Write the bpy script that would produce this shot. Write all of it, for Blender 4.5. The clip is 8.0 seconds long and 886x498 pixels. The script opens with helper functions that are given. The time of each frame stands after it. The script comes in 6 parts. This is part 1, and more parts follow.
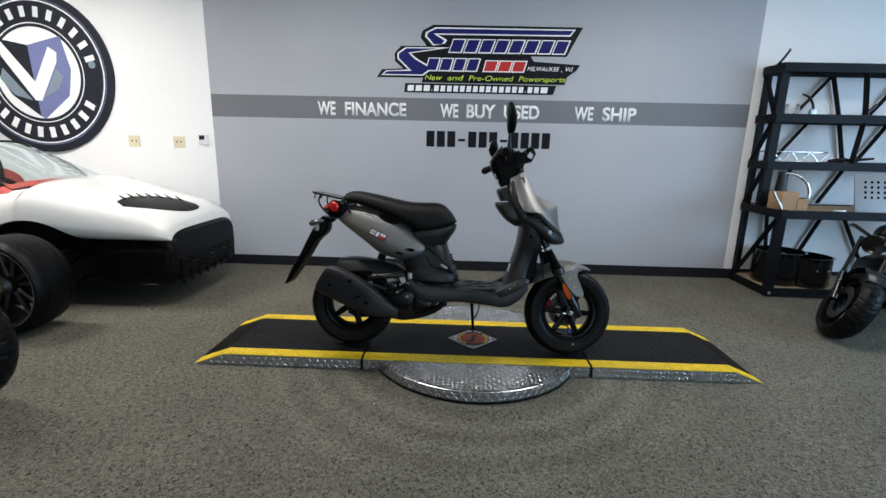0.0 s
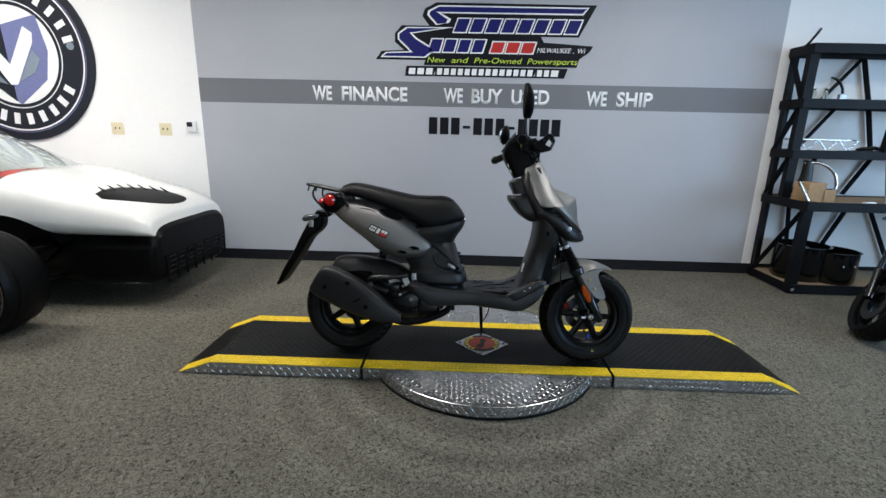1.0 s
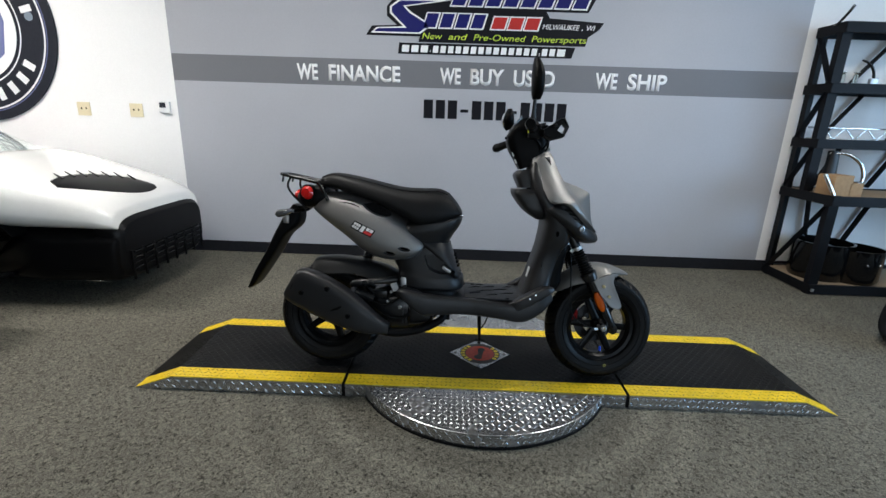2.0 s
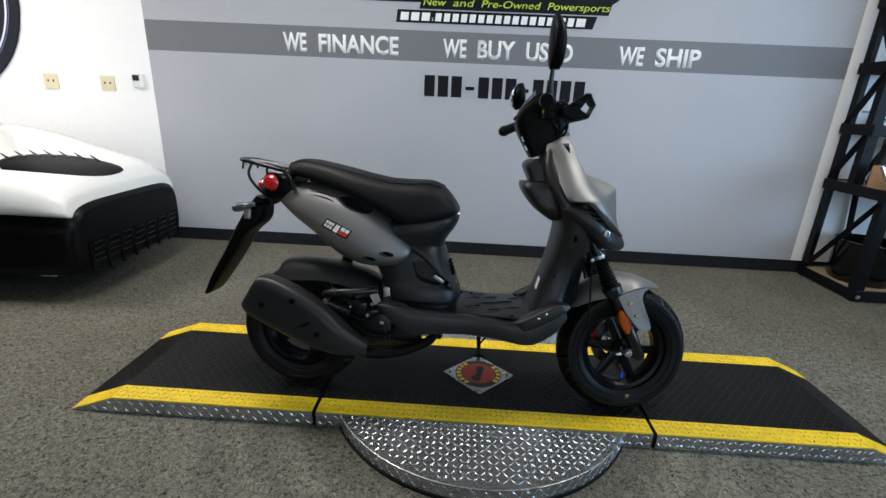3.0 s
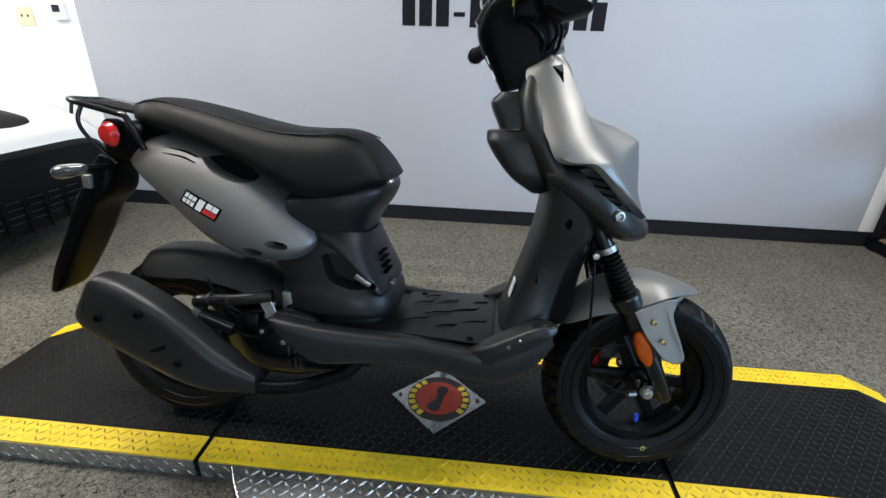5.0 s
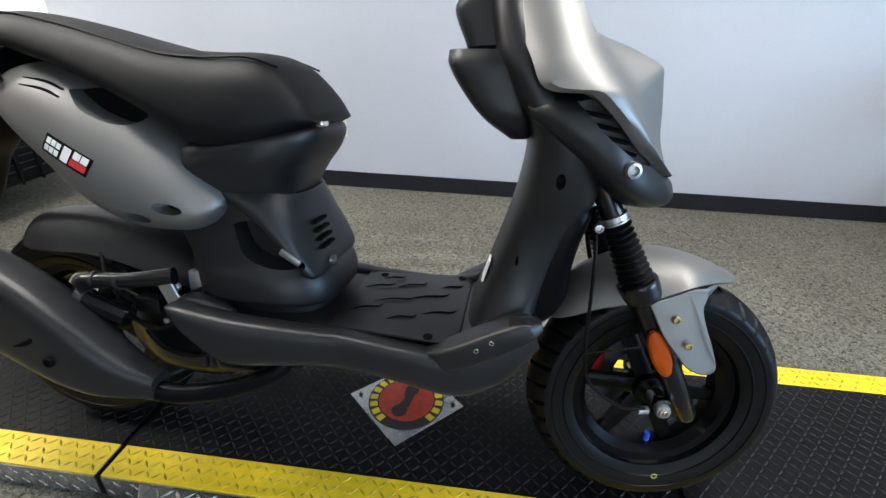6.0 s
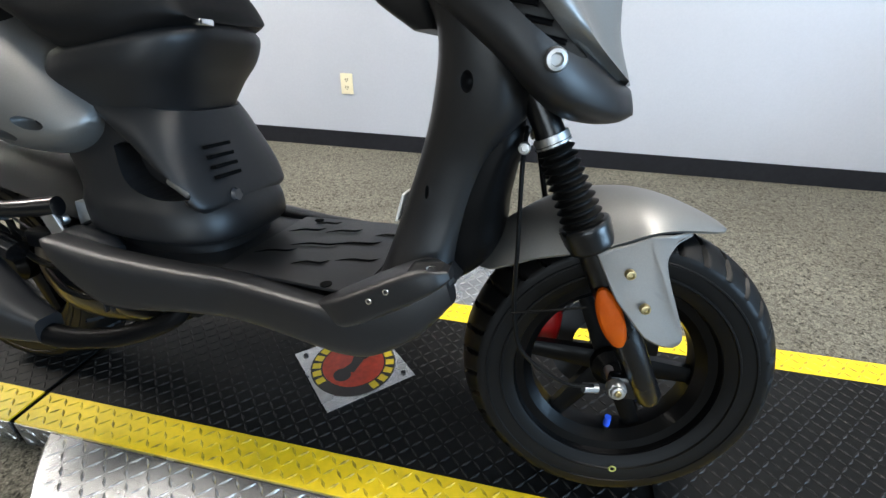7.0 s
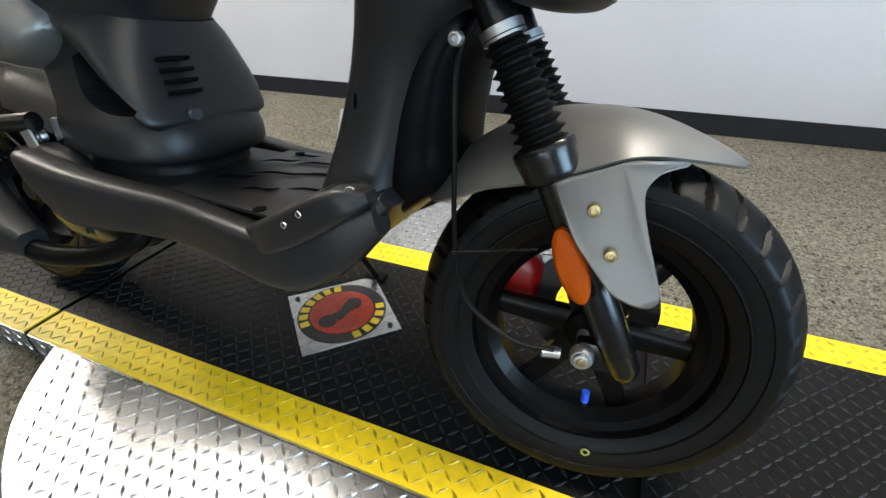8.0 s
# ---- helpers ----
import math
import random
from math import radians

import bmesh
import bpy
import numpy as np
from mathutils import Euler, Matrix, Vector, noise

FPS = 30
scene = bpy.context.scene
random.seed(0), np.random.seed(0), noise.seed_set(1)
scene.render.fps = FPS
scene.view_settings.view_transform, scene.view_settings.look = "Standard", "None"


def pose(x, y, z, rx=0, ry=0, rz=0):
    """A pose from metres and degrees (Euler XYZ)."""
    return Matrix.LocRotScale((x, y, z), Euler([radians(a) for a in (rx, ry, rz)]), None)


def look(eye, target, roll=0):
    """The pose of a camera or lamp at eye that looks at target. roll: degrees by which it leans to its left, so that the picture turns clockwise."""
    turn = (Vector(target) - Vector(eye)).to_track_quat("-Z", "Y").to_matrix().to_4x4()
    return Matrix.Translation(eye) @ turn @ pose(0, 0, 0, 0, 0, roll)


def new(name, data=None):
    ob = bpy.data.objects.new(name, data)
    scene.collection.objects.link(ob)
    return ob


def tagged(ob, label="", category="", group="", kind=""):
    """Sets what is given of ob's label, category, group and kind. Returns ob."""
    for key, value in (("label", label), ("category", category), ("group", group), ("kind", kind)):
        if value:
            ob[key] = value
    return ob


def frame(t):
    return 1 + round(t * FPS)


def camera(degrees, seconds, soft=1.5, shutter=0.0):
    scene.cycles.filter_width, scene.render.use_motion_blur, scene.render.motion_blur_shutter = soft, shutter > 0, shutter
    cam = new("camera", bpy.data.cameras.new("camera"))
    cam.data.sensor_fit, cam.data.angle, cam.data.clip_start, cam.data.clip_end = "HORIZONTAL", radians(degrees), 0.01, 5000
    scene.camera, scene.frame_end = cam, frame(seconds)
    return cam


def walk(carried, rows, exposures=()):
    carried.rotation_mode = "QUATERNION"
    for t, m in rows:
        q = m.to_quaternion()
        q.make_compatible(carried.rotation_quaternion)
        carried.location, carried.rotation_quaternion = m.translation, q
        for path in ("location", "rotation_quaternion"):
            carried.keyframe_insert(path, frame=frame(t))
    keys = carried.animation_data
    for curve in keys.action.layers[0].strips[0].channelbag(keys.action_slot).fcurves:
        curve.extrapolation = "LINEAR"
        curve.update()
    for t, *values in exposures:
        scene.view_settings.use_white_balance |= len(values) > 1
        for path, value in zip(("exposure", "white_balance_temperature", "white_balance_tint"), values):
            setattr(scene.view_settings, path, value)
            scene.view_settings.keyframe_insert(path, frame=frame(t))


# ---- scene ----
cam = camera(88.8, 8.0)
PATH = [
    (0, (-0.174, -2.669, 1.274), (-0.229, -0.72, 0.827), 1.3),
    (0.5, (-0.181, -2.586, 1.27), (-0.242, -0.644, 0.794), 1.2),
    (1, (-0.227, -2.424, 1.265), (-0.275, -0.487, 0.771), 1.3),
    (1.5, (-0.242, -2.288, 1.259), (-0.26, -0.357, 0.741), 1.6),
    (3, (-0.175, -1.739, 1.237), (-0.236, 0.16, 0.611), 2.6),
    (3.5, (-0.173, -1.589, 1.211), (-0.23, 0.298, 0.549), 2.6),
    (4, (-0.122, -1.425, 1.193), (-0.179, 0.442, 0.479), 2.6),
    (4.5, (-0.029, -1.267, 1.168), (-0.121, 0.584, 0.418), 2.2),
    (4.7, (0.003, -1.221, 1.158), (-0.11, 0.621, 0.387), 2.1),
    (5.8, (0.113, -0.916, 1.032), (-0.069, 0.865, 0.14), 1.7),
    (6, (0.134, -0.878, 1.008), (-0.05, 0.897, 0.106), 1.9),
    (6.5, (0.217, -0.795, 0.948), (-0.015, 0.956, 0.011), 1.7),
    (7, (0.335, -0.739, 0.88), (-0.021, 0.962, -0.11), 1.0),
    (7.5, (0.408, -0.709, 0.83), (-0.078, 0.937, -0.197), 0.5),
    (8, (0.496, -0.63, 0.779), (-0.159, 0.913, -0.312), -1.2),
]
EXPOSURES = [(0, -0.08, 6500, 10), (1.5, -0.08, 6500, 10), (3, 0.0, 6500, 10), (4.5, 0.3, 6500, 10), (6, 0.83, 6550, 10), (6.5, 0.98, 6620, 10), (7, 1.14, 6780, 10), (7.5, 1.12, 7000, 10), (8, 1.0, 7150, 10)]
walk(cam, [(t, look(eye, target, roll)) for t, eye, target, roll in PATH], EXPOSURES)

# ---- world and light ----
world = bpy.data.worlds.new("world")
scene.world = world
world.use_nodes = True
wn = world.node_tree.nodes
sky = wn.new("ShaderNodeTexSky")
sky.sky_type, sky.sun_disc = "NISHITA", False
sky.sun_elevation, sky.sun_rotation = radians(40), radians(160)
world.node_tree.links.new(sky.outputs[0], wn["Background"].inputs[0])
wn["Background"].inputs[1].default_value = 0.1

CEILING, WALL_Y = 2.95, 1.926
WEST, EAST, SOUTH = -6.2, 7.0, -9.0


def area_lamp(name, m, sx, sy, watts, color):
    data = bpy.data.lights.new(name, "AREA")
    data.shape, data.size, data.size_y, data.energy, data.color = "RECTANGLE", sx, sy, watts, color
    ob = new(name, data)
    ob.matrix_world = m
    return ob


TROFFERS = [(-4.2, 0.35), (-1.4, 0.10), (1.6, 0.10), (4.6, 0.15), (-4.2, -3.2), (-1.4, -3.2), (1.6, -3.2), (4.6, -3.2)]
for lx, ly in TROFFERS:
    area_lamp("ceiling_lamp", pose(lx, ly, CEILING - 0.03), 1.15, 0.55, 84 if ly > 0.3 else ((50 if lx < 4 else 7) if ly > -1 else 10), (1.0, 0.975, 0.935))
area_lamp("window_daylight", pose(1.6, SOUTH + 0.12, 1.55, -90, 0, 180), 5.6, 2.1, 110, (0.62, 0.80, 1.0))
area_lamp("window_daylight", pose(EAST - 0.10, -2.6, 1.55, 0, 90, 0), 2.1, 3.8, 280, (0.40, 0.67, 1.0))


# ---- materials ----
def mat(name, base, rough=0.5, metal=0.0, vary=0.15, scale=40.0, bump=0.0, bump_scale=None, coat=0.0, spec=0.5, stain=0.0, stain_scale=4.0, rough_vary=0.08):
    m = bpy.data.materials.new(name)
    m.use_nodes = True
    nt = m.node_tree
    n, ln = nt.nodes, nt.links
    bsdf = n["Principled BSDF"]
    co = n.new("ShaderNodeTexCoord")
    fine = n.new("ShaderNodeTexNoise")
    fine.inputs["Scale"].default_value, fine.inputs["Detail"].default_value = scale, 5
    ln.new(co.outputs["Object"], fine.inputs["Vector"])
    big = n.new("ShaderNodeTexNoise")
    big.inputs["Scale"].default_value, big.inputs["Detail"].default_value = stain_scale, 4
    ln.new(co.outputs["Object"], big.inputs["Vector"])
    ramp = n.new("ShaderNodeMapRange")
    ramp.inputs["From Min"].default_value, ramp.inputs["From Max"].default_value = 0.3, 0.7
    ramp.inputs["To Min"].default_value, ramp.inputs["To Max"].default_value = 1 - vary, 1 + vary
    ln.new(fine.outputs["Fac"], ramp.inputs["Value"])
    ramp2 = n.new("ShaderNodeMapRange")
    ramp2.inputs["From Min"].default_value, ramp2.inputs["From Max"].default_value = 0.35, 0.7
    ramp2.inputs["To Min"].default_value, ramp2.inputs["To Max"].default_value = 1.0, 1 - stain
    ln.new(big.outputs["Fac"], ramp2.inputs["Value"])
    mul = n.new("ShaderNodeMath")
    mul.operation = "MULTIPLY"
    ln.new(ramp.outputs[0], mul.inputs[0])
    ln.new(ramp2.outputs[0], mul.inputs[1])
    tint = n.new("ShaderNodeVectorMath")
    tint.operation = "SCALE"
    tint.inputs[0].default_value = base
    ln.new(mul.outputs[0], tint.inputs["Scale"])
    ln.new(tint.outputs[0], bsdf.inputs["Base Color"])
    rr = n.new("ShaderNodeMapRange")
    rr.inputs["To Min"].default_value, rr.inputs["To Max"].default_value = max(0.02, rough - rough_vary), min(1, rough + rough_vary)
    ln.new(big.outputs["Fac"], rr.inputs["Value"])
    ln.new(rr.outputs[0], bsdf.inputs["Roughness"])
    bsdf.inputs["Metallic"].default_value = metal
    bsdf.inputs["Specular IOR Level"].default_value = spec
    bsdf.inputs["Coat Weight"].default_value = coat
    bsdf.inputs["Coat Roughness"].default_value = 0.06
    if bump:
        bn = n.new("ShaderNodeTexNoise")
        bn.inputs["Scale"].default_value, bn.inputs["Detail"].default_value = bump_scale or scale, 4
        ln.new(co.outputs["Object"], bn.inputs["Vector"])
        bp = n.new("ShaderNodeBump")
        bp.inputs["Strength"].default_value, bp.inputs["Distance"].default_value = min(1.0, bump), 0.002
        ln.new(bn.outputs["Fac"], bp.inputs["Height"])
        ln.new(bp.outputs[0], bsdf.inputs["Normal"])
    return m


def carpet_mat():
    """Short cut-pile office carpet, taupe with dark flecks, with worn rings round the turntable."""
    m = bpy.data.materials.new("carpet")
    m.use_nodes = True
    nt = m.node_tree
    n, ln = nt.nodes, nt.links
    bsdf = n["Principled BSDF"]
    geo = n.new("ShaderNodeNewGeometry")
    fleck = n.new("ShaderNodeTexNoise")
    fleck.inputs["Scale"].default_value, fleck.inputs["Detail"].default_value, fleck.inputs["Roughness"].default_value = 72, 5, 0.62
    fleck.inputs["Distortion"].default_value = 1.3
    fine = n.new("ShaderNodeTexNoise")
    fine.inputs["Scale"].default_value, fine.inputs["Detail"].default_value = 260, 4
    wide = n.new("ShaderNodeTexNoise")
    wide.inputs["Scale"].default_value, wide.inputs["Detail"].default_value = 1.7, 5
    for tex in (fleck, fine, wide):
        ln.new(geo.outputs["Position"], tex.inputs["Vector"])
    ramp = n.new("ShaderNodeValToRGB")
    e = ramp.color_ramp.elements
    e[0].position, e[0].color = 0.34, (0.018, 0.0165, 0.0135, 1)
    e[1].position, e[1].color = 0.66, (0.225, 0.212, 0.170, 1)
    mid = e.new(0.45)
    mid.color = (0.108, 0.101, 0.081, 1)
    ln.new(fleck.outputs["Fac"], ramp.inputs[0])
    # worn rings
    off = n.new("ShaderNodeVectorMath")
    off.operation = "SUBTRACT"
    off.inputs[1].default_value = (-0.042, 0.031, 0)
    ln.new(geo.outputs["Position"], off.inputs[0])
    ln_ = n.new("ShaderNodeVectorMath")
    ln_.operation = "LENGTH"
    ln.new(off.outputs[0], ln_.inputs[0])
    wob = n.new("ShaderNodeMath")
    wob.operation = "MULTIPLY_ADD"
    wob.inputs[1].default_value = 0.03
    ln.new(wide.outputs["Fac"], wob.inputs[0])
    span = n.new("ShaderNodeMath")
    span.operation = "MULTIPLY"
    span.inputs[1].default_value = 0.62
    ln.new(ln_.outputs["Value"], span.inputs[0])
    ln.new(span.outputs[0], wob.inputs[2])
    ring = n.new("ShaderNodeValToRGB")
    re = ring.color_ramp.elements
    re[0].position, re[0].color = 0.40, (1, 1, 1, 1)
    re[1].position, re[1].color = 1.0, (1, 1, 1, 1)
    for p, c in ((0.45, 0.72), (0.49, 0.86), (0.53, 1.16), (0.58, 0.84), (0.63, 1.14), (0.69, 0.88), (0.75, 1.08), (0.82, 0.96)):
        el = re.new(p)
        el.color = (c, c, c, 1)
    ln.new(wob.outputs[0], ring.inputs[0])
    mr = n.new("ShaderNodeMapRange")
    mr.inputs["From Min"].default_value, mr.inputs["From Max"].default_value = 0.3, 0.7
    mr.inputs["To Min"].default_value, mr.inputs["To Max"].default_value = 0.86, 1.12
    ln.new(wide.outputs["Fac"], mr.inputs["Value"])
    m1 = n.new("ShaderNodeMix")
    m1.data_type = "RGBA"
    m1.blend_type = "MULTIPLY"
    m1.inputs["Factor"].default_value = 1
    ln.new(ramp.outputs[0], m1.inputs[6])
    ln.new(ring.outputs[0], m1.inputs[7])
    sc = n.new("ShaderNodeVectorMath")
    sc.operation = "SCALE"
    ln.new(m1.outputs[2], sc.inputs[0])
    ln.new(mr.outputs[0], sc.inputs["Scale"])
    pile = n.new("ShaderNodeMapRange")
    pile.inputs["From Min"].default_value, pile.inputs["From Max"].default_value = 0.35, 0.65
    pile.inputs["To Min"].default_value, pile.inputs["To Max"].default_value = 0.62, 1.38
    ln.new(fine.outputs["Fac"], pile.inputs["Value"])
    sc2 = n.new("ShaderNodeVectorMath")
    sc2.operation = "SCALE"
    ln.new(sc.outputs[0], sc2.inputs[0])
    ln.new(pile.outputs[0], sc2.inputs["Scale"])
    ln.new(sc2.outputs[0], bsdf.inputs["Base Color"])
    bsdf.inputs["Roughness"].default_value = 0.95
    bsdf.inputs["Specular IOR Level"].default_value = 0.15
    add = n.new("ShaderNodeMath")
    ln.new(fleck.outputs["Fac"], add.inputs[0])
    ln.new(fine.outputs["Fac"], add.inputs[1])
    bp = n.new("ShaderNodeBump")
    bp.inputs["Strength"].default_value, bp.inputs["Distance"].default_value = 0.7, 0.006
    ln.new(add.outputs[0], bp.inputs["Height"])
    ln.new(bp.outputs[0], bsdf.inputs["Normal"])
    return m


def glass_mat():
    m = bpy.data.materials.new("glass")
    m.use_nodes = True
    b = m.node_tree.nodes["Principled BSDF"]
    b.inputs["Base Color"].default_value = (0.85, 0.95, 0.93, 1)
    b.inputs["Roughness"].default_value = 0.02
    b.inputs["Transmission Weight"].default_value = 1.0
    b.inputs["IOR"].default_value = 1.45
    return m


CARPET = carpet_mat()
GLASS = glass_mat()
WALL_WHITE = mat("white_wall_paint", (0.84, 0.835, 0.83), 0.6, vary=0.02, scale=90, bump=0.08, bump_scale=160, stain=0.04, stain_scale=1.3)
WALL_GREY = mat("light_grey_wall_paint", (0.40, 0.41, 0.445), 0.55, vary=0.02, scale=90, bump=0.08, bump_scale=160, stain=0.06, stain_scale=1.1)
WALL_STRIPE = mat("grey_stripe_paint", (0.155, 0.16, 0.175), 0.55, vary=0.02, scale=90, bump=0.08, bump_scale=160, stain=0.06, stain_scale=1.1)
# Added walls out of view; the dark colour keeps reflections on black parts low.
UNSEEN_WALL = mat("unseen_dark_wall", (0.10, 0.09, 0.08), 0.8, vary=0.05, stain=0.1)
CEIL = mat("ceiling_tile", (0.75, 0.74, 0.70), 0.9, vary=0.08, scale=60, bump=0.3)
VINYL_BASE = mat("dark_baseboard_vinyl", (0.016, 0.016, 0.019), 0.5, vary=0.1, stain=0.15, spec=0.1)
WHITE_VINYL = mat("white_lettering", (0.85, 0.85, 0.85), 0.5, vary=0.02)
BLACK_VINYL = mat("black_lettering", (0.008, 0.008, 0.011), 0.45, vary=0.05, spec=0.1)
NAVY_VINYL = mat("navy_vinyl", (0.012, 0.014, 0.12), 0.45, vary=0.05, spec=0.12)
RED_VINYL = mat("red_vinyl", (0.50, 0.035, 0.03), 0.45, vary=0.05, spec=0.12)
LIME_VINYL = mat("lime_lettering", (0.55, 0.72, 0.05), 0.5, vary=0.02)
SLATE_VINYL = mat("slate_vinyl", (0.022, 0.024, 0.032), 0.45, vary=0.05, spec=0.12)
BLUE_GREY_VINYL = mat("blue_grey_vinyl", (0.17, 0.19, 0.36), 0.45, vary=0.05, spec=0.12)
TEAL_GREY_VINYL = mat("teal_grey_vinyl", (0.20, 0.25, 0.30), 0.45, vary=0.05)
IVORY = mat("ivory_plastic", (0.70, 0.62, 0.42), 0.4, vary=0.03)
# Near-black that paints the shade of holes, slots and grooves.
SHADE_BLACK = mat("recess_shade_black", (0.003, 0.003, 0.003), 0.8, spec=0.05)
WHITE_PLASTIC = mat("white_plastic", (0.75, 0.75, 0.75), 0.35, vary=0.03)
DECK_BLACK = mat("black_painted_tread_plate", (0.0075, 0.0073, 0.0072), 0.40, vary=0.25, scale=70, bump=0.12, bump_scale=300, stain=0.35, stain_scale=5, spec=0.12)
DECK_YELLOW = mat("yellow_safety_paint", (0.82, 0.57, 0.012), 0.45, vary=0.10, scale=50, bump=0.1, bump_scale=250, stain=0.14, stain_scale=9)
TREAD_STEEL = mat("bright_tread_plate", (0.50, 0.505, 0.51), 0.26, metal=0.92, vary=0.16, scale=60, bump=0.10, bump_scale=200, stain=0.25, stain_scale=7, rough_vary=0.12)
# Paler colour for lump tops stands in for glints on the black plate.
DECK_GLINT = mat("glint_black_tread_paint", (0.024, 0.023, 0.022), 0.45, metal=0.05, vary=0.35, scale=90, stain=0.5, stain_scale=6, spec=0.14)
# Darker lump colour holds both scuffed paint and the shade beside each lump.
YELLOW_LUMP = mat("worn_shaded_yellow_paint", (0.58, 0.40, 0.015), 0.40, vary=0.6, scale=60, stain=0.5, stain_scale=12)
RUBBER_TRIM = mat("black_rubber_trim", (0.007, 0.007, 0.007), 0.6, spec=0.08)
EMBLEM_RED = mat("emblem_red", (0.42, 0.035, 0.012), 0.4, vary=0.25, scale=60)
EMBLEM_BLACK = mat("emblem_black", (0.015, 0.013, 0.012), 0.45)
EMBLEM_YELLOW = mat("emblem_yellow", (0.75, 0.55, 0.03), 0.45)
MATTE_BLACK = mat("matte_black_plastic", (0.0088, 0.0088, 0.0097), 0.41, vary=0.14, scale=300, bump=0.12, bump_scale=900, stain=0.16, spec=0.38)
SOFT_BLACK = mat("black_trim_plastic", (0.0022, 0.0022, 0.0024), 0.40, vary=0.10, scale=200, bump=0.06, bump_scale=700, spec=0.07)
SEAT_VINYL = mat("black_seat_vinyl", (0.0034, 0.0034, 0.0037), 0.50, vary=0.10, scale=400, bump=0.25, bump_scale=700, stain=0.1, spec=0.18)
GREY_PAINT = mat("matte_titanium_paint", (0.210, 0.206, 0.200), 0.50, metal=0.8, vary=0.05, scale=500, stain=0.05, rough_vary=0.05)
TYRE = mat("tyre_rubber", (0.0024, 0.0024, 0.0026), 0.46, vary=0.15, scale=80, bump=0.10, bump_scale=300, stain=0.25, stain_scale=10, spec=0.16)
RIM_BLACK = mat("black_cast_rim", (0.002, 0.002, 0.0022), 0.32, vary=0.1, coat=0.04, spec=0.09)
GLOSS_BLACK = mat("gloss_black_enamel", (0.004, 0.004, 0.0045), 0.18, vary=0.05, coat=0.35, spec=0.3)
FORK_BLACK = mat("satin_black_steel", (0.0022, 0.0024, 0.003), 0.28, vary=0.1, coat=0.06, spec=0.4)
BELLOWS = mat("fork_boot_rubber", (0.004, 0.004, 0.004), 0.5, spec=0.09)
CHROME = mat("chrome", (0.80, 0.80, 0.80), 0.12, metal=1.0, vary=0.05)
BRASS = mat("zinc_yellow_bolt", (0.46, 0.38, 0.21), 0.36, metal=1.0, vary=0.25, scale=200)
ALLOY = mat("cast_alloy", (0.45, 0.45, 0.45), 0.42, metal=1.0, vary=0.15)
DIRTY_ALLOY = mat("dark_cast_alloy", (0.045, 0.045, 0.047), 0.5, metal=0.8, vary=0.2)
RIM_GREY = mat("machined_grey_rim", (0.11, 0.11, 0.115), 0.35, metal=0.9, vary=0.2)
TYRE_RING = mat("faded_yellow_tyre_paint", (0.30, 0.30, 0.07), 0.6, vary=0.2, scale=300)
AMBER = mat("amber_reflector", (0.45, 0.070, 0.002), 0.2, spec=0.15, vary=0.12, scale=900, bump=0.5, bump_scale=900)
RED_LENS = mat("red_lens", (0.55, 0.012, 0.010), 0.12, coat=0.8, vary=0.1)
RED_PAINT = mat("red_caliper_paint", (0.35, 0.008, 0.008), 0.35)
SMOKE_LENS = mat("clear_smoked_lens", (0.045, 0.045, 0.05), 0.12, coat=0.8)
CABLE = mat("black_cable", (0.003, 0.003, 0.003), 0.4, spec=0.12)
BLUE_CAP = mat("blue_valve_cap", (0.02, 0.10, 0.75), 0.3)
MIRROR = mat("mirror_glass", (0.85, 0.85, 0.85), 0.03, metal=1.0, vary=0.0, rough_vary=0.0)
LABEL_WHITE = mat("white_sticker", (0.75, 0.75, 0.73), 0.5, vary=0.05)
LABEL_RED = mat("red_sticker", (0.55, 0.03, 0.03), 0.4)
NEON_YELLOW = mat("yellow_marking", (0.75, 0.80, 0.03), 0.4)
CAR_WHITE = mat("gloss_white_car_paint", (0.80, 0.79, 0.76), 0.22, vary=0.01, coat=0.8, rough_vary=0.03)
CAR_BLACK = mat("satin_black_car_trim", (0.003, 0.003, 0.0035), 0.35, vary=0.1, spec=0.12)
CAR_GRILLE = mat("black_grille", (0.002, 0.002, 0.0025), 0.42, coat=0.05, spec=0.16)
CAR_RED = mat("red_upholstery", (0.30, 0.02, 0.015), 0.5)
RACK_STEEL = mat("charcoal_rack_steel", (0.006, 0.0065, 0.0085), 0.5, vary=0.15, stain=0.2, bump=0.05, spec=0.14)
BOARD = mat("particle_board", (0.30, 0.22, 0.14), 0.8, vary=0.25, scale=120)
CARDBOARD = mat("cardboard", (0.36, 0.22, 0.11), 0.8, vary=0.10)
PERF_WHITE = mat("white_sheet_metal", (0.22, 0.22, 0.23), 0.4, vary=0.04)


# ---- building helpers ----
from mathutils.bvhtree import BVHTree

def part(name, bm, material, parent=None, label="", smooth=True):
    me = bpy.data.meshes.new(name)
    bmesh.ops.recalc_face_normals(bm, faces=bm.faces)
    bm.to_mesh(me)
    bm.free()
    if smooth:
        me.polygons.foreach_set("use_smooth", [True] * len(me.polygons))
        me.set_sharp_from_angle(angle=radians(38))
    for m in (material if isinstance(material, (list, tuple)) else [material]):
        me.materials.append(m)
    ob = new(name, me)
    ob.parent = parent
    if label:
        tagged(ob, label=label)
    return ob


def thing(name, m, label, category, group="", kind=""):
    ob = new(name)
    ob.matrix_world = m
    return tagged(ob, label, category, group, kind)


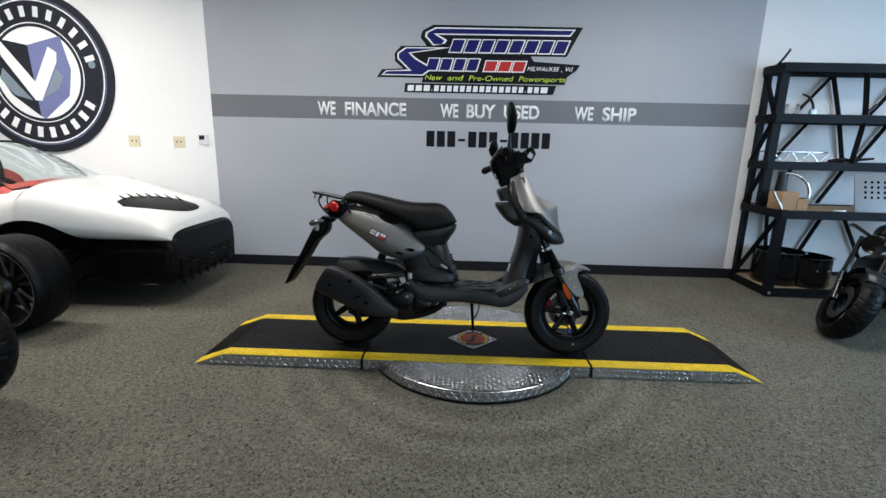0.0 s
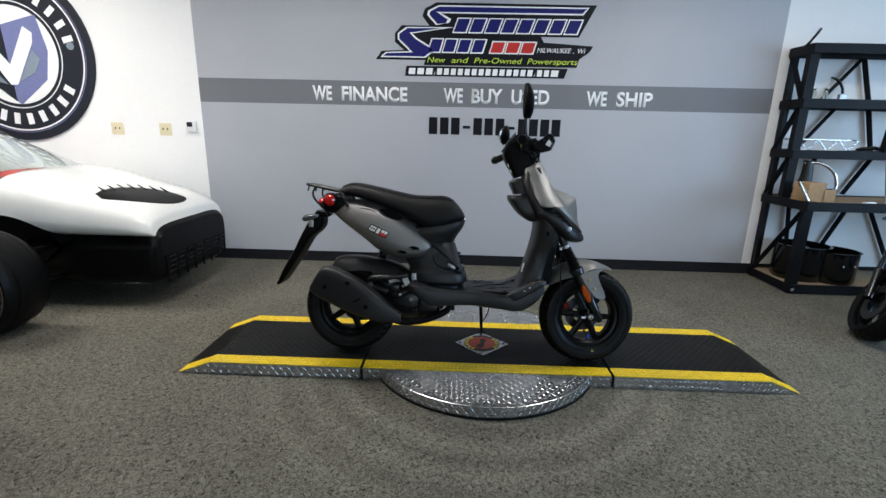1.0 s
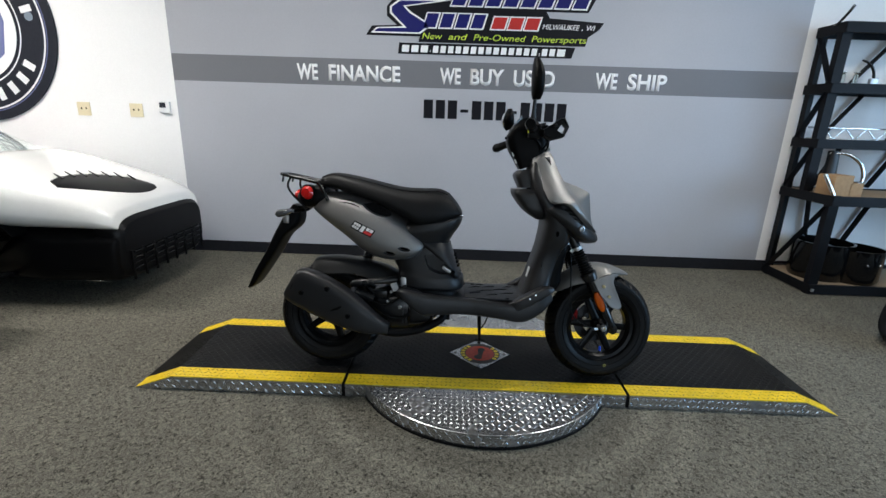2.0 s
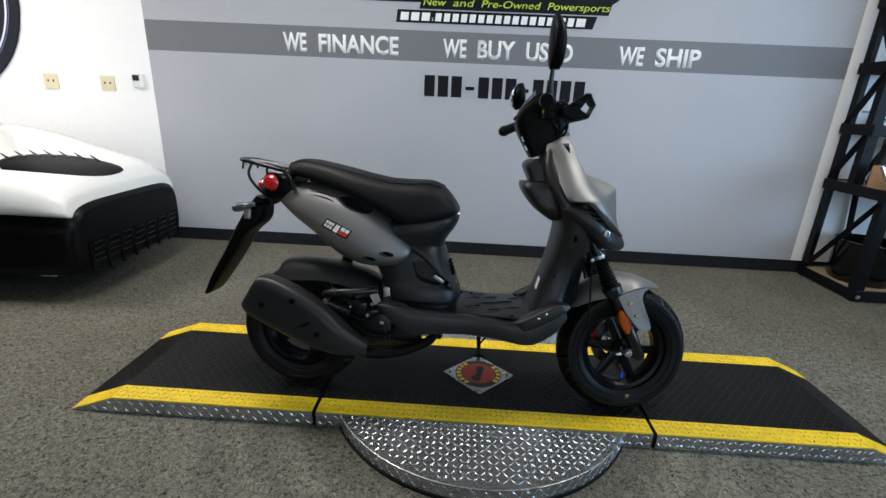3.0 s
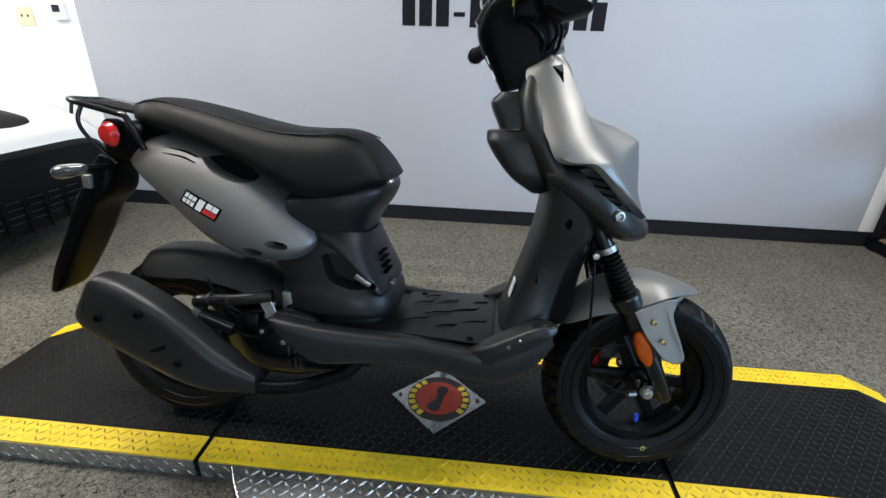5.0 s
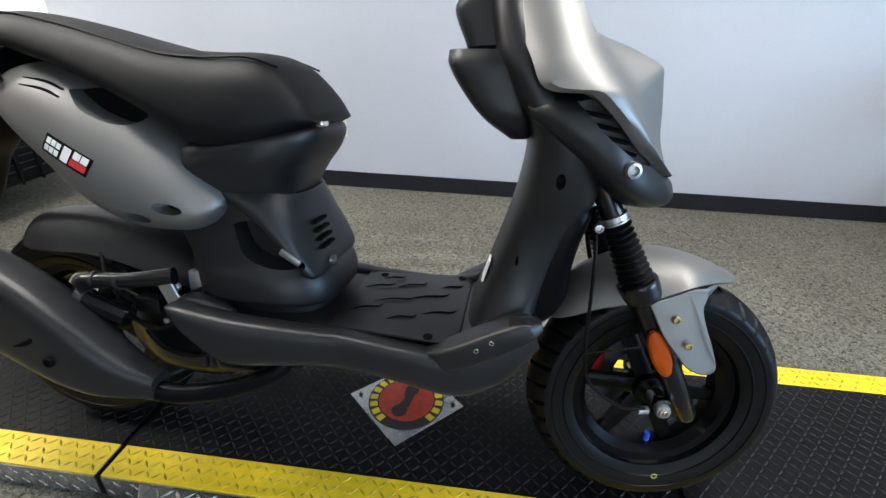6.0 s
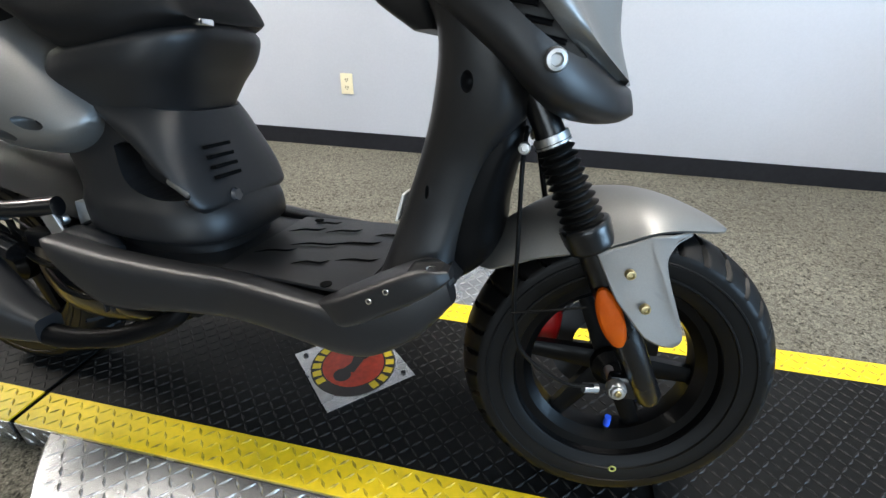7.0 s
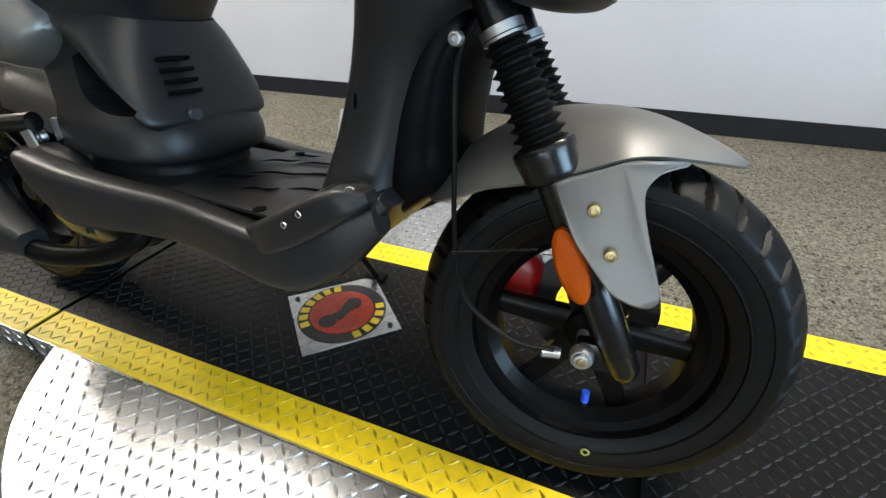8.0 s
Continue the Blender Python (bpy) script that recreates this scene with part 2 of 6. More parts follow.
def box(bm, cx, cy, cz, sx, sy, sz, bevel=0.0, m=None):
    geo = bmesh.ops.create_cube(bm, size=1.0, matrix=(m or Matrix()) @ Matrix.Translation((cx, cy, cz)) @ Matrix.Diagonal((sx, sy, sz, 1)))
    if bevel:
        edges = {e for v in geo["verts"] for e in v.link_edges}
        bmesh.ops.bevel(bm, geom=list(edges), offset=bevel, segments=2, affect="EDGES", profile=0.6)
    return bm


def curve_through(points, steps):
    """Smooth values through rows of numbers (Catmull-Rom)."""
    p = np.array(points, float)
    p = np.vstack([2 * p[0] - p[1], p, 2 * p[-1] - p[-2]])
    out = []
    for i in range(1, len(p) - 2):
        for s in range(steps):
            t = s / steps
            a, b, c, d = p[i - 1], p[i], p[i + 1], p[i + 2]
            out.append(0.5 * (2 * b + (c - a) * t + (2 * a - 5 * b + 4 * c - d) * t * t + (3 * b - a - 3 * c + d) * t ** 3))
    out.append(p[-2])
    return np.array(out)


def skin(bm, rings, closed=True, caps=True):
    vs = [[bm.verts.new(p) for p in r] for r in rings]
    n = len(vs[0])
    for a, b in zip(vs, vs[1:]):
        for i in range(n if closed else n - 1):
            j = (i + 1) % n
            bm.faces.new((a[i], a[j], b[j], b[i]))
    if caps and closed:
        bm.faces.new(vs[0][::-1])
        bm.faces.new(vs[-1])
    return vs


def hull(bm, stations, power=3.0, around=32, steps=5, mid=0.0, taper=0.0):
    """A body lofted through stations (top x, top z, bottom x, bottom z, half width). taper: how much narrower the top is."""
    rings = []
    for tx, tz, bx, bz, hw in curve_through(stations, steps):
        r = []
        for k in range(around):
            a = 2 * math.pi * k / around
            c, s = math.cos(a), math.sin(a)
            y = math.copysign(abs(c) ** (2 / power), c)
            h = math.copysign(abs(s) ** (2 / power), s)
            f = (h + 1) / 2
            w = max(hw, 0.001) * (1 - taper * f)
            r.append((bx + (tx - bx) * f, mid + w * y, bz + (tz - bz) * f))
        rings.append(r)
    skin(bm, rings)
    return bm


def tube(bm, points, radius, around=10, steps=6, smooth_path=True):
    """A round tube along points; radius may be a number or one for each point."""
    rad = np.full(len(points), radius) if np.isscalar(radius) else np.array(radius)
    rows = np.c_[np.array(points, float), rad]
    rows = curve_through(rows, steps) if smooth_path and len(points) > 2 else rows
    rings, side = [], None
    for i, row in enumerate(rows):
        d = Vector(rows[min(i + 1, len(rows) - 1)][:3] - rows[max(i - 1, 0)][:3]).normalized()
        if side is None:
            side = d.orthogonal().normalized()
        side = (side - d * side.dot(d)).normalized()
        up = d.cross(side)
        c = Vector(row[:3])
        rings.append([c + float(row[3]) * (math.cos(2 * math.pi * k / around) * side + math.sin(2 * math.pi * k / around) * up) for k in range(around)])
    skin(bm, rings)
    return bm


def lathe(bm, profile, axis_at, m=None, around=48, closed_profile=False):
    """Turns rows (radius, along) round the y axis through axis_at."""
    m = (m or Matrix()) if axis_at is None else Matrix.Translation(axis_at) @ (m or Matrix())
    rings = []
    for k in range(around):
        a = 2 * math.pi * k / around
        rings.append([m @ Vector((r * math.cos(a), y, r * math.sin(a))) for r, y in profile])
    rings.append(rings[0])
    vs = [[bm.verts.new(p) for p in r] for r in rings[:-1]]
    n = len(profile)
    for k in range(around):
        a, b = vs[k], vs[(k + 1) % around]
        for i in range(n if closed_profile else n - 1):
            j = (i + 1) % n
            bm.faces.new((a[i], a[j], b[j], b[i]))
    bmesh.ops.remove_doubles(bm, verts=bm.verts, dist=1e-6)
    return bm


def plate(bm, outline, thick, m=None, bevel=0.0):
    """A flat plate with the outline (x, z), from y = 0 to y = -thick, its front edge bevelled."""
    m = m or Matrix()
    p = np.array(outline, float)
    c = p.mean(0)
    inner = c + (p - c) * (1 - bevel / max(1e-6, np.abs(p - c).max())) if bevel else p
    rings = [[m @ Vector((x, 0, z)) for x, z in p], [m @ Vector((x, -thick + bevel, z)) for x, z in p]]
    if bevel:
        rings.append([m @ Vector((x, -thick, z)) for x, z in inner])
    skin(bm, rings)
    return bm


def disc_outline(r, n=48, cx=0.0, cz=0.0, rz=None):
    return [(cx + r * math.cos(2 * math.pi * k / n), cz + (rz or r) * math.sin(2 * math.pi * k / n)) for k in range(n)]


def ring_plate(bm, r0, r1, y0, y1, n=72):
    """A flat ring in the x-z plane, between two radii and from y0 to y1."""
    lathe(bm, [(r0, y0), (r1, y0), (r1, y1), (r0, y1)], None, around=n, closed_profile=True)
    return bm


def carve(ob, cutter):
    """Cuts the closed mesh cutter out of the object."""
    me = bpy.data.meshes.new("cutter")
    bmesh.ops.recalc_face_normals(cutter, faces=cutter.faces)
    cutter.to_mesh(me)
    cutter.free()
    knife = new("cutter", me)
    knife.parent = ob.parent
    mod = ob.modifiers.new("cut", "BOOLEAN")
    mod.operation, mod.object, mod.solver = "DIFFERENCE", knife, "EXACT"
    bpy.context.view_layer.update()
    done = bpy.data.meshes.new_from_object(ob.evaluated_get(bpy.context.evaluated_depsgraph_get()))
    ob.modifiers.clear()
    ob.data = done
    bpy.data.objects.remove(knife)
    bpy.data.meshes.remove(me)
    return ob


def ellipsoid(bm, c, r, tilt=0.0, seg=24):
    m = Matrix.Translation(c) @ Matrix.Rotation(radians(tilt), 4, "Y") @ Matrix.Diagonal((*r, 1))
    bmesh.ops.create_uvsphere(bm, u_segments=seg, v_segments=max(8, seg // 2), radius=1.0, matrix=m)
    return bm


def bolt(parent, at, r, axis_m, material, name="bolt"):
    bm = bmesh.new()
    lathe(bm, [(0.0, -0.45 * r), (0.45 * r, -0.45 * r), (0.55 * r, -0.8 * r), (0.85 * r, -0.75 * r), (r, -0.45 * r), (r, 0.3 * r), (0, 0.3 * r)], at, axis_m, around=16)
    return part(name, bm, material, parent)


def lettering(text, x0, x1, z0, z1, y, material, name, parent, slant=0.0, bold=0.029):
    """Words on the wall, from x0 to x1 and z0 to z1, 1 mm thick."""
    cu = bpy.data.curves.new(name, "FONT")
    cu.body, cu.extrude, cu.offset, cu.shear = text, 0.0, bold, slant
    ob = new(name, cu)
    bpy.context.view_layer.update()
    me = bpy.data.meshes.new_from_object(ob.evaluated_get(bpy.context.evaluated_depsgraph_get()))
    bpy.data.objects.remove(ob)
    co = np.array([v.co[:2] for v in me.vertices])
    lo, hi = co.min(0), co.max(0)
    s = ((x1 - x0) / (hi[0] - lo[0]), (z1 - z0) / (hi[1] - lo[1]))
    bm = bmesh.new()
    bm.from_mesh(me)
    for v in bm.verts:
        v.co = (x0 + (v.co.x - lo[0]) * s[0], y, z0 + (v.co.y - lo[1]) * s[1])
    ext = bmesh.ops.extrude_face_region(bm, geom=bm.faces[:])
    for v in ext["geom"]:
        if isinstance(v, bmesh.types.BMVert):
            v.co.y -= 0.001
    return part(name, bm, material, parent, smooth=False)


def slanted(x0, x1, z0, z1, lean):
    return [(x0, z0), (x1, z0), (x1 + lean, z1), (x0 + lean, z1)]


# ---- the room ----
def quad_wall(name, x0, x1, y0, y1, z0, z1, material, label):
    bm = bmesh.new()
    box(bm, (x0 + x1) / 2, (y0 + y1) / 2, (z0 + z1) / 2, x1 - x0, y1 - y0, z1 - z0)
    return tagged(part(name, bm, material, None, smooth=False), label, "wall", kind="structure")


bm = bmesh.new()
box(bm, (WEST + EAST) / 2, (SOUTH + WALL_Y) / 2, -0.05, EAST - WEST + 0.4, WALL_Y - SOUTH + 0.4, 0.1)
tagged(part("floor", bm, CARPET, None, smooth=False), "taupe grey commercial carpet with dark flecks", "floor", kind="structure")
bm = bmesh.new()
box(bm, (WEST + EAST) / 2, (SOUTH + WALL_Y) / 2, CEILING + 0.05, EAST - WEST + 0.4, WALL_Y - SOUTH + 0.4, 0.1)
tagged(part("ceiling", bm, CEIL, None, smooth=False), "plain off-white showroom ceiling", "ceiling", kind="structure")

# back wall: white, with a grey field and a darker stripe painted on it
GREY_X0, GREY_X1, STRIPE_Z0, STRIPE_Z1 = -2.623, 2.588, 1.504, 1.716
bm = bmesh.new()
xs = [WEST - 0.2, GREY_X0, GREY_X1, EAST + 0.2]
zs = [0.0, STRIPE_Z0, STRIPE_Z1, CEILING]
for i in range(3):
    for j in range(3):
        f = bm.faces.new([bm.verts.new((x, WALL_Y, z)) for x, z in ((xs[i], zs[j]), (xs[i + 1], zs[j]), (xs[i + 1], zs[j + 1]), (xs[i], zs[j + 1]))])
        f.material_index = 0 if i != 1 else (2 if j == 1 else 1)
bmesh.ops.remove_doubles(bm, verts=bm.verts, dist=1e-5)
ext = bmesh.ops.extrude_face_region(bm, geom=bm.faces[:])
for v in ext["geom"]:
    if isinstance(v, bmesh.types.BMVert):
        v.co.y += 0.15
tagged(part("wall_north", bm, [WALL_WHITE, WALL_GREY, WALL_STRIPE], None, smooth=False), "white wall with a light grey painted field and darker grey stripe", "wall", kind="structure")
quad_wall("wall_west", WEST - 0.15, WEST, SOUTH - 0.15, WALL_Y, 0, CEILING, UNSEEN_WALL, "unseen plain side wall, kept dark to dim reflections")
for c, d, a, b in ((SOUTH - 0.15, -4.6, 0, CEILING), (-0.6, WALL_Y, 0, CEILING), (-4.6, -0.6, 0, 0.48), (-4.6, -0.6, 2.62, CEILING)):
    quad_wall("wall_east", EAST, EAST + 0.15, c, d, a, b, UNSEEN_WALL, "unseen plain side wall beside a shop window, kept dark to dim reflections")
# south wall with the shop window
for nm, a, b, c, d in (("wall_south", WEST, -1.25, 0, CEILING), ("wall_south", 4.45, EAST, 0, CEILING), ("wall_south", -1.25, 4.45, 0, 0.48), ("wall_south", -1.25, 4.45, 2.62, CEILING)):
    quad_wall(nm, a, b, SOUTH - 0.15, SOUTH, c, d, UNSEEN_WALL, "unseen plain wall beside the shop window, kept dark to dim reflections")
bm = bmesh.new()
box(bm, (WEST + EAST) / 2, WALL_Y - 0.006, 0.051, EAST - WEST, 0.008, 0.102, 0.002)
tagged(part("baseboard", bm, VINYL_BASE, None, smooth=False), "dark charcoal vinyl cove baseboard", "baseboard", kind="structure")

for lx, ly in TROFFERS:
    lamp = thing("ceiling_light", pose(lx, ly, CEILING), "recessed rectangular fluorescent ceiling light", "ceiling light", "ceiling lights")
    bm = bmesh.new()
    for sx, sy, wx, wy in ((0, 0.29, 1.2, 0.03), (0, -0.29, 1.2, 0.03), (0.585, 0, 0.03, 0.55), (-0.585, 0, 0.03, 0.55)):
        box(bm, sx, sy, -0.012, wx, wy, 0.024)
    part("rim", bm, WHITE_PLASTIC, lamp, smooth=False)

# ---- wall graphics ----
SIGN_Y = WALL_Y - 0.003
ON_WALL = Matrix.Translation((0.0074, 0, -0.006)) @ Matrix.Diagonal((1.0151, 1, 1.012, 1))
words = thing("wall_lettering", ON_WALL, "white block words lettered on the grey wall stripe", "wall lettering")
lettering("WE", -1.55, -1.375, 1.526, 1.654, WALL_Y - 0.001, WHITE_VINYL, "word", words)
lettering("FINANCE", -1.285, -0.69, 1.526, 1.654, WALL_Y - 0.001, WHITE_VINYL, "word", words)
lettering("WE", -0.363, -0.190, 1.524, 1.653, WALL_Y - 0.001, WHITE_VINYL, "word", words)
lettering("BUY", -0.112, 0.165, 1.524, 1.653, WALL_Y - 0.001, WHITE_VINYL, "word", words)
lettering("USED", 0.245, 0.583, 1.524, 1.653, WALL_Y - 0.001, WHITE_VINYL, "word", words)
lettering("WE", 0.914, 1.095, 1.522, 1.650, WALL_Y - 0.001, WHITE_VINYL, "word", words)
lettering("SHIP", 1.180, 1.498, 1.522, 1.650, WALL_Y - 0.001, WHITE_VINYL, "word", words)

digits = thing("contact_line", ON_WALL, "row of plain black bars on the grey wall", "wall lettering")
DX = 0.1015
for k in range(12):
    bm = bmesh.new()
    x = -0.50 + k * DX
    if k in (3, 7):
        plate(bm, [(x + 0.012, 1.305), (x + 0.08, 1.305), (x + 0.08, 1.33), (x + 0.012, 1.33)], 0.002)
    else:
        plate(bm, [(x + 0.008, 1.25), (x + 0.086, 1.25), (x + 0.086, 1.40), (x + 0.008, 1.40)], 0.002)
    ob = part("bar", bm, BLACK_VINYL, digits, smooth=False)
    ob.location.y = WALL_Y - 0.001


def wall_plate(name, outline, material, parent, y, label=""):
    bm = bmesh.new()
    plate(bm, outline, 0.003)
    ob = part(name, bm, material, parent, label, smooth=False)
    ob.location.y = y
    return ob


logo = thing("wall_logo", ON_WALL, "black, navy and red dealership logo decal on the grey wall", "wall logo")
wall_plate("backing", [(-0.97, 1.885), (-0.50, 1.885), (-0.40, 1.915), (0.80, 1.90), (0.90, 1.97), (0.93, 2.02), (0.50, 2.045), (0.47, 2.09), (0.80, 2.09), (0.83, 2.15), (0.93, 2.345),
                       (-0.44, 2.35), (-0.54, 2.30), (-0.56, 2.24), (-0.50, 2.165), (-0.74, 2.165), (-0.80, 2.10), (-0.80, 2.03), (-0.72, 1.965), (-0.92, 1.955)], BLACK_VINYL, logo, WALL_Y - 0.001, "black outlined backing shape")
wall_plate("swoosh_edge", [(-0.33, 2.19), (-0.31, 2.22), (-0.40, 2.265), (0.82, 2.265), (0.865, 2.325), (-0.42, 2.328), (-0.51, 2.285), (-0.52, 2.25), (-0.44, 2.17)], WHITE_VINYL, logo, WALL_Y - 0.0045)
wall_plate("swoosh", [(-0.36, 2.185), (-0.34, 2.215), (-0.44, 2.275), (0.81, 2.277), (0.845, 2.314), (-0.415, 2.316), (-0.49, 2.28), (-0.50, 2.252), (-0.43, 2.18)], NAVY_VINYL, logo, WALL_Y - 0.006)
wall_plate("swoosh_edge", [(-0.93, 1.903), (-0.53, 1.903), (-0.44, 1.97), (-0.60, 2.06), (-0.65, 2.10), (-0.28, 2.155), (-0.70, 2.152), (-0.775, 2.10), (-0.775, 2.05), (-0.67, 1.955), (-0.88, 1.945)], WHITE_VINYL, logo, WALL_Y - 0.0045)
wall_plate("swoosh", [(-0.905, 1.913), (-0.54, 1.913), (-0.465, 1.97), (-0.62, 2.055), (-0.67, 2.105), (-0.40, 2.145), (-0.69, 2.142), (-0.76, 2.095), (-0.76, 2.055), (-0.64, 1.945), (-0.87, 1.937)], NAVY_VINYL, logo, WALL_Y - 0.006)
for k in range(8):
    x = -0.30 + k * 0.137
    wall_plate("block_edge", slanted(x, x + 0.125, 2.108, 2.232, 0.045), WHITE_VINYL, logo, WALL_Y - 0.0045)
    wall_plate("block", slanted(x + 0.012, x + 0.115, 2.118, 2.223, 0.040), NAVY_VINYL, logo, WALL_Y - 0.006)
for k in range(4):
    x = -0.515 + k * 0.125
    wall_plate("block_edge", slanted(x, x + 0.115, 1.945, 2.065, 0.035), WHITE_VINYL, logo, WALL_Y - 0.0045)
    wall_plate("block", slanted(x + 0.012, x + 0.104, 1.955, 2.056, 0.031), NAVY_VINYL, logo, WALL_Y - 0.006)
for k in range(3):
    x = 0.025 + k * 0.132
    wall_plate("block_edge", slanted(x, x + 0.126, 1.945, 2.050, 0.028), WHITE_VINYL, logo, WALL_Y - 0.0045)
    wall_plate("block", slanted(x + 0.012, x + 0.115, 1.955, 2.040, 0.025), RED_VINYL, logo, WALL_Y - 0.006)
for word, x0, x1, z0, z1 in (("MILWAUKEE", 0.445, 0.742, 1.962, 2.000), (",", 0.760, 0.768, 1.956, 1.968), ("WI", 0.800, 0.865, 1.962, 2.000)):
    lettering(word, x0, x1, z0, z1, WALL_Y - 0.0045, WHITE_VINYL, "word", logo, slant=0.25, bold=0.0)
wall_plate("backing", [(-0.545, 1.843), (0.80, 1.843), (0.82, 1.925), (-0.52, 1.925)], BLACK_VINYL, logo, WALL_Y - 0.0025)
for word, x0, x1, z0 in (("New", -0.515, -0.352, 1.866), ("and", -0.302, -0.150, 1.866), ("Pre-Owned", -0.100, 0.320, 1.866), ("Powersports", 0.368, 0.805, 1.852)):
    lettering(word, x0, x1, z0, 1.912, WALL_Y - 0.006, LIME_VINYL, "word", logo, slant=0.2, bold=0.0)
wall_plate("backing", [(-0.71, 1.752), (0.70, 1.752), (0.725, 1.835), (-0.70, 1.835)], BLACK_VINYL, logo, WALL_Y - 0.001)
x = -0.68
for k, wdt in enumerate([0.07, 0.07, 0.07, 0.016] + [0.055] * 14 + [0.016, 0.055, 0.055, 0.075]):
    wall_plate("bar", slanted(x, x + wdt - 0.012, 1.765, 1.766 + (0.02 if wdt < 0.02 else 0.052), 0.006), WHITE_VINYL, logo, WALL_Y - 0.0045)
    x += wdt + 0.0065

# round sign
SX, SZ, SR = -4.318, 1.873, 0.755
sign = thing("round_wall_sign", pose(SX, WALL_Y, SZ), "large round black and white emblem sign hung on the white wall", "wall sign")


def sign_ring(name, r0, r1, y0, y1, material):
    bm = bmesh.new()
    if r0 <= 0:
        plate(bm, disc_outline(r1, 72), -y1 + 0.0)
        ob = part(name, bm, material, sign, smooth=False)
        return ob
    ring_plate(bm, r0, r1, y0, y1)
    return part(name, bm, material, sign, smooth=False)


sign_ring("board", 0, SR, 0, -0.018, SLATE_VINYL)
sign_ring("outer_ring", 0.655, 0.668, -0.017, -0.0205, WHITE_VINYL)
sign_ring("outer_ring", 0.678, 0.684, -0.017, -0.0205, BLUE_GREY_VINYL)
sign_ring("inner_ring", 0.455, 0.464, -0.017, -0.0205, WHITE_VINYL)
bm = bmesh.new()
plate(bm, disc_outline(0.425, 64), 0.021)
part("centre", bm, WHITE_VINYL, sign, smooth=False)
for nm, outline, material in (
        ("shield", [(-0.26, 0.22), (0.0, 0.17), (0.26, 0.24), (0.31, 0.0), (0.27, -0.20), (0.05, -0.38), (-0.18, -0.20), (-0.29, 0.0)], BLUE_GREY_VINYL),
        ("shield_half", [(-0.26, 0.22), (0.0, 0.17), (0.02, -0.36), (-0.18, -0.20), (-0.29, 0.0)], SLATE_VINYL),
        ("chevron", [(-0.27, 0.17), (-0.20, 0.19), (0.02, -0.10), (0.16, 0.16), (0.22, 0.12), (0.21, 0.05), (0.05, -0.24), (0.0, -0.24)], WHITE_VINYL),
        ("wing", [(0.07, -0.22), (0.20, 0.0), (0.25, -0.06), (0.20, -0.15)], TEAL_GREY_VINYL),
        ("wing", [(-0.02, -0.24), (-0.22, 0.0), (-0.25, -0.08), (-0.16, -0.20)], TEAL_GREY_VINYL)):
    bm = bmesh.new()
    plate(bm, [(x * 1.28, z * 1.25) for x, z in outline], 0.0025)
    ob = part(nm, bm, material, sign, smooth=False)
    ob.location = (-0.055, -0.0205 - 0.0022 * (1 + ["shield", "shield_half", "chevron", "wing"].index(nm)), 0.045)
for k in range(11):
    a = radians(150 - 13.5 * k)
    bm = bmesh.new()
    box(bm, 0, 0, 0, 0.050, 0.003, 0.095, m=Matrix.Translation((0.56 * math.cos(a), -0.0205, 0.56 * math.sin(a))) @ Matrix.Rotation(math.pi / 2 - a, 4, "Y"))
    part("bar", bm, WHITE_VINYL, sign, smooth=False)
for k in range(10):
    a = radians(-150 + 13.2 * k)
    bm = bmesh.new()
    box(bm, 0, 0, 0, 0.055, 0.003, 0.10, m=Matrix.Translation((0.56 * math.cos(a), -0.0205, 0.56 * math.sin(a))) @ Matrix.Rotation(math.pi / 2 - a, 4, "Y"))
    part("bar", bm, WHITE_VINYL, sign, smooth=False)
bm = bmesh.new()
plate(bm, disc_outline(0.035, 20, 0.555, 0.09), 0.021)
part("dot", bm, TEAL_GREY_VINYL, sign, smooth=False)


def wall_outlet(x, z, w, h, label, slots):
    o = thing("wall_outlet", pose(x, WALL_Y, z), label, "wall outlet", "outlets on the wall")
    bm = bmesh.new()
    box(bm, 0, -0.004, 0, w, 0.008, h, 0.002)
    part("cover", bm, IVORY, o)
    for sx, sz, sw, sh in slots:
        bm = bmesh.new()
        box(bm, sx, -0.0085, sz, sw, 0.003, sh)
        part("slot", bm, SHADE_BLACK, o, smooth=False)
    return o


wall_outlet(-3.445, 1.245, 0.112, 0.112, "ivory double jack plate on the white wall", [(-0.02, 0.004, 0.010, 0.016), (0.022, 0.004, 0.010, 0.016)])
wall_outlet(-2.985, 1.246, 0.112, 0.112, "ivory double jack plate on the white wall", [(-0.02, 0.004, 0.010, 0.016), (0.022, 0.004, 0.010, 0.016)])
wall_outlet(-0.828, 0.389, 0.076, 0.118, "ivory duplex power outlet low on the grey wall",
            [(-0.007, 0.026, 0.004, 0.012), (0.007, 0.026, 0.004, 0.012), (0, 0.014, 0.006, 0.005), (-0.007, -0.018, 0.004, 0.012), (0.007, -0.018, 0.004, 0.012), (0, -0.030, 0.006, 0.005)])
th = thing("thermostat", pose(-2.725, WALL_Y, 1.278), "small white thermostat with a dark display", "thermostat")
bm = bmesh.new()
box(bm, 0, -0.014, 0, 0.092, 0.028, 0.095, 0.005)
part("housing", bm, WHITE_PLASTIC, th)
bm = bmesh.new()
box(bm, -0.012, -0.0285, 0.018, 0.052, 0.003, 0.042)
part("display", bm, SLATE_VINYL, th, smooth=False)

# ---- turntable platform ----
TX, TY, TH = -0.046, 0.025, 0.070
HALF_W, SEAM_L, SEAM_R, TIP_L, TIP_R, TOP_L, TOP_R = 0.315, -0.694, 0.616, -1.675, 1.583, -1.500, 1.425
table = thing("motorcycle_turntable", pose(0, 0, 0), "round tread-plate motorcycle turntable with ramps and yellow edge stripes", "turntable")


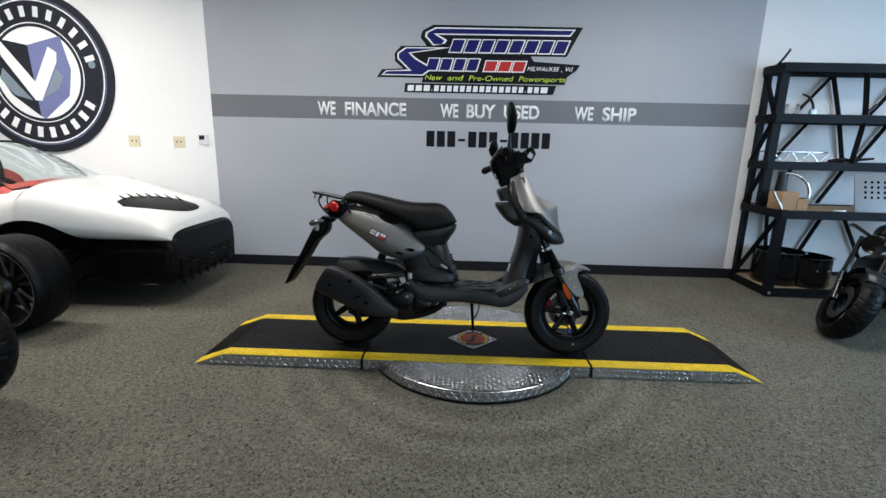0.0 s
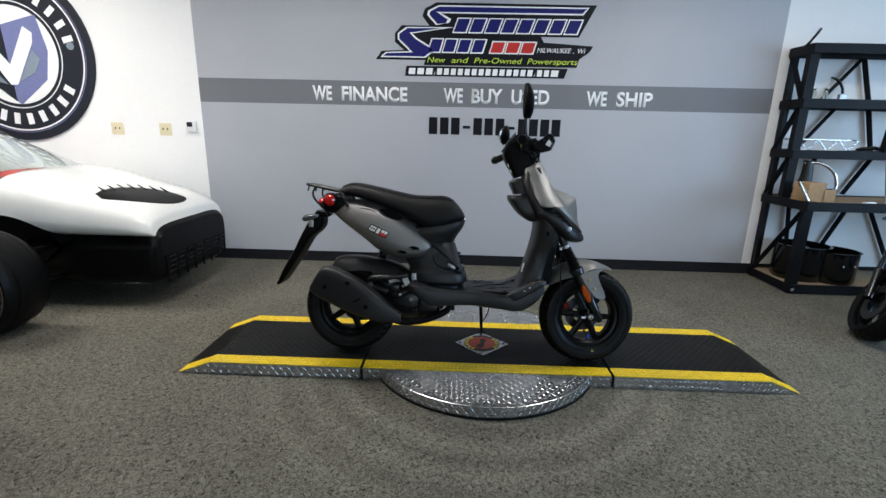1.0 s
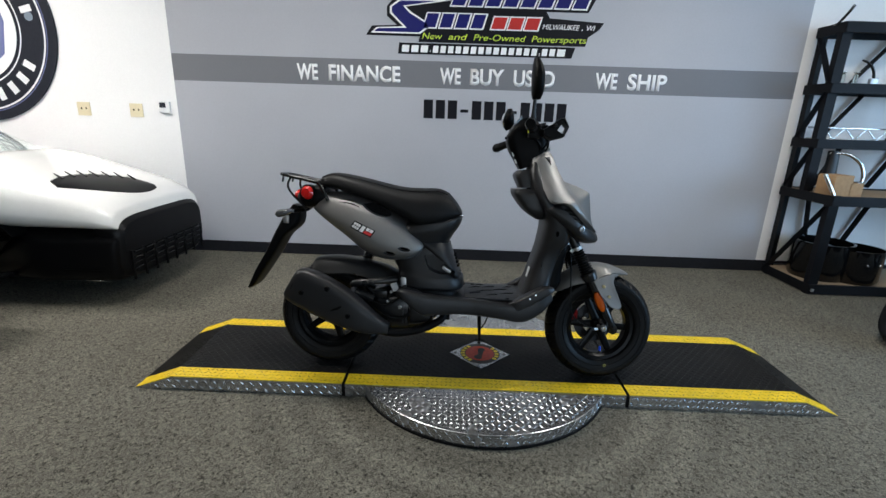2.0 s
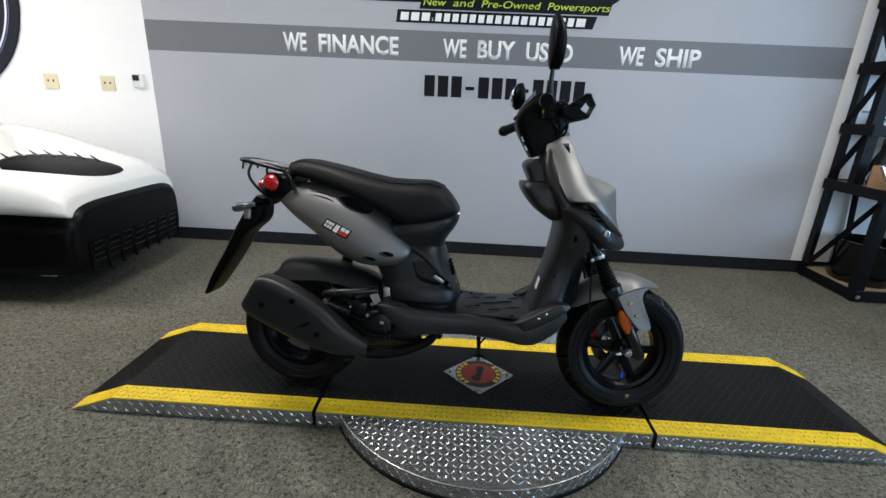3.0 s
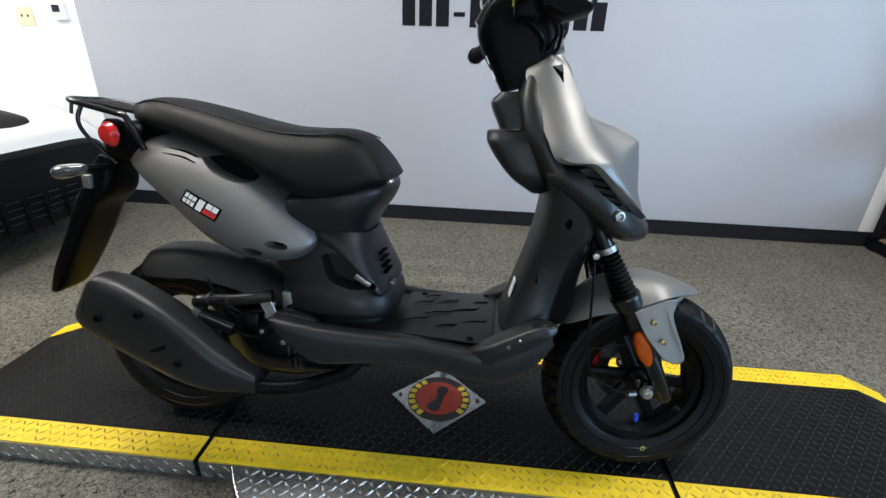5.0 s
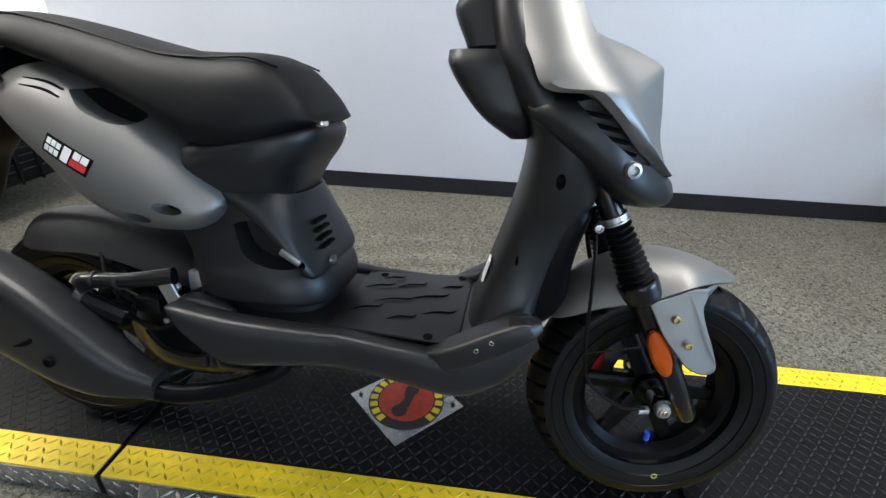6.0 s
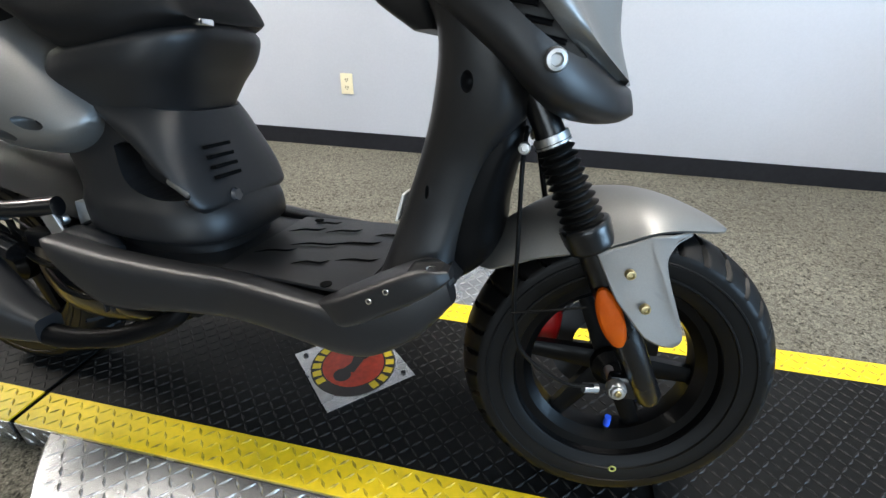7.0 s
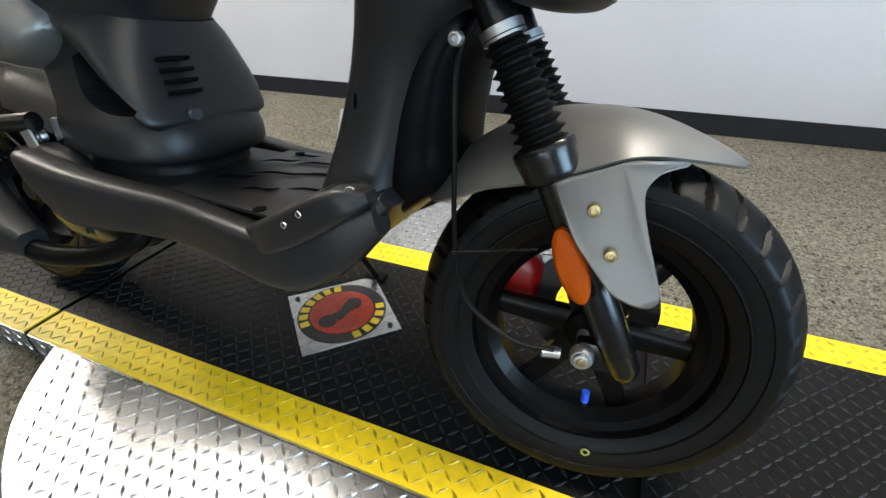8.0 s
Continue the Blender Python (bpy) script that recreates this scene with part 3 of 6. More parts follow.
def lump(bm, x, y, z, a, length, width, height, m=None, tone=0):
    """One raised lozenge of tread plate."""
    c, s = math.cos(a), math.sin(a)
    pts = [(-length / 2, 0, 0), (0, -width / 2, 0), (length / 2, 0, 0), (0, width / 2, 0), (-length * 0.25, 0, height), (length * 0.25, 0, height)]
    v = []
    for px, py, pz in pts:
        q = Vector((x + c * px - s * py, y + s * px + c * py, z + pz))
        v.append(bm.verts.new(m @ q if m else q))
    for f in ((0, 1, 4), (1, 5, 4), (1, 2, 5), (2, 3, 5), (3, 4, 5), (3, 0, 4)):
        bm.faces.new([v[i] for i in f]).material_index = tone


def treads(bm, x0, x1, y0, y1, z, pitch=0.0212, test=None, m=None, height=0.0018, tone=0):
    nx, ny = int((x1 - x0) / pitch), int((y1 - y0) / pitch)
    for i in range(nx):
        for j in range(ny):
            x, y = x0 + (i + 0.5) * (x1 - x0) / nx, y0 + (j + 0.5) * (y1 - y0) / ny
            if test is None or test(x, y):
                lump(bm, x, y, z, radians(45 if (i + j) % 2 else -45), pitch * 1.22, pitch * 0.30, height, m, tone)


STRIPE_W = 0.081


def deck_height(x):
    if x < TOP_L:
        return TH * max(0.0, (x - TIP_L) / (TOP_L - TIP_L))
    if x > TOP_R:
        return TH * max(0.0, (TIP_R - x) / (TIP_R - TOP_R))
    return TH


def deck_section(x0, x1, name):
    """One section: a hollow-fronted body with black top, yellow edge stripes and steel skirts."""
    cuts = sorted({x0, x1, *[c for c in (TOP_L, TOP_R) if x0 < c < x1]})
    bands = [(-HALF_W, -HALF_W + STRIPE_W, DECK_YELLOW, "edge_stripe"), (-HALF_W + STRIPE_W, HALF_W - STRIPE_W, DECK_BLACK, "deck_plate"), (HALF_W - STRIPE_W, HALF_W, DECK_YELLOW, "edge_stripe")]
    for b0, b1, material, nm in bands:
        bm = bmesh.new()
        rings = []
        for x in cuts:
            h = max(deck_height(x), 0.004)
            rings.append([(x, TY + b0, h - 0.004), (x, TY + b1, h - 0.004), (x, TY + b1, h), (x, TY + b0, h)])
        skin(bm, rings)
        # relief on the flat and on the slopes
        for c0, c1 in zip(cuts, cuts[1:]):
            h0, h1 = deck_height(c0), deck_height(c1)
            slope = math.atan2(h1 - h0, c1 - c0)
            length = math.hypot(c1 - c0, h1 - h0)
            m = Matrix.Translation((c0, TY, h0)) @ Matrix.Rotation(-slope, 4, "Y")
            # tone=1 gives lump tops painted glints on black, wear and shade on yellow.
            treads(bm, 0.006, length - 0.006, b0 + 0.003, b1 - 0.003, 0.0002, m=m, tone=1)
        part(nm, bm, [material, DECK_GLINT if nm == "deck_plate" else YELLOW_LUMP], table, "yellow painted tread-plate stripe" if nm == "edge_stripe" else "black painted tread-plate deck", smooth=False)
    for side in (-1, 1):
        bm = bmesh.new()
        outline = [(x, max(deck_height(x) - 0.0045, 0.003)) for x in cuts] + [(cuts[-1], 0.002), (cuts[0], 0.002)]
        plate(bm, outline, 0.004)
        m = Matrix.Translation((0, 0, 0)) @ Matrix.Rotation(radians(90), 4, "X")
        treads(bm, cuts[0] + 0.004, cuts[-1] - 0.004, 0.004, TH - 0.006, 0.0042, m=m, test=lambda x, y: y < deck_height(x) - 0.016)
        ob = part("skirt", bm, TREAD_STEEL, table, "bright tread-plate skirt", smooth=False)
        ob.matrix_basis = pose(0, TY + side * (HALF_W - 0.0005), 0, 0, 0, 0 if side < 0 else 0) if side < 0 else Matrix.Translation((0, TY + HALF_W - 0.0035, 0)) @ Matrix.Diagonal((1, -1, 1, 1))


GAP = 0.008
deck_section(TIP_L, SEAM_L - GAP, "ramp")
deck_section(SEAM_L + GAP, SEAM_R - GAP, "centre")
deck_section(SEAM_R + GAP, TIP_R, "ramp")
for sx in (SEAM_L, SEAM_R):
    bm = bmesh.new()
    box(bm, sx, TY, TH / 2 - 0.004, 0.018, 2 * HALF_W - 0.004, TH - 0.010)
    part("seam_filler", bm, RUBBER_TRIM, table, smooth=False)

DISC_R, DISC_H = 0.628, TH - 0.005
ang = math.asin((HALF_W + 0.005) / DISC_R)
for sgn in (-1, 1):
    bm = bmesh.new()
    pts = []
    for k in range(41):
        a = sgn * (ang + (math.pi - 2 * ang) * k / 40)
        pts.append((TX + DISC_R * math.cos(a), TY + DISC_R * math.sin(a)))
    top = [bm.verts.new((x, y, DISC_H)) for x, y in pts]
    bot = [bm.verts.new((x, y, DISC_H - 0.005)) for x, y in pts]
    bm.faces.new(top if sgn > 0 else top[::-1])
    bm.faces.new(bot)
    for i in range(len(pts)):
        j = (i + 1) % len(pts)
        bm.faces.new((top[i], top[j], bot[j], bot[i]))
    y0, y1 = (TY - DISC_R, TY - HALF_W - 0.006) if sgn < 0 else (TY + HALF_W + 0.006, TY + DISC_R)
    treads(bm, TX - DISC_R, TX + DISC_R, y0, y1, DISC_H, pitch=0.0245, height=0.0022, test=lambda x, y: math.hypot(x - TX, y - TY) < DISC_R - 0.014)
    half = part("disc_top", bm, TREAD_STEEL, table, "bright diamond tread-plate half disc", smooth=False)
    bm = bmesh.new()
    n = 60
    rows = []
    for k in range(n + 1):
        a = sgn * (ang + (math.pi - 2 * ang) * k / n)
        c, s = math.cos(a), math.sin(a)
        rows.append([(TX + (DISC_R + d) * c, TY + (DISC_R + d) * s, z) for d, z in ((0.0, 0.012), (0.003, 0.012), (0.003, DISC_H - 0.001), (0.0, DISC_H + 0.0005))])
    skin(bm, rows)
    for k in range(58):
        for j in range(2):
            a = sgn * (ang + 0.02 + (math.pi - 2 * ang - 0.04) * k / 57)
            m = Matrix.Translation((TX, TY, 0)) @ Matrix.Rotation(a, 4, "Z") @ Matrix.Translation((DISC_R + 0.003, 0, 0.025 + 0.024 * j)) @ Matrix.Rotation(radians(90), 4, "Y")
            lump(bm, 0, 0, 0, radians(45 if (k + j) % 2 else -45), 0.028, 0.0060, 0.0016, m)
    part("disc_skirt", bm, TREAD_STEEL, half, smooth=False)
    bm = bmesh.new()
    skin(bm, [[(TX + (DISC_R + d) * math.cos(a), TY + (DISC_R + d) * math.sin(a), z) for d, z in ((-0.006, 0.0), (0.007, 0.0), (0.008, 0.010), (-0.006, 0.012))] for a in [sgn * (ang + (math.pi - 2 * ang) * k / 60) for k in range(61)]])
    part("bottom_trim", bm, RUBBER_TRIM, half, "black rubber bottom edging")

emblem = part("emblem_plate", plate(bmesh.new(), [(0.158, 0), (0, 0.153), (-0.158, 0), (0, -0.153)], 0.003), TREAD_STEEL, table, "bare metal diamond plate with a red round emblem", smooth=False)
emblem.matrix_basis = pose(TX - 0.001, 0.030, TH + 0.0005, -90)


for ex in (-0.128, 0.128):
    bolt(emblem, (ex, -0.003, 0.0), 0.006, Matrix(), DIRTY_ALLOY, "screw")


def emblem_ring(nm, r0, r1, y, material):
    bm = bmesh.new()
    if r0:
        ring_plate(bm, r0, r1, 0, -0.0012, 60)
    else:
        plate(bm, disc_outline(r1, 60), 0.0012)
    ob = part(nm, bm, material, emblem, smooth=False)
    ob.location.y = -0.003 - y
    return ob


emblem_ring("ring", 0.0, 0.103, 0.0, EMBLEM_BLACK)
emblem_ring("field", 0.0, 0.075, 0.0012, EMBLEM_RED)
for k in range(7):
    a = radians(130 + 17 * k)
    bm = bmesh.new()
    box(bm, 0, 0, 0, 0.017, 0.001, 0.020, m=Matrix.Translation((0.089 * math.cos(a), 0, 0.089 * math.sin(a))) @ Matrix.Rotation(math.pi / 2 - a, 4, "Y"))
    ob = part("bar", bm, EMBLEM_YELLOW, emblem, smooth=False)
    ob.location.y = -0.0046
for k in range(5):
    a = radians(36 - 18 * k)
    bm = bmesh.new()
    box(bm, 0, 0, 0, 0.017, 0.001, 0.020, m=Matrix.Translation((0.089 * math.cos(a), 0, 0.089 * math.sin(a))) @ Matrix.Rotation(math.pi / 2 - a, 4, "Y"))
    ob = part("bar", bm, EMBLEM_YELLOW, emblem, smooth=False)
    ob.location.y = -0.0046
bm = bmesh.new()
plate(bm, disc_outline(0.021, 20, -0.012, -0.042), 0.001)
plate(bm, disc_outline(0.019, 20, 0.010, 0.036), 0.001)
plate(bm, [(-0.022, -0.03), (0.012, -0.028), (0.020, 0.02), (0.022, 0.045), (-0.010, 0.03), (-0.006, 0.0)], 0.0009)
ob = part("motif", bm, EMBLEM_BLACK, emblem, smooth=False)
ob.location.y = -0.0053


# ---- wheels ----
def tyre_mesh(bm, at, r, r_in, half, grooves=0, m=None, around=160, depth=0.0075, crown=0.0):
    """A tyre round the y axis, its tread cut by slanted grooves."""
    prof = [(r_in, -half * 0.80), (r_in + 0.010, -half * 0.90), ((r + r_in) / 2 - 0.012, -half * 0.99), ((r + r_in) / 2 + 0.004, -half), (r - 0.022, -half * 0.93), (r - 0.012, -half * 0.84)]
    if crown:
        prof = prof[:3] + [((r + r_in) / 2, -half), (r - crown - 0.010, -half * 1.01), (r - crown - 0.003, -half * 0.99)]
    for k in range(17):
        s = (-0.72 + 1.44 * k / 16) * (1.32 if crown else 1.0)
        prof.append((r - (crown * abs(s / 0.95) ** 2.2 if crown else 0.0095 * s * s / 0.52), half * s))
    prof += [(a, -b) for a, b in prof[:6][::-1]]
    prof.append((r_in, half * 0.5))
    prof.append((r_in, -half * 0.5))
    n = len(prof)
    mm = Matrix.Translation(at) @ (m or Matrix())
    rows = []
    for k in range(around):
        a = 2 * math.pi * k / around
        row = []
        for i, (rad, y) in enumerate(prof):
            if grooves and 4 <= i <= n - 7:
                s = abs(y) / half
                ph = (a * grooves / (2 * math.pi) + 0.5 * s ** 1.5 + (0.5 if y > 0 else 0.0)) % 1.0
                if 0.08 < s < (0.96 if crown else 0.80) and ph < 0.14:
                    rad -= depth
            row.append(mm @ Vector((rad * math.cos(a), y, rad * math.sin(a))))
        rows.append(row)
    vs = [[bm.verts.new(p) for p in r_] for r_ in rows]
    for k in range(around):
        a, b = vs[k], vs[(k + 1) % around]
        for i in range(n):
            j = (i + 1) % n
            bm.faces.new((a[i], a[j], b[j], b[i]))
    return bm


def rim_mesh(bm, at, r, half, hub, spokes, spoke_w, spoke_t, start=0.0, m=None, hub_half=None, twin=0.0):
    """A cast wheel: barrel with lips, hub and tapered spokes."""
    mm = Matrix.Translation(at) @ (m or Matrix())
    lathe(bm, [(r, -half), (r, half), (r - 0.007, half), (r - 0.010, half * 0.82), (r - 0.024, half * 0.76), (r - 0.029, half * 0.62), (r - 0.038, half * 0.40),
               (r - 0.038, -half * 0.40), (r - 0.029, -half * 0.62), (r - 0.024, -half * 0.76), (r - 0.010, -half * 0.82), (r - 0.007, -half)], None, mm, around=72, closed_profile=True)
    hh = hub_half or half * 0.6
    lathe(bm, [(0.0, -hh), (hub * 0.6, -hh), (hub, -hh * 0.7), (hub, hh * 0.7), (hub * 0.6, hh), (0.0, hh)], None, mm, around=32)
    for k in range(spokes):
        for off in ((-twin, twin) if twin else (0.0,)):
            a = radians(start) + 2 * math.pi * k / spokes + off
            mk = mm @ Matrix.Rotation(-a, 4, "Y")
            rows = []
            for f in (0.0, 0.3, 0.7, 1.0):
                x = hub * 0.8 + (r - 0.026 - hub * 0.8) * f
                w, t = spoke_w * (1.15 - 0.3 * f), spoke_t * (1.1 - 0.25 * f)
                rows.append([mk @ Vector((x, t * c, w * s)) for c, s in ((-1, -0.5), (-0.7, -1), (0.7, -1), (1, -0.5), (1, 0.5), (0.7, 1), (-0.7, 1), (-1, 0.5))])
            skin(bm, rows)
    return bm


# ---- white three-wheeled roadster ----
CY = 1.06
car = thing("white_roadster", pose(0, 0, 0), "gloss white open three-wheeled roadster with black grille, parked on carpet", "car")
bm = bmesh.new()
hull(bm, [(-2.325, 0.606, -2.315, 0.500, 0.48), (-2.35, 0.660, -2.335, 0.495, 0.51), (-2.44, 0.722, -2.42, 0.495, 0.545), (-2.60, 0.785, -2.60, 0.495, 0.575), (-2.85, 0.853, -2.85, 0.495, 0.61),
          (-3.10, 0.920, -3.10, 0.495, 0.63), (-3.30, 0.952, -3.30, 0.495, 0.64), (-3.42, 0.90, -3.42, 0.48, 0.63), (-3.7, 0.885, -3.7, 0.46, 0.64), (-4.3, 0.90, -4.3, 0.46, 0.62), (-4.9, 0.92, -4.9, 0.5, 0.40), (-5.3, 0.80, -5.3, 0.55, 0.12)],
     power=3.3, around=64, steps=7, mid=CY, taper=0.10)
body = part("body", bm, CAR_WHITE, car)
for sgn in (-1, 1):
    cut = bmesh.new()
    lathe(cut, [(0.0, -0.4), (0.486, -0.4), (0.486, 0.28), (0.0, 0.28)], (-3.29, CY + sgn * 0.72, 0.194), around=64)
    carve(body, cut)
for sgn in (-1, 1):
    rows = []
    for a in np.linspace(36, 144, 27):
        c, s = math.cos(radians(a)), math.sin(radians(a))
        rows.append([(-3.29 + r * c, CY + sgn * y, 0.194 + r * s) for r, y in ((0.483, 0.57), (0.483, 0.445), (0.05, 0.445), (0.05, 0.450), (0.487, 0.450), (0.487, 0.57))])
    bm = bmesh.new()
    skin(bm, rows)
    part("wheel_well", bm, CAR_BLACK, car, "black wheel well liner")
cut = bmesh.new()
hull(cut, [(-3.55, 1.3, -3.50, 0.55, 0.42), (-3.60, 1.3, -3.60, 0.5, 0.48), (-4.4, 1.3, -4.4, 0.5, 0.50), (-4.6, 1.3, -4.6, 0.6, 0.40)], power=4, mid=CY)
carve(body, cut)
bm = bmesh.new()
hull(bm, [(-2.31, 0.50, -2.33, 0.20, 0.47), (-2.36, 0.498, -2.38, 0.165, 0.50), (-2.6, 0.498, -2.6, 0.16, 0.515), (-2.85, 0.498, -2.85, 0.16, 0.53), (-3.4, 0.50, -3.4, 0.16, 0.45), (-4.6, 0.5, -4.6, 0.16, 0.52), (-4.9, 0.5, -4.9, 0.25, 0.4)], power=7, around=40, mid=CY)
part("lower_body", bm, CAR_BLACK, car, "satin black lower body")
bm = bmesh.new()
box(bm, -2.60, CY - 0.520, 0.262, 0.36, 0.006, 0.010, 0.002)
part("sill_strip", bm, SOFT_BLACK, car)
bm = bmesh.new()
box(bm, -2.47, CY - 0.522, 0.200, 0.10, 0.006, 0.008, 0.002)
part("sill_badge", bm, CHROME, car)
bm = bmesh.new()
rings = []
for x, hw, z0, z1 in ((-2.46, 0.475, 0.17, 0.61), (-2.37, 0.48, 0.165, 0.605), (-2.318, 0.47, 0.175, 0.590), (-2.294, 0.445, 0.20, 0.565)):
    r = []
    for k in range(48):
        a = 2 * math.pi * k / 48
        c, s = math.cos(a), math.sin(a)
        r.append((x, CY + hw * math.copysign(abs(c) ** 0.36, c), (z0 + z1) / 2 + (z1 - z0) / 2 * math.copysign(abs(s) ** 0.42, s)))
    rings.append(r)
skin(bm, rings)
grille = part("grille", bm, CAR_GRILLE, car, "black radiator grille")
for k in range(8):
    bm = bmesh.new()
    box(bm, -2.289, CY - 0.408 + 0.1167 * k, 0.275, 0.014, 0.010, 0.20, 0.003)
    part("grille_rib", bm, CAR_GRILLE, grille)
for k in range(7):
    bm = bmesh.new()
    for j in range(4):
        box(bm, -2.286 - 0.004 * j, CY - 0.35 + 0.1167 * k, 0.36 - 0.038 * j, 0.020, 0.085, 0.010, 0.003, m=None)
    part("grille_louvre", bm, GLOSS_BLACK, grille)
hood = BVHTree.FromPolygons([v.co.copy() for v in body.data.vertices], [list(f.vertices) for f in body.data.polygons])


def on_hood(x, y, lift):
    hit = hood.ray_cast(Vector((x, y, 2.0)), Vector((0, 0, -1)))
    return (x, y, (hit[0].z if hit[0] else 0.8) + lift)


bm = bmesh.new()
VA, VB = Vector((-2.705, 0.640)), Vector((-2.425, 1.180))
ax = (VB - VA).normalized()
side = Vector((-ax.y, ax.x))
rows = []
for k in range(21):
    f = k / 20
    c = VA.lerp(VB, f)
    w = 0.145 * math.sin(math.pi * min(1.0, f * 0.93 + 0.05)) ** 0.7
    rows.append([on_hood(*(c + side * (w * e)), 0.004 + (0.0 if abs(e) == 1 else 0.003)) for e in (-1, -0.5, 0, 0.5, 1)] + [on_hood(*(c + side * (w * e)), -0.006) for e in (1, -1)])
skin(bm, rows)
part("hood_vent", bm, CAR_BLACK, car, "black louvred hood vent")
for k in range(7):
    c = VA.lerp(VB, 0.12 + 0.12 * k)
    w = 0.140 * math.sin(math.pi * (0.17 + 0.105 * k)) ** 0.7
    p0, p1 = on_hood(*(c + side * w * 0.6), 0.006), on_hood(*(c + side * (w + 0.022) - ax * 0.020), 0.020)
    part("vent_fin", tube(bmesh.new(), [p0, p1], [0.009, 0.003], around=6), CAR_BLACK, car, smooth=False)
bm = bmesh.new()
rows = []
for s in np.linspace(-1, 1, 13):
    bx = -3.27 - 0.16 * s * s
    rows.append([(bx, CY + 0.50 * s, 0.935 - 0.05 * s * s), (bx - 0.70, CY + 0.44 * s, 1.225 - 0.05 * s * s), (bx - 0.705, CY + 0.44 * s, 1.222 - 0.05 * s * s), (bx - 0.005, CY + 0.50 * s, 0.930 - 0.05 * s * s)])
skin(bm, rows)
ws = part("windshield", bm, GLASS, car, "clear raked windshield")
ws.visible_shadow = False
bm = bmesh.new()
tube(bm, [(r[1][0], r[1][1], r[1][2]) for r in rows], 0.010, steps=2)
part("windshield_rim", bm, CAR_BLACK, car)
bm = bmesh.new()
tube(bm, [(r[0][0], r[0][1], r[0][2]) for r in rows], 0.007, steps=2)
part("windshield_rim", bm, CAR_BLACK, car)
bm = bmesh.new()
hull(bm, [(-3.45, 0.90, -3.5, 0.60, 0.40), (-3.58, 0.925, -3.6, 0.60, 0.44), (-3.72, 0.90, -3.72, 0.6, 0.44)], power=3, mid=CY)
part("dashboard", bm, CAR_RED, car, "red upholstered dashboard")
bm = bmesh.new()
lathe(bm, [(0.165 + 0.015 * math.cos(q), 0.015 * math.sin(q)) for q in np.linspace(0, 2 * math.pi, 9)[:-1]], (-3.86, CY - 0.22, 0.97), Matrix.Rotation(radians(-65), 4, "Z"), around=32, closed_profile=True)
tube(bm, [(-3.7, CY - 0.22, 0.90), (-3.86, CY - 0.22, 0.97)], 0.02)
part("steering_wheel", bm, CAR_BLACK, car)
bm = bmesh.new()
hull(bm, [(-4.25, 0.98, -4.15, 0.5, 0.42), (-4.35, 1.00, -4.3, 0.5, 0.45), (-4.5, 0.94, -4.5, 0.5, 0.42)], power=4, mid=CY)
part("seat_back", bm, CAR_RED, car, "red upholstered seat back")
for sgn in (-1, 1):
    hubm = Matrix.Rotation(0 if sgn < 0 else math.pi, 4, "Z")
    at = (-3.085, CY + sgn * 0.965, 0.322)
    bm = tyre_mesh(bmesh.new(), at, 0.322, 0.258, 0.148, 0, hubm, around=96)
    for g in (-0.08, -0.027, 0.027, 0.08):
        lathe(bm, [(0.3225, g - 0.004), (0.3235, g), (0.3225, g + 0.004)], at, hubm, around=96)
    wheel = part("wheel", bm, TYRE, car, "wide road tyre on a dark multi-spoke rim")
    bm = rim_mesh(bmesh.new(), at, 0.262, 0.133, 0.055, 5, 0.013, 0.02, 18, hubm, 0.09, twin=0.24)
    part("rim", bm, RIM_GREY, wheel)
    bm = lathe(bmesh.new(), [(0.259, -0.134), (0.266, -0.136), (0.266, -0.130), (0.259, -0.130)], at, hubm, around=72, closed_profile=True)
    part("rim_edge", bm, ALLOY, wheel, "machined bright rim edge")
    bm = lathe(bmesh.new(), [(0.0, -0.105), (0.030, -0.103), (0.034, -0.085), (0.0, -0.085)], at, hubm, around=24)
    part("hub_cap", bm, BRASS, wheel, "gold hub cap")
    bm = lathe(bmesh.new(), [(0.0, 0.02), (0.16, 0.02), (0.16, 0.035), (0.0, 0.035)], at, hubm, around=32)
    part("brake_disc", bm, DIRTY_ALLOY, wheel)
    bm = bmesh.new()
    for dz in (-0.10, 0.10):
        tube(bm, [(-3.11, CY + sgn * 0.94, 0.33 + dz), (-3.0, CY + sgn * 0.45, 0.34 + dz * 1.2)], 0.018)
        tube(bm, [(-3.11, CY + sgn * 0.94, 0.33 + dz), (-3.25, CY + sgn * 0.45, 0.34 + dz * 1.2)], 0.018)
    part("wishbone", bm, CAR_BLACK, car)
at = (-4.95, CY, 0.322)
wheel = part("wheel", tyre_mesh(bmesh.new(), at, 0.322, 0.232, 0.12, 0, None, around=72), TYRE, car)
part("rim", rim_mesh(bmesh.new(), at, 0.236, 0.105, 0.055, 5, 0.02, 0.02), RIM_BLACK, wheel)

# ---- steel shelving with parts on it ----
SHX, SHY0, SHY1, SHYU = 2.645, 1.325, 1.90, 1.615      # the upper shelves are shallower than the bench
LEVELS = (0.045, 0.752, 1.163, 1.578, 2.006)


def strut(p, q, wide, thick, name, rack, flat="Y"):
    d = Vector(q) - Vector(p)
    bm = bmesh.new()
    box(bm, 0, 0, d.length / 2, wide if flat == "Y" else thick, thick if flat == "Y" else wide, d.length, m=Matrix.Translation(p) @ d.to_track_quat("Z", flat).to_matrix().to_4x4())
    part(name, bm, RACK_STEEL, rack, smooth=False)


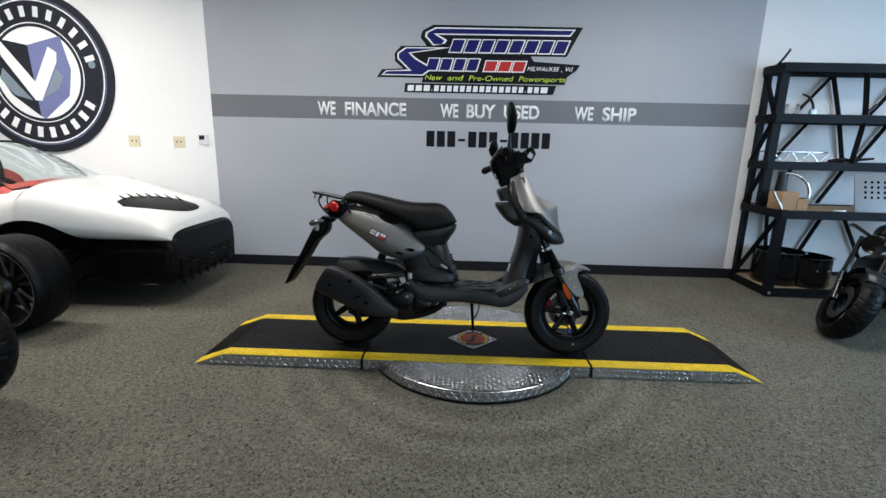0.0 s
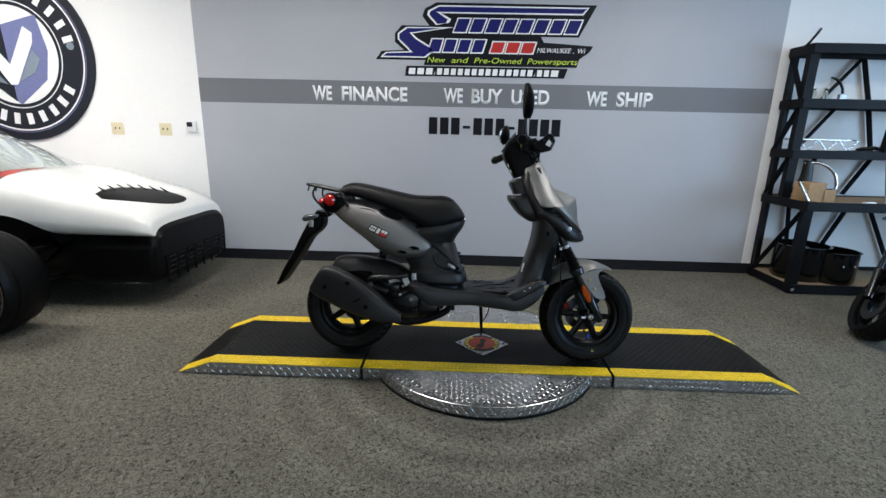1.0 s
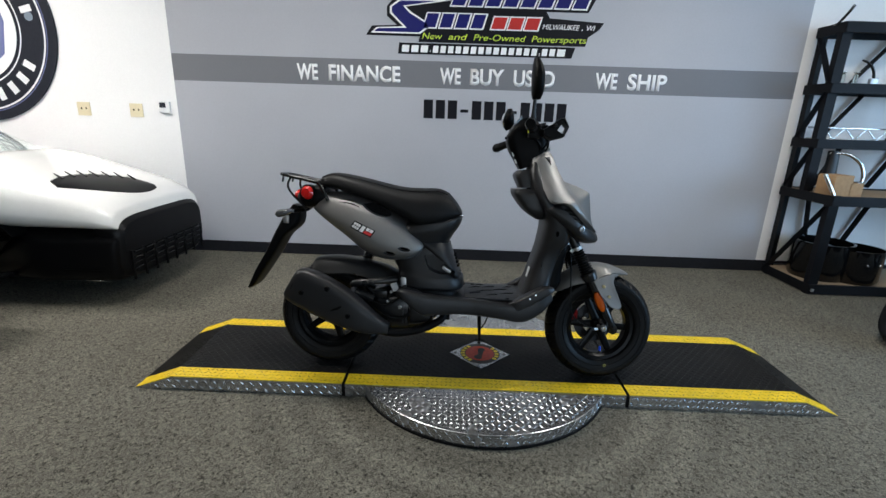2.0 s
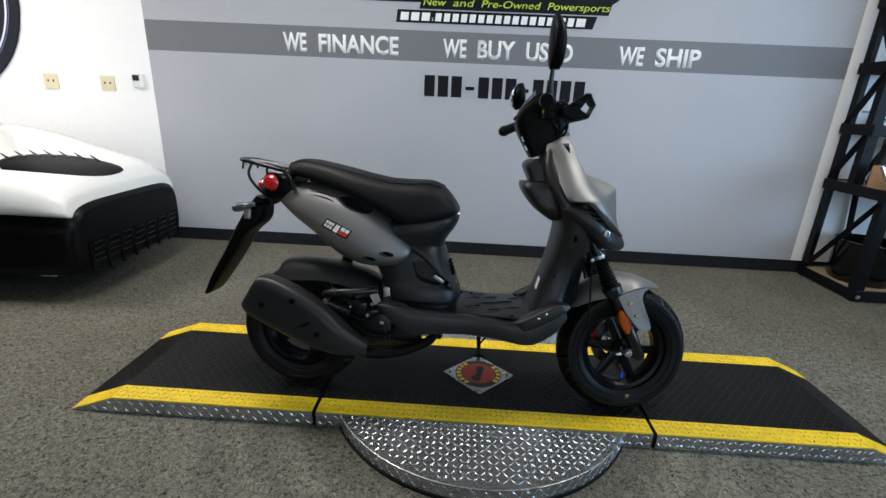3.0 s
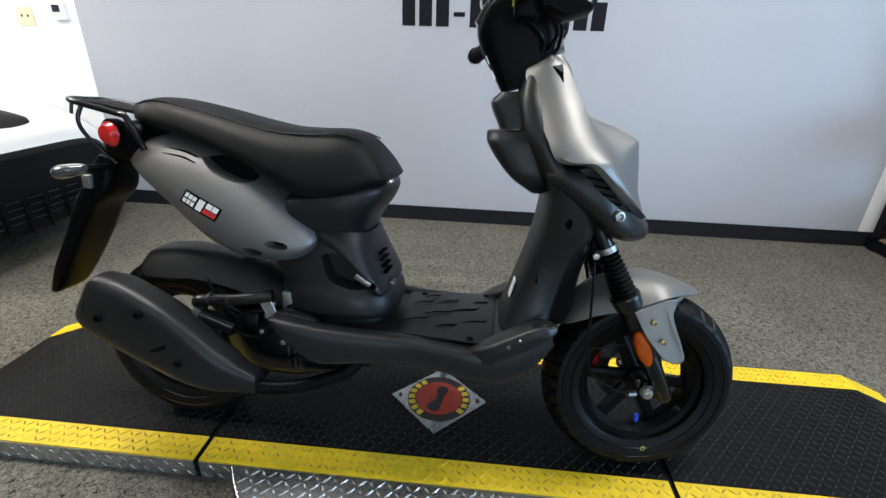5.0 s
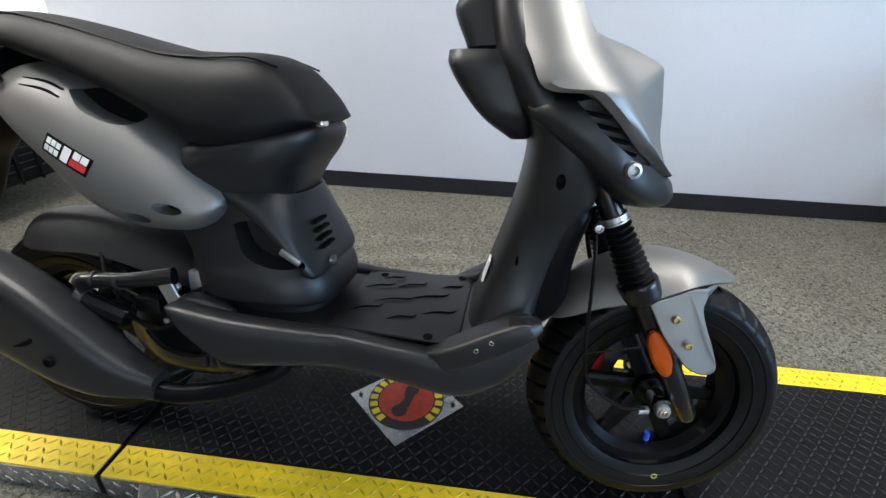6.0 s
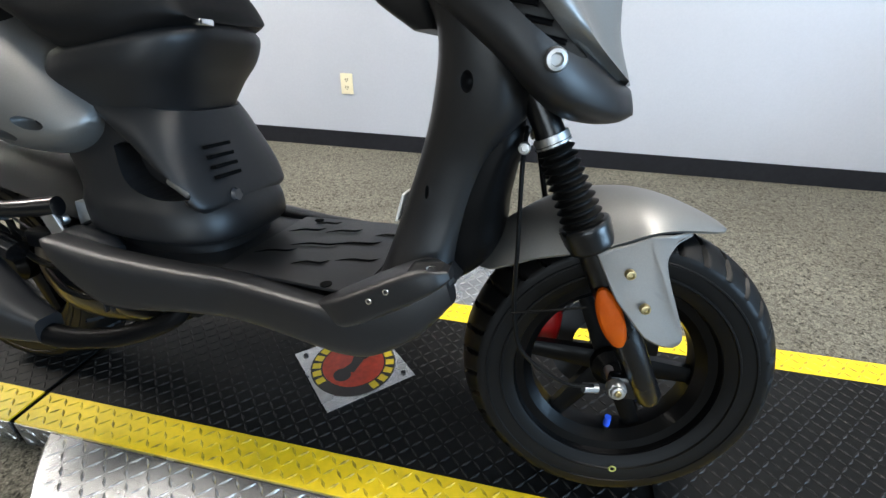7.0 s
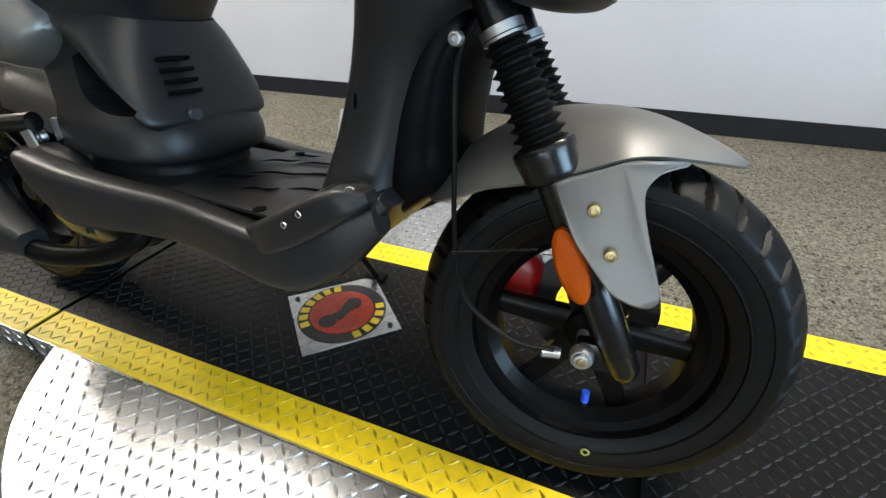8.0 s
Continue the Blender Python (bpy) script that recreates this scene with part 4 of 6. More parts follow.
def shelving(x0, x1):
    rack = thing("steel_shelving_unit", pose(0, 0, 0), "charcoal boltless steel shelving unit with wooden shelf boards", "shelving")
    for px in (x0 + 0.025, x1 - 0.025):
        for py, z0, z1 in ((SHY0 + 0.025, 0.0, LEVELS[1] + 0.04), (SHYU + 0.025, LEVELS[1] + 0.03, LEVELS[4] + 0.04), (SHY1 - 0.025, 0.0, LEVELS[4] + 0.04)):
            bm = bmesh.new()
            sx = 1 if px < (x0 + x1) / 2 else -1
            back = py > SHYU + 0.1
            box(bm, px + sx * 0.012, py, (z0 + z1) / 2, 0.075, 0.006, z1 - z0, 0.001)
            box(bm, px - sx * 0.022, py + (-0.024 if back else 0.024), (z0 + z1) / 2, 0.006, 0.055, z1 - z0, 0.001)
            part("post", bm, RACK_STEEL, rack, smooth=False)
    for k, z in enumerate(LEVELS):
        y0 = SHY0 if k < 2 else SHYU
        for py in (y0, SHY1):
            bm = bmesh.new()
            box(bm, (x0 + x1) / 2, py, z, x1 - x0, 0.008, 0.075, 0.002)
            box(bm, (x0 + x1) / 2, py + (0.012 if py == y0 else -0.012), z + 0.034, x1 - x0, 0.024, 0.005, 0.001)
            part("beam", bm, RACK_STEEL, rack, smooth=False)
        for px in (x0, x1):
            bm = bmesh.new()
            box(bm, px, (y0 + SHY1) / 2, z, 0.008, SHY1 - y0, 0.075, 0.002)
            part("side_beam", bm, RACK_STEEL, rack, smooth=False)
        bm = bmesh.new()
        box(bm, (x0 + x1) / 2, (y0 + SHY1) / 2, z + 0.020, x1 - x0 - 0.012, SHY1 - y0 - 0.012, 0.014, 0.002)
        part("shelf_board", bm, BOARD, rack, "worn particle board shelf", smooth=False)
    by = SHY1 - 0.012
    for p, q in (((2.98, 1.62), (3.26, 1.97)), ((3.28, 1.97), (3.40, 1.62)), ((2.86, 1.20), (3.12, 1.55)), ((3.42, 1.55), (3.52, 1.20)), ((3.66, 1.62), (3.92, 1.97)), ((3.98, 1.97), (4.16, 1.62)), ((3.64, 1.20), (3.86, 1.55)),
                 ((2.98, 0.08), (2.90, 0.72)), ((3.18, 0.08), (3.46, 0.72)), ((3.62, 0.72), (3.98, 0.08)), ((2.90, 0.80), (3.05, 1.12)), ((3.36, 0.80), (3.54, 1.12))):
        strut((p[0], by, p[1]), (q[0], by, q[1]), 0.055, 0.005, "brace", rack)
    for p, q in (((3.36, 1.97), (3.42, 1.62)), ((3.42, 1.55), (3.39, 1.19))):
        strut((p[0], SHYU + 0.010, p[1]), (q[0], SHYU + 0.010, q[1]), 0.060, 0.005, "front_brace", rack)
    for px in (x0 + 0.004, x1 - 0.004):
        for ya, za, yb, zb in ((SHY1 - 0.04, 0.06, SHY0 + 0.05, LEVELS[1] - 0.05), (SHY1 - 0.04, LEVELS[1] + 0.05, SHYU + 0.04, LEVELS[2] - 0.03), (SHY1 - 0.04, LEVELS[2] + 0.04, SHYU + 0.04, LEVELS[3] - 0.03), (SHY1 - 0.04, LEVELS[4] - 0.04, SHYU + 0.04, LEVELS[3] + 0.04)):
            strut((px, ya, za), (px, yb, zb), 0.050, 0.006, "side_brace", rack, "X")
    for px in (x0 + 0.02, x1 - 0.02):
        bm = bmesh.new()
        box(bm, px, SHY0 - 0.006, 0.04, 0.024, 0.010, 0.024, 0.003)
        part("foot_bolt", bm, ALLOY, rack)
    return rack


shelving(SHX, 4.30)


def on_shelf(name, level, x, y, label, category, turn=0):
    return thing(name, pose(x, y, LEVELS[level] + 0.027, 0, 0, turn), label, category)


cb = on_shelf("cardboard_box", 1, 2.74, 1.47, "small open brown cardboard box on a shelf", "box", 12)
bm = bmesh.new()
box(bm, 0, 0, 0.080, 0.17, 0.14, 0.16, 0.003)
part("carton", bm, CARDBOARD, cb)
bm = bmesh.new()
box(bm, 0.13, -0.01, 0.050, 0.13, 0.12, 0.10, 0.003)
part("small_carton", bm, CARDBOARD, cb)
lt = on_shelf("chrome_tube", 1, 2.655, 1.37, "polished chrome pipe leaning on a cardboard box", "pipe")
bm = tube(bmesh.new(), [(0.02, 0.0, 0.014), (-0.055, 0.035, 0.165)], 0.014, steps=1)
part("pipe", bm, CHROME, lt)
hb = on_shelf("chrome_crash_bar", 1, 2.90, 1.62, "bent chrome motorcycle guard bar on a shelf", "motorcycle part")
bm = tube(bmesh.new(), [(-0.10, 0.05, 0.31), (0.0, 0.0, 0.31), (0.10, -0.03, 0.24), (0.14, -0.04, 0.13), (0.12, -0.04, 0.02)], 0.013)
part("bar", bm, CHROME, hb)
bm = bmesh.new()
box(bm, 0.10, -0.04, 0.05, 0.06, 0.05, 0.10, 0.006)
part("bracket", bm, GLOSS_BLACK, hb)
bm = hull(bmesh.new(), [(-0.10, 0.33, -0.03, 0.33, 0.03), (-0.10, 0.22, -0.02, 0.22, 0.035), (-0.13, 0.005, 0.00, 0.005, 0.04)], mid=0.05)
part("cover", bm, MATTE_BLACK, hb)
rk = on_shelf("luggage_rack", 2, 2.92, 1.72, "small bent-steel luggage rack with crossed wires", "motorcycle part")
bm = bmesh.new()
for dz in (0.008, 0.095):
    tube(bm, [(-0.24, -0.06, dz), (0.22, -0.06, dz), (0.27, 0.0, dz), (0.22, 0.06, dz), (-0.24, 0.06, dz), (-0.24, -0.06, dz)], 0.007, steps=3)
for k in range(6):
    tube(bm, [(-0.22 + 0.085 * k, -0.06, 0.008 if k % 2 else 0.095), (-0.135 + 0.085 * k, -0.06, 0.095 if k % 2 else 0.008)], 0.005)
part("wire_rack", bm, CHROME, rk)
bb = on_shelf("brake_lever_set", 2, 3.36, 1.70, "black motorcycle levers and brackets lying on a shelf", "motorcycle part")
bm = tube(bmesh.new(), [(-0.12, 0, 0.02), (0.0, -0.02, 0.035), (0.06, -0.02, 0.03), (0.30, 0.02, 0.05)], [0.012, 0.018, 0.014, 0.01])
part("lever", bm, GLOSS_BLACK, bb)
for bx, by in ((2.79, 1.72), (2.89, 1.72)):
    gb = on_shelf("clear_bottle", 3, bx, by, "small clear plastic bottle on a shelf", "bottle")
    bm = lathe(bmesh.new(), [(0.0, 0.0), (0.016, 0.0), (0.017, 0.01), (0.017, 0.075), (0.007, 0.092), (0.020, 0.096), (0.020, 0.102), (0.0, 0.104)], (0, 0, 0), Matrix.Rotation(radians(90), 4, "X"), around=16)
    part("bottle_body", bm, GLASS, gb)
pl = on_shelf("foot_lever", 3, 3.05, 1.72, "curved black and steel foot lever on a shelf", "motorcycle part")
bm = tube(bmesh.new(), [(-0.14, 0, 0.19), (-0.08, 0, 0.165), (-0.03, 0, 0.10), (-0.02, 0, 0.01)], [0.007, 0.010, 0.010, 0.013])
part("lever", bm, GLOSS_BLACK, pl)
bm = bmesh.new()
box(bm, -0.02, 0, 0.030, 0.06, 0.03, 0.06, 0.005)
part("block", bm, ALLOY, pl)
pk = on_shelf("mirror_clamp", 3, 3.52, 1.72, "small black mirror clamp on a shelf", "motorcycle part")
bm = tube(bmesh.new(), [(-0.05, 0, 0.09), (0, 0, 0.055), (0.06, 0, 0.11)], 0.013)
tube(bm, [(0, 0, 0.05), (0, 0, 0.005)], 0.013)
part("clamp", bm, GLOSS_BLACK, pk)
sp = on_shelf("perforated_panel", 1, 3.47, 1.365, "white perforated metal panel standing on a shelf", "metal panel")
bm = bmesh.new()
box(bm, 0, 0, 0.175, 0.36, 0.012, 0.35, 0.004, m=pose(0, 0, 0, -14))
part("sheet", bm, PERF_WHITE, sp)
# Dark discs laid on the sheet, painted as the shade of its holes.
for i in range(5):
    for j in range(4):
        bm = bmesh.new()
        lathe(bm, [(0.0, -0.0066), (0.012, -0.0066), (0.012, -0.004), (0.0, -0.004)], None, pose(0, 0, 0, -14) @ Matrix.Translation((-0.09 + 0.055 * i, 0, 0.135 + 0.045 * j)), around=14)
        part("hole", bm, SHADE_BLACK, sp, smooth=False)
for bx, by, r, h, label in ((2.90, 1.62, 0.205, 0.30, "round black metal tub with a rolled rim on the bottom shelf"), (3.12, 1.55, 0.190, 0.27, "second round black metal tub with bright rivets on the bottom shelf")):
    pt = on_shelf("black_metal_tub", 0, bx, by, label, "tub", 0)
    bm = lathe(bmesh.new(), [(0.0, 0.0), (r * 0.92, 0.0), (r, -h * 0.1), (r, -h), (r + 0.010, -h - 0.006), (r - 0.008, -h - 0.008), (r - 0.012, -h * 0.2), (0, -0.02)], (0, 0, 0), Matrix.Rotation(radians(90), 4, "X"), around=48)
    for v in bm.verts:
        v.co.z = abs(v.co.z)
    part("tub_body", bm, GLOSS_BLACK, pt)
    if bx > 3:
        for q in (-1.75, -1.2):
            part("rivet", ellipsoid(bmesh.new(), (r * math.cos(q), r * math.sin(q), 0.17), (0.009, 0.009, 0.009), seg=12), CHROME, pt)
cl = on_shelf("bent_wire_arm", 4, 2.62, 1.70, "thin black bent steel arm lying on the top shelf", "metal part")
bm = tube(bmesh.new(), [(0.04, 0.08, 0.008), (0.02, 0.0, 0.010), (0.05, -0.04, 0.08), (0.07, -0.05, 0.125)], 0.010)
part("arm", bm, GLOSS_BLACK, cl)
pen = on_shelf("white_marker", 1, 3.17, 1.37, "small white plastic bar on a shelf", "tool")
bm = bmesh.new()
box(bm, 0, 0, 0.010, 0.09, 0.03, 0.018, 0.004)
part("marker_body", bm, WHITE_PLASTIC, pen)


# ---- parked motorcycles at the edges ----
def parked_motorcycle(m, label, steer=0.0, tip=0.0):
    """A dark raked motorcycle; its front wheel stands at the origin and it points to -x."""
    mc = thing("motorcycle", m, label, "motorcycle", "parked motorcycles")
    S = Matrix.Rotation(radians(steer), 4, "Z") @ Matrix.Rotation(radians(tip), 4, "X")
    at = S @ Vector((0, 0, 0.31))
    wheel = part("wheel", tyre_mesh(bmesh.new(), at, 0.31, 0.225, 0.085, 26, S.to_3x3().to_4x4(), around=208, crown=0.04), TYRE, mc)
    part("rim", rim_mesh(bmesh.new(), at, 0.228, 0.055, 0.04, 5, 0.016, 0.012, 0, S.to_3x3().to_4x4()), RIM_BLACK, wheel)
    for sg in (-1, 1):
        part("brake_disc", lathe(bmesh.new(), [(0.09, sg * 0.062), (0.155, sg * 0.062), (0.155, sg * 0.067), (0.09, sg * 0.067)], at, S.to_3x3().to_4x4(), around=40, closed_profile=True), DIRTY_ALLOY, wheel)
        a, b, c = S @ Vector((0.01, sg * 0.12, 0.31)), S @ Vector((0.19, sg * 0.12, 0.53)), Vector((0.50, sg * 0.12, 0.82))
        part("fork_leg", tube(bmesh.new(), [a, b], 0.028), FORK_BLACK, mc)
        part("fork_tube", tube(bmesh.new(), [b, c], 0.021), GLOSS_BLACK, mc)
        part("brake_caliper", box(bmesh.new(), 0.12, sg * 0.095, 0.38, 0.06, 0.04, 0.09, 0.01, m=S), ALLOY, mc)
        part("bar_grip", tube(bmesh.new(), [Vector((0.52, sg * 0.08, 0.84)), Vector((0.62, sg * 0.25, 0.90)), Vector((0.74, sg * 0.34, 0.88))], 0.016), GLOSS_BLACK, mc)
    bm = hull(bmesh.new(), [(-0.16, 0.58, -0.15, 0.55, 0.085), (-0.02, 0.655, -0.02, 0.63, 0.095), (0.14, 0.62, 0.12, 0.59, 0.095), (0.27, 0.50, 0.24, 0.48, 0.085)], power=2.5)
    bmesh.ops.transform(bm, matrix=S, verts=bm.verts)
    part("front_fender", bm, GLOSS_BLACK, mc)
    part("headlight", lathe(bmesh.new(), [(0.0, 0.03), (0.085, 0.0), (0.09, 0.03), (0.07, 0.12), (0.0, 0.14)], Vector((0.42, 0, 0.78)), Matrix.Rotation(radians(-90), 4, "Z"), around=32), GLOSS_BLACK, mc)
    part("tank", hull(bmesh.new(), [(0.62, 0.86, 0.62, 0.74, 0.10), (0.75, 0.94, 0.7, 0.69, 0.15), (0.95, 0.92, 0.95, 0.69, 0.15), (1.12, 0.80, 1.12, 0.68, 0.09)]), GLOSS_BLACK, mc)
    part("engine", hull(bmesh.new(), [(0.52, 0.56, 0.52, 0.30, 0.12), (0.62, 0.64, 0.57, 0.20, 0.2), (0.92, 0.64, 0.97, 0.20, 0.2), (1.07, 0.55, 1.07, 0.30, 0.14)], power=4), FORK_BLACK, mc)
    part("exhaust_pipe", tube(bmesh.new(), [(0.56, -0.1, 0.50), (0.48, -0.16, 0.36), (0.56, -0.2, 0.20), (0.95, -0.22, 0.16)], 0.021), CHROME, mc)
    part("saddle", hull(bmesh.new(), [(1.08, 0.78, 1.08, 0.72, 0.08), (1.28, 0.74, 1.28, 0.66, 0.14), (1.5, 0.80, 1.5, 0.72, 0.12), (1.65, 0.82, 1.65, 0.76, 0.06)]), SEAT_VINYL, mc)
    at = (1.62, 0, 0.31)
    wheel = part("wheel", tyre_mesh(bmesh.new(), at, 0.31, 0.225, 0.085, 26, None, around=104), TYRE, mc)
    part("rim", rim_mesh(bmesh.new(), at, 0.228, 0.06, 0.04, 5, 0.016, 0.012), RIM_BLACK, wheel)
    part("swingarm", box(bmesh.new(), 1.33, 0, 0.34, 0.6, 0.24, 0.05, 0.01), FORK_BLACK, mc)
    part("kickstand", tube(bmesh.new(), [(0.95, 0.17, 0.24), (0.99, 0.26, 0.012)], 0.012), FORK_BLACK, mc)
    return mc


parked_motorcycle(pose(2.50, 0.46, 0.006, 0, 0, 24) @ Matrix.Scale(0.82, 4), "black raked motorcycle with chrome details parked on carpet", 42, 22)
parked_motorcycle(pose(-2.55, -0.78, 0.0, 0, 0, 180), "black motorcycle with road tyres parked on carpet")


# ---- the scooter ----
scooter = thing("scooter", pose(0, -0.1153, TH + 0.0015, -7, 0, -2.2), "matte titanium grey and black motor scooter standing on a turntable", "scooter")


def warped(p):
    """Fitted to the camera's view: grows towards the tail, broad front and floor."""
    k = 0.0300 * max(0.0, 0.488 - p[0])
    wide = 1 + 0.16 * min(1.0, max(0.0, (p[0] + 0.12) / 0.16)) * min(1.0, max(0.0, (0.96 - p[2]) / 0.10))
    return Vector((p[0] + (p[0] + 0.16) * k, p[1] * wide, p[2] - (1.16 - p[2]) * k + 0.015))


def warp(bm):
    for v in bm.verts:
        v.co = warped(v.co)
    return bm


FA, RA = (0.499, 0, 0.256), (-0.792, 0, 0.252)    # wheel centres
STEER = Matrix.Translation((0, 0.008, 0)) @ Matrix.Translation(FA) @ Matrix.Rotation(radians(7), 4, Vector((-0.5, 0, 0.866))) @ Matrix.Translation((-FA[0], 0, -FA[2]))
STRAIGHT = {"rear_wheel", "rim", "sidewall_rib", "side_stand", "stand_pad", "stand_spring", "exhaust_muffler", "shield_seam", "muffler_vent"}


def sp_part(name, bm, material, label="", parent=None, smooth=True):
    return part(name, bm if name in STRAIGHT else warp(bm), material, parent or scooter, label, smooth)


def front_part(name, bm, material, label="", parent=None, smooth=True):
    """A part of the fork assembly, turned slightly with the handlebar."""
    bmesh.ops.transform(bm, matrix=STEER, verts=bm.verts)
    return part(name, bm, material, parent or scooter, label, smooth)


def front_bolt(parent, at, r, axis_m, material, name="bolt"):
    return bolt(parent, STEER @ Vector(at), r, STEER.to_3x3().to_4x4() @ axis_m, material, name)


def sbolt(parent, at, r, axis_m, material, name="bolt"):
    return bolt(parent, warped(at), r, axis_m, material, name)


def scarve(ob, cutter):
    return carve(ob, warp(cutter))


def band(bm, stations, power=4.0, around=28, steps=5):
    """A body beside the middle plane, through stations (top x, top z, bottom x, bottom z, middle y, half width)."""
    rings = []
    for tx, tz, bx, bz, vc, hv in curve_through(stations, steps):
        r = []
        for k in range(around):
            a = 2 * math.pi * k / around
            c, s = math.cos(a), math.sin(a)
            f = (math.copysign(abs(s) ** (2 / power), s) + 1) / 2
            r.append((bx + (tx - bx) * f, vc + hv * math.copysign(abs(c) ** (2 / power), c), bz + (tz - bz) * f))
        rings.append(r)
    skin(bm, rings)
    return bm


SIDE = Matrix()                                   # lathe axis along y

# wheels
TYRE_R, BEAD_R = 0.255, 0.172
front = front_part("front_wheel", tyre_mesh(bmesh.new(), FA, TYRE_R, BEAD_R - 0.006, 0.060, 36, None, around=432, crown=0.026), TYRE, "black grooved scooter tyre on a black cast rim")
front_part("rim", rim_mesh(bmesh.new(), FA, BEAD_R, 0.045, 0.034, 6, 0.016, 0.012, -4, None, 0.042), RIM_BLACK, parent=front)
front_part("brake_disc", lathe(bmesh.new(), [(0.055, 0.050), (0.098, 0.050), (0.098, 0.054), (0.055, 0.054)], FA, around=48, closed_profile=True), DIRTY_ALLOY, parent=front)
front_part("valve", tube(bmesh.new(), [(0.513, -0.016, 0.118), (0.512, -0.020, 0.138)], 0.004), RUBBER_TRIM, parent=front)
front_part("valve_cap", tube(bmesh.new(), [(0.512, -0.020, 0.134), (0.511, -0.024, 0.154)], 0.0058), BLUE_CAP, "blue plastic valve cap", front)
front_part("tyre_dot", lathe(bmesh.new(), [(0.0035, -0.0600), (0.005, -0.0610), (0.007, -0.0600), (0.0055, -0.0590)], (0.525, 0.0008, 0.073), around=16, closed_profile=True), TYRE_RING, "yellow paint ring", front)
rear = sp_part("rear_wheel", tyre_mesh(bmesh.new(), RA, 0.252, BEAD_R - 0.006, 0.066, 36, None, around=432, crown=0.026), TYRE, "black grooved scooter tyre on a black cast rim")
sp_part("rim", rim_mesh(bmesh.new(), RA, BEAD_R - 0.003, 0.052, 0.040, 5, 0.017, 0.014, 0, None, 0.05), RIM_BLACK, parent=rear)
for wheel_, at_, half_, make in ((front, FA, 0.060, front_part), (rear, RA, 0.066, sp_part)):
    for sg in (-1, 1):
        for r_, f_ in ((0.1865, 0.952), (0.2100, 1.0)):
            y0 = sg * half_ * f_
            make("sidewall_rib", lathe(bmesh.new(), [(r_ - 0.003, y0 - sg * 0.002), (r_ - 0.001, y0 + sg * 0.0018), (r_ + 0.0015, y0 + sg * 0.0018), (r_ + 0.003, y0 - sg * 0.001)][::-sg], at_, around=96, closed_profile=True), TYRE, parent=wheel_)

# front fork
FORK_LOW, FORK_COLLAR, FORK_CLAMP = Vector((0.548, 0, 0.238)), Vector((0.412, 0, 0.500)), Vector((0.346, 0, 0.626))
for sg in (-1, 1):
    y = Vector((0, sg * 0.083, 0))
    low, col, top = FORK_LOW + y, FORK_COLLAR + y, FORK_CLAMP + y
    up = (col - low).normalized()
    leg = front_part("fork_leg", tube(bmesh.new(), [low, low + up * 0.012, low + up * 0.10, col], [0.014, 0.021, 0.0235, 0.0225], around=18, smooth_path=False), FORK_BLACK, "satin black fork lower leg")
    front_part("axle_lug", box(bmesh.new(), 0.512, y.y, 0.262, 0.066, 0.024, 0.040, 0.010), FORK_BLACK, parent=leg)
    d = top - col
    rows = []
    for k in range(89):
        f = k / 88
        c = col + d * (0.06 + 0.94 * f)
        ridge = 0.5 + 0.5 * math.cos(2 * math.pi * f * 11)
        rows.append([c.x, c.y, c.z, 0.0235 - 0.0045 * f + 0.0085 * ridge ** 1.5 * (1 - 0.25 * f)])
    rows = np.array(rows)
    front_part("fork_boot", tube(bmesh.new(), rows[:, :3], rows[:, 3], around=24, smooth_path=False), BELLOWS, "ribbed black rubber fork boot")
    front_part("boot_collar", tube(bmesh.new(), [col - up * 0.022, col - up * 0.017, col - up * 0.002, col + up * 0.018, col + up * 0.022], [0.026, 0.0335, 0.0355, 0.0370, 0.031], around=24, steps=3), FORK_BLACK)
    front_part("boot_clamp", tube(bmesh.new(), [top - up * 0.004, top + up * 0.010], 0.0245, around=24), ALLOY, "silver clamp ring")
    front_part("stanchion", tube(bmesh.new(), [top, top + up * 0.075], 0.0205, around=18), FORK_BLACK)
front_part("axle", tube(bmesh.new(), [(0.489, -0.096, 0.262), (0.489, 0.092, 0.262)], 0.008), ALLOY)
front_bolt(scooter, (0.489, -0.098, 0.264), 0.015, SIDE, ALLOY, "axle_washer")
front_bolt(scooter, (0.489, -0.106, 0.265), 0.011, SIDE, ALLOY, "axle_nut")
front_bolt(scooter, (0.489, -0.113, 0.266), 0.0055, SIDE, BRASS, "axle_end")
bm = lathe(bmesh.new(), [(0.0, -0.010), (0.020, -0.0090), (0.0235, -0.0065), (0.026, -0.004), (0.0265, 0.004), (0.0, 0.004)], None, around=40)
bmesh.ops.transform(bm, matrix=Matrix.Translation((0.457, -0.112, 0.389)) @ Matrix.Rotation(radians(-25), 4, "Y") @ Matrix.Rotation(radians(-4), 4, "Z") @ Matrix.Diagonal((0.68, 1, 1.85, 1)), verts=bm.verts)
front_part("side_reflector", bm, AMBER, "oval amber side reflector")
front_part("reflector_bracket", box(bmesh.new(), 0, 0, 0, 0.026, 0.012, 0.09, 0.003, m=Matrix.Translation((0.460, -0.104, 0.392)) @ Matrix.Rotation(radians(-25), 4, "Y")), SOFT_BLACK)
front_part("brake_caliper", hull(bmesh.new(), [(0.345, 0.320, 0.350, 0.272, 0.012), (0.362, 0.335, 0.366, 0.250, 0.024), (0.402, 0.328, 0.404, 0.242, 0.024), (0.418, 0.310, 0.416, 0.260, 0.012)], mid=0.058), RED_PAINT, "red brake caliper")
front_part("caliper_bracket", box(bmesh.new(), 0.445, 0.066, 0.300, 0.07, 0.010, 0.05, 0.006), ALLOY)

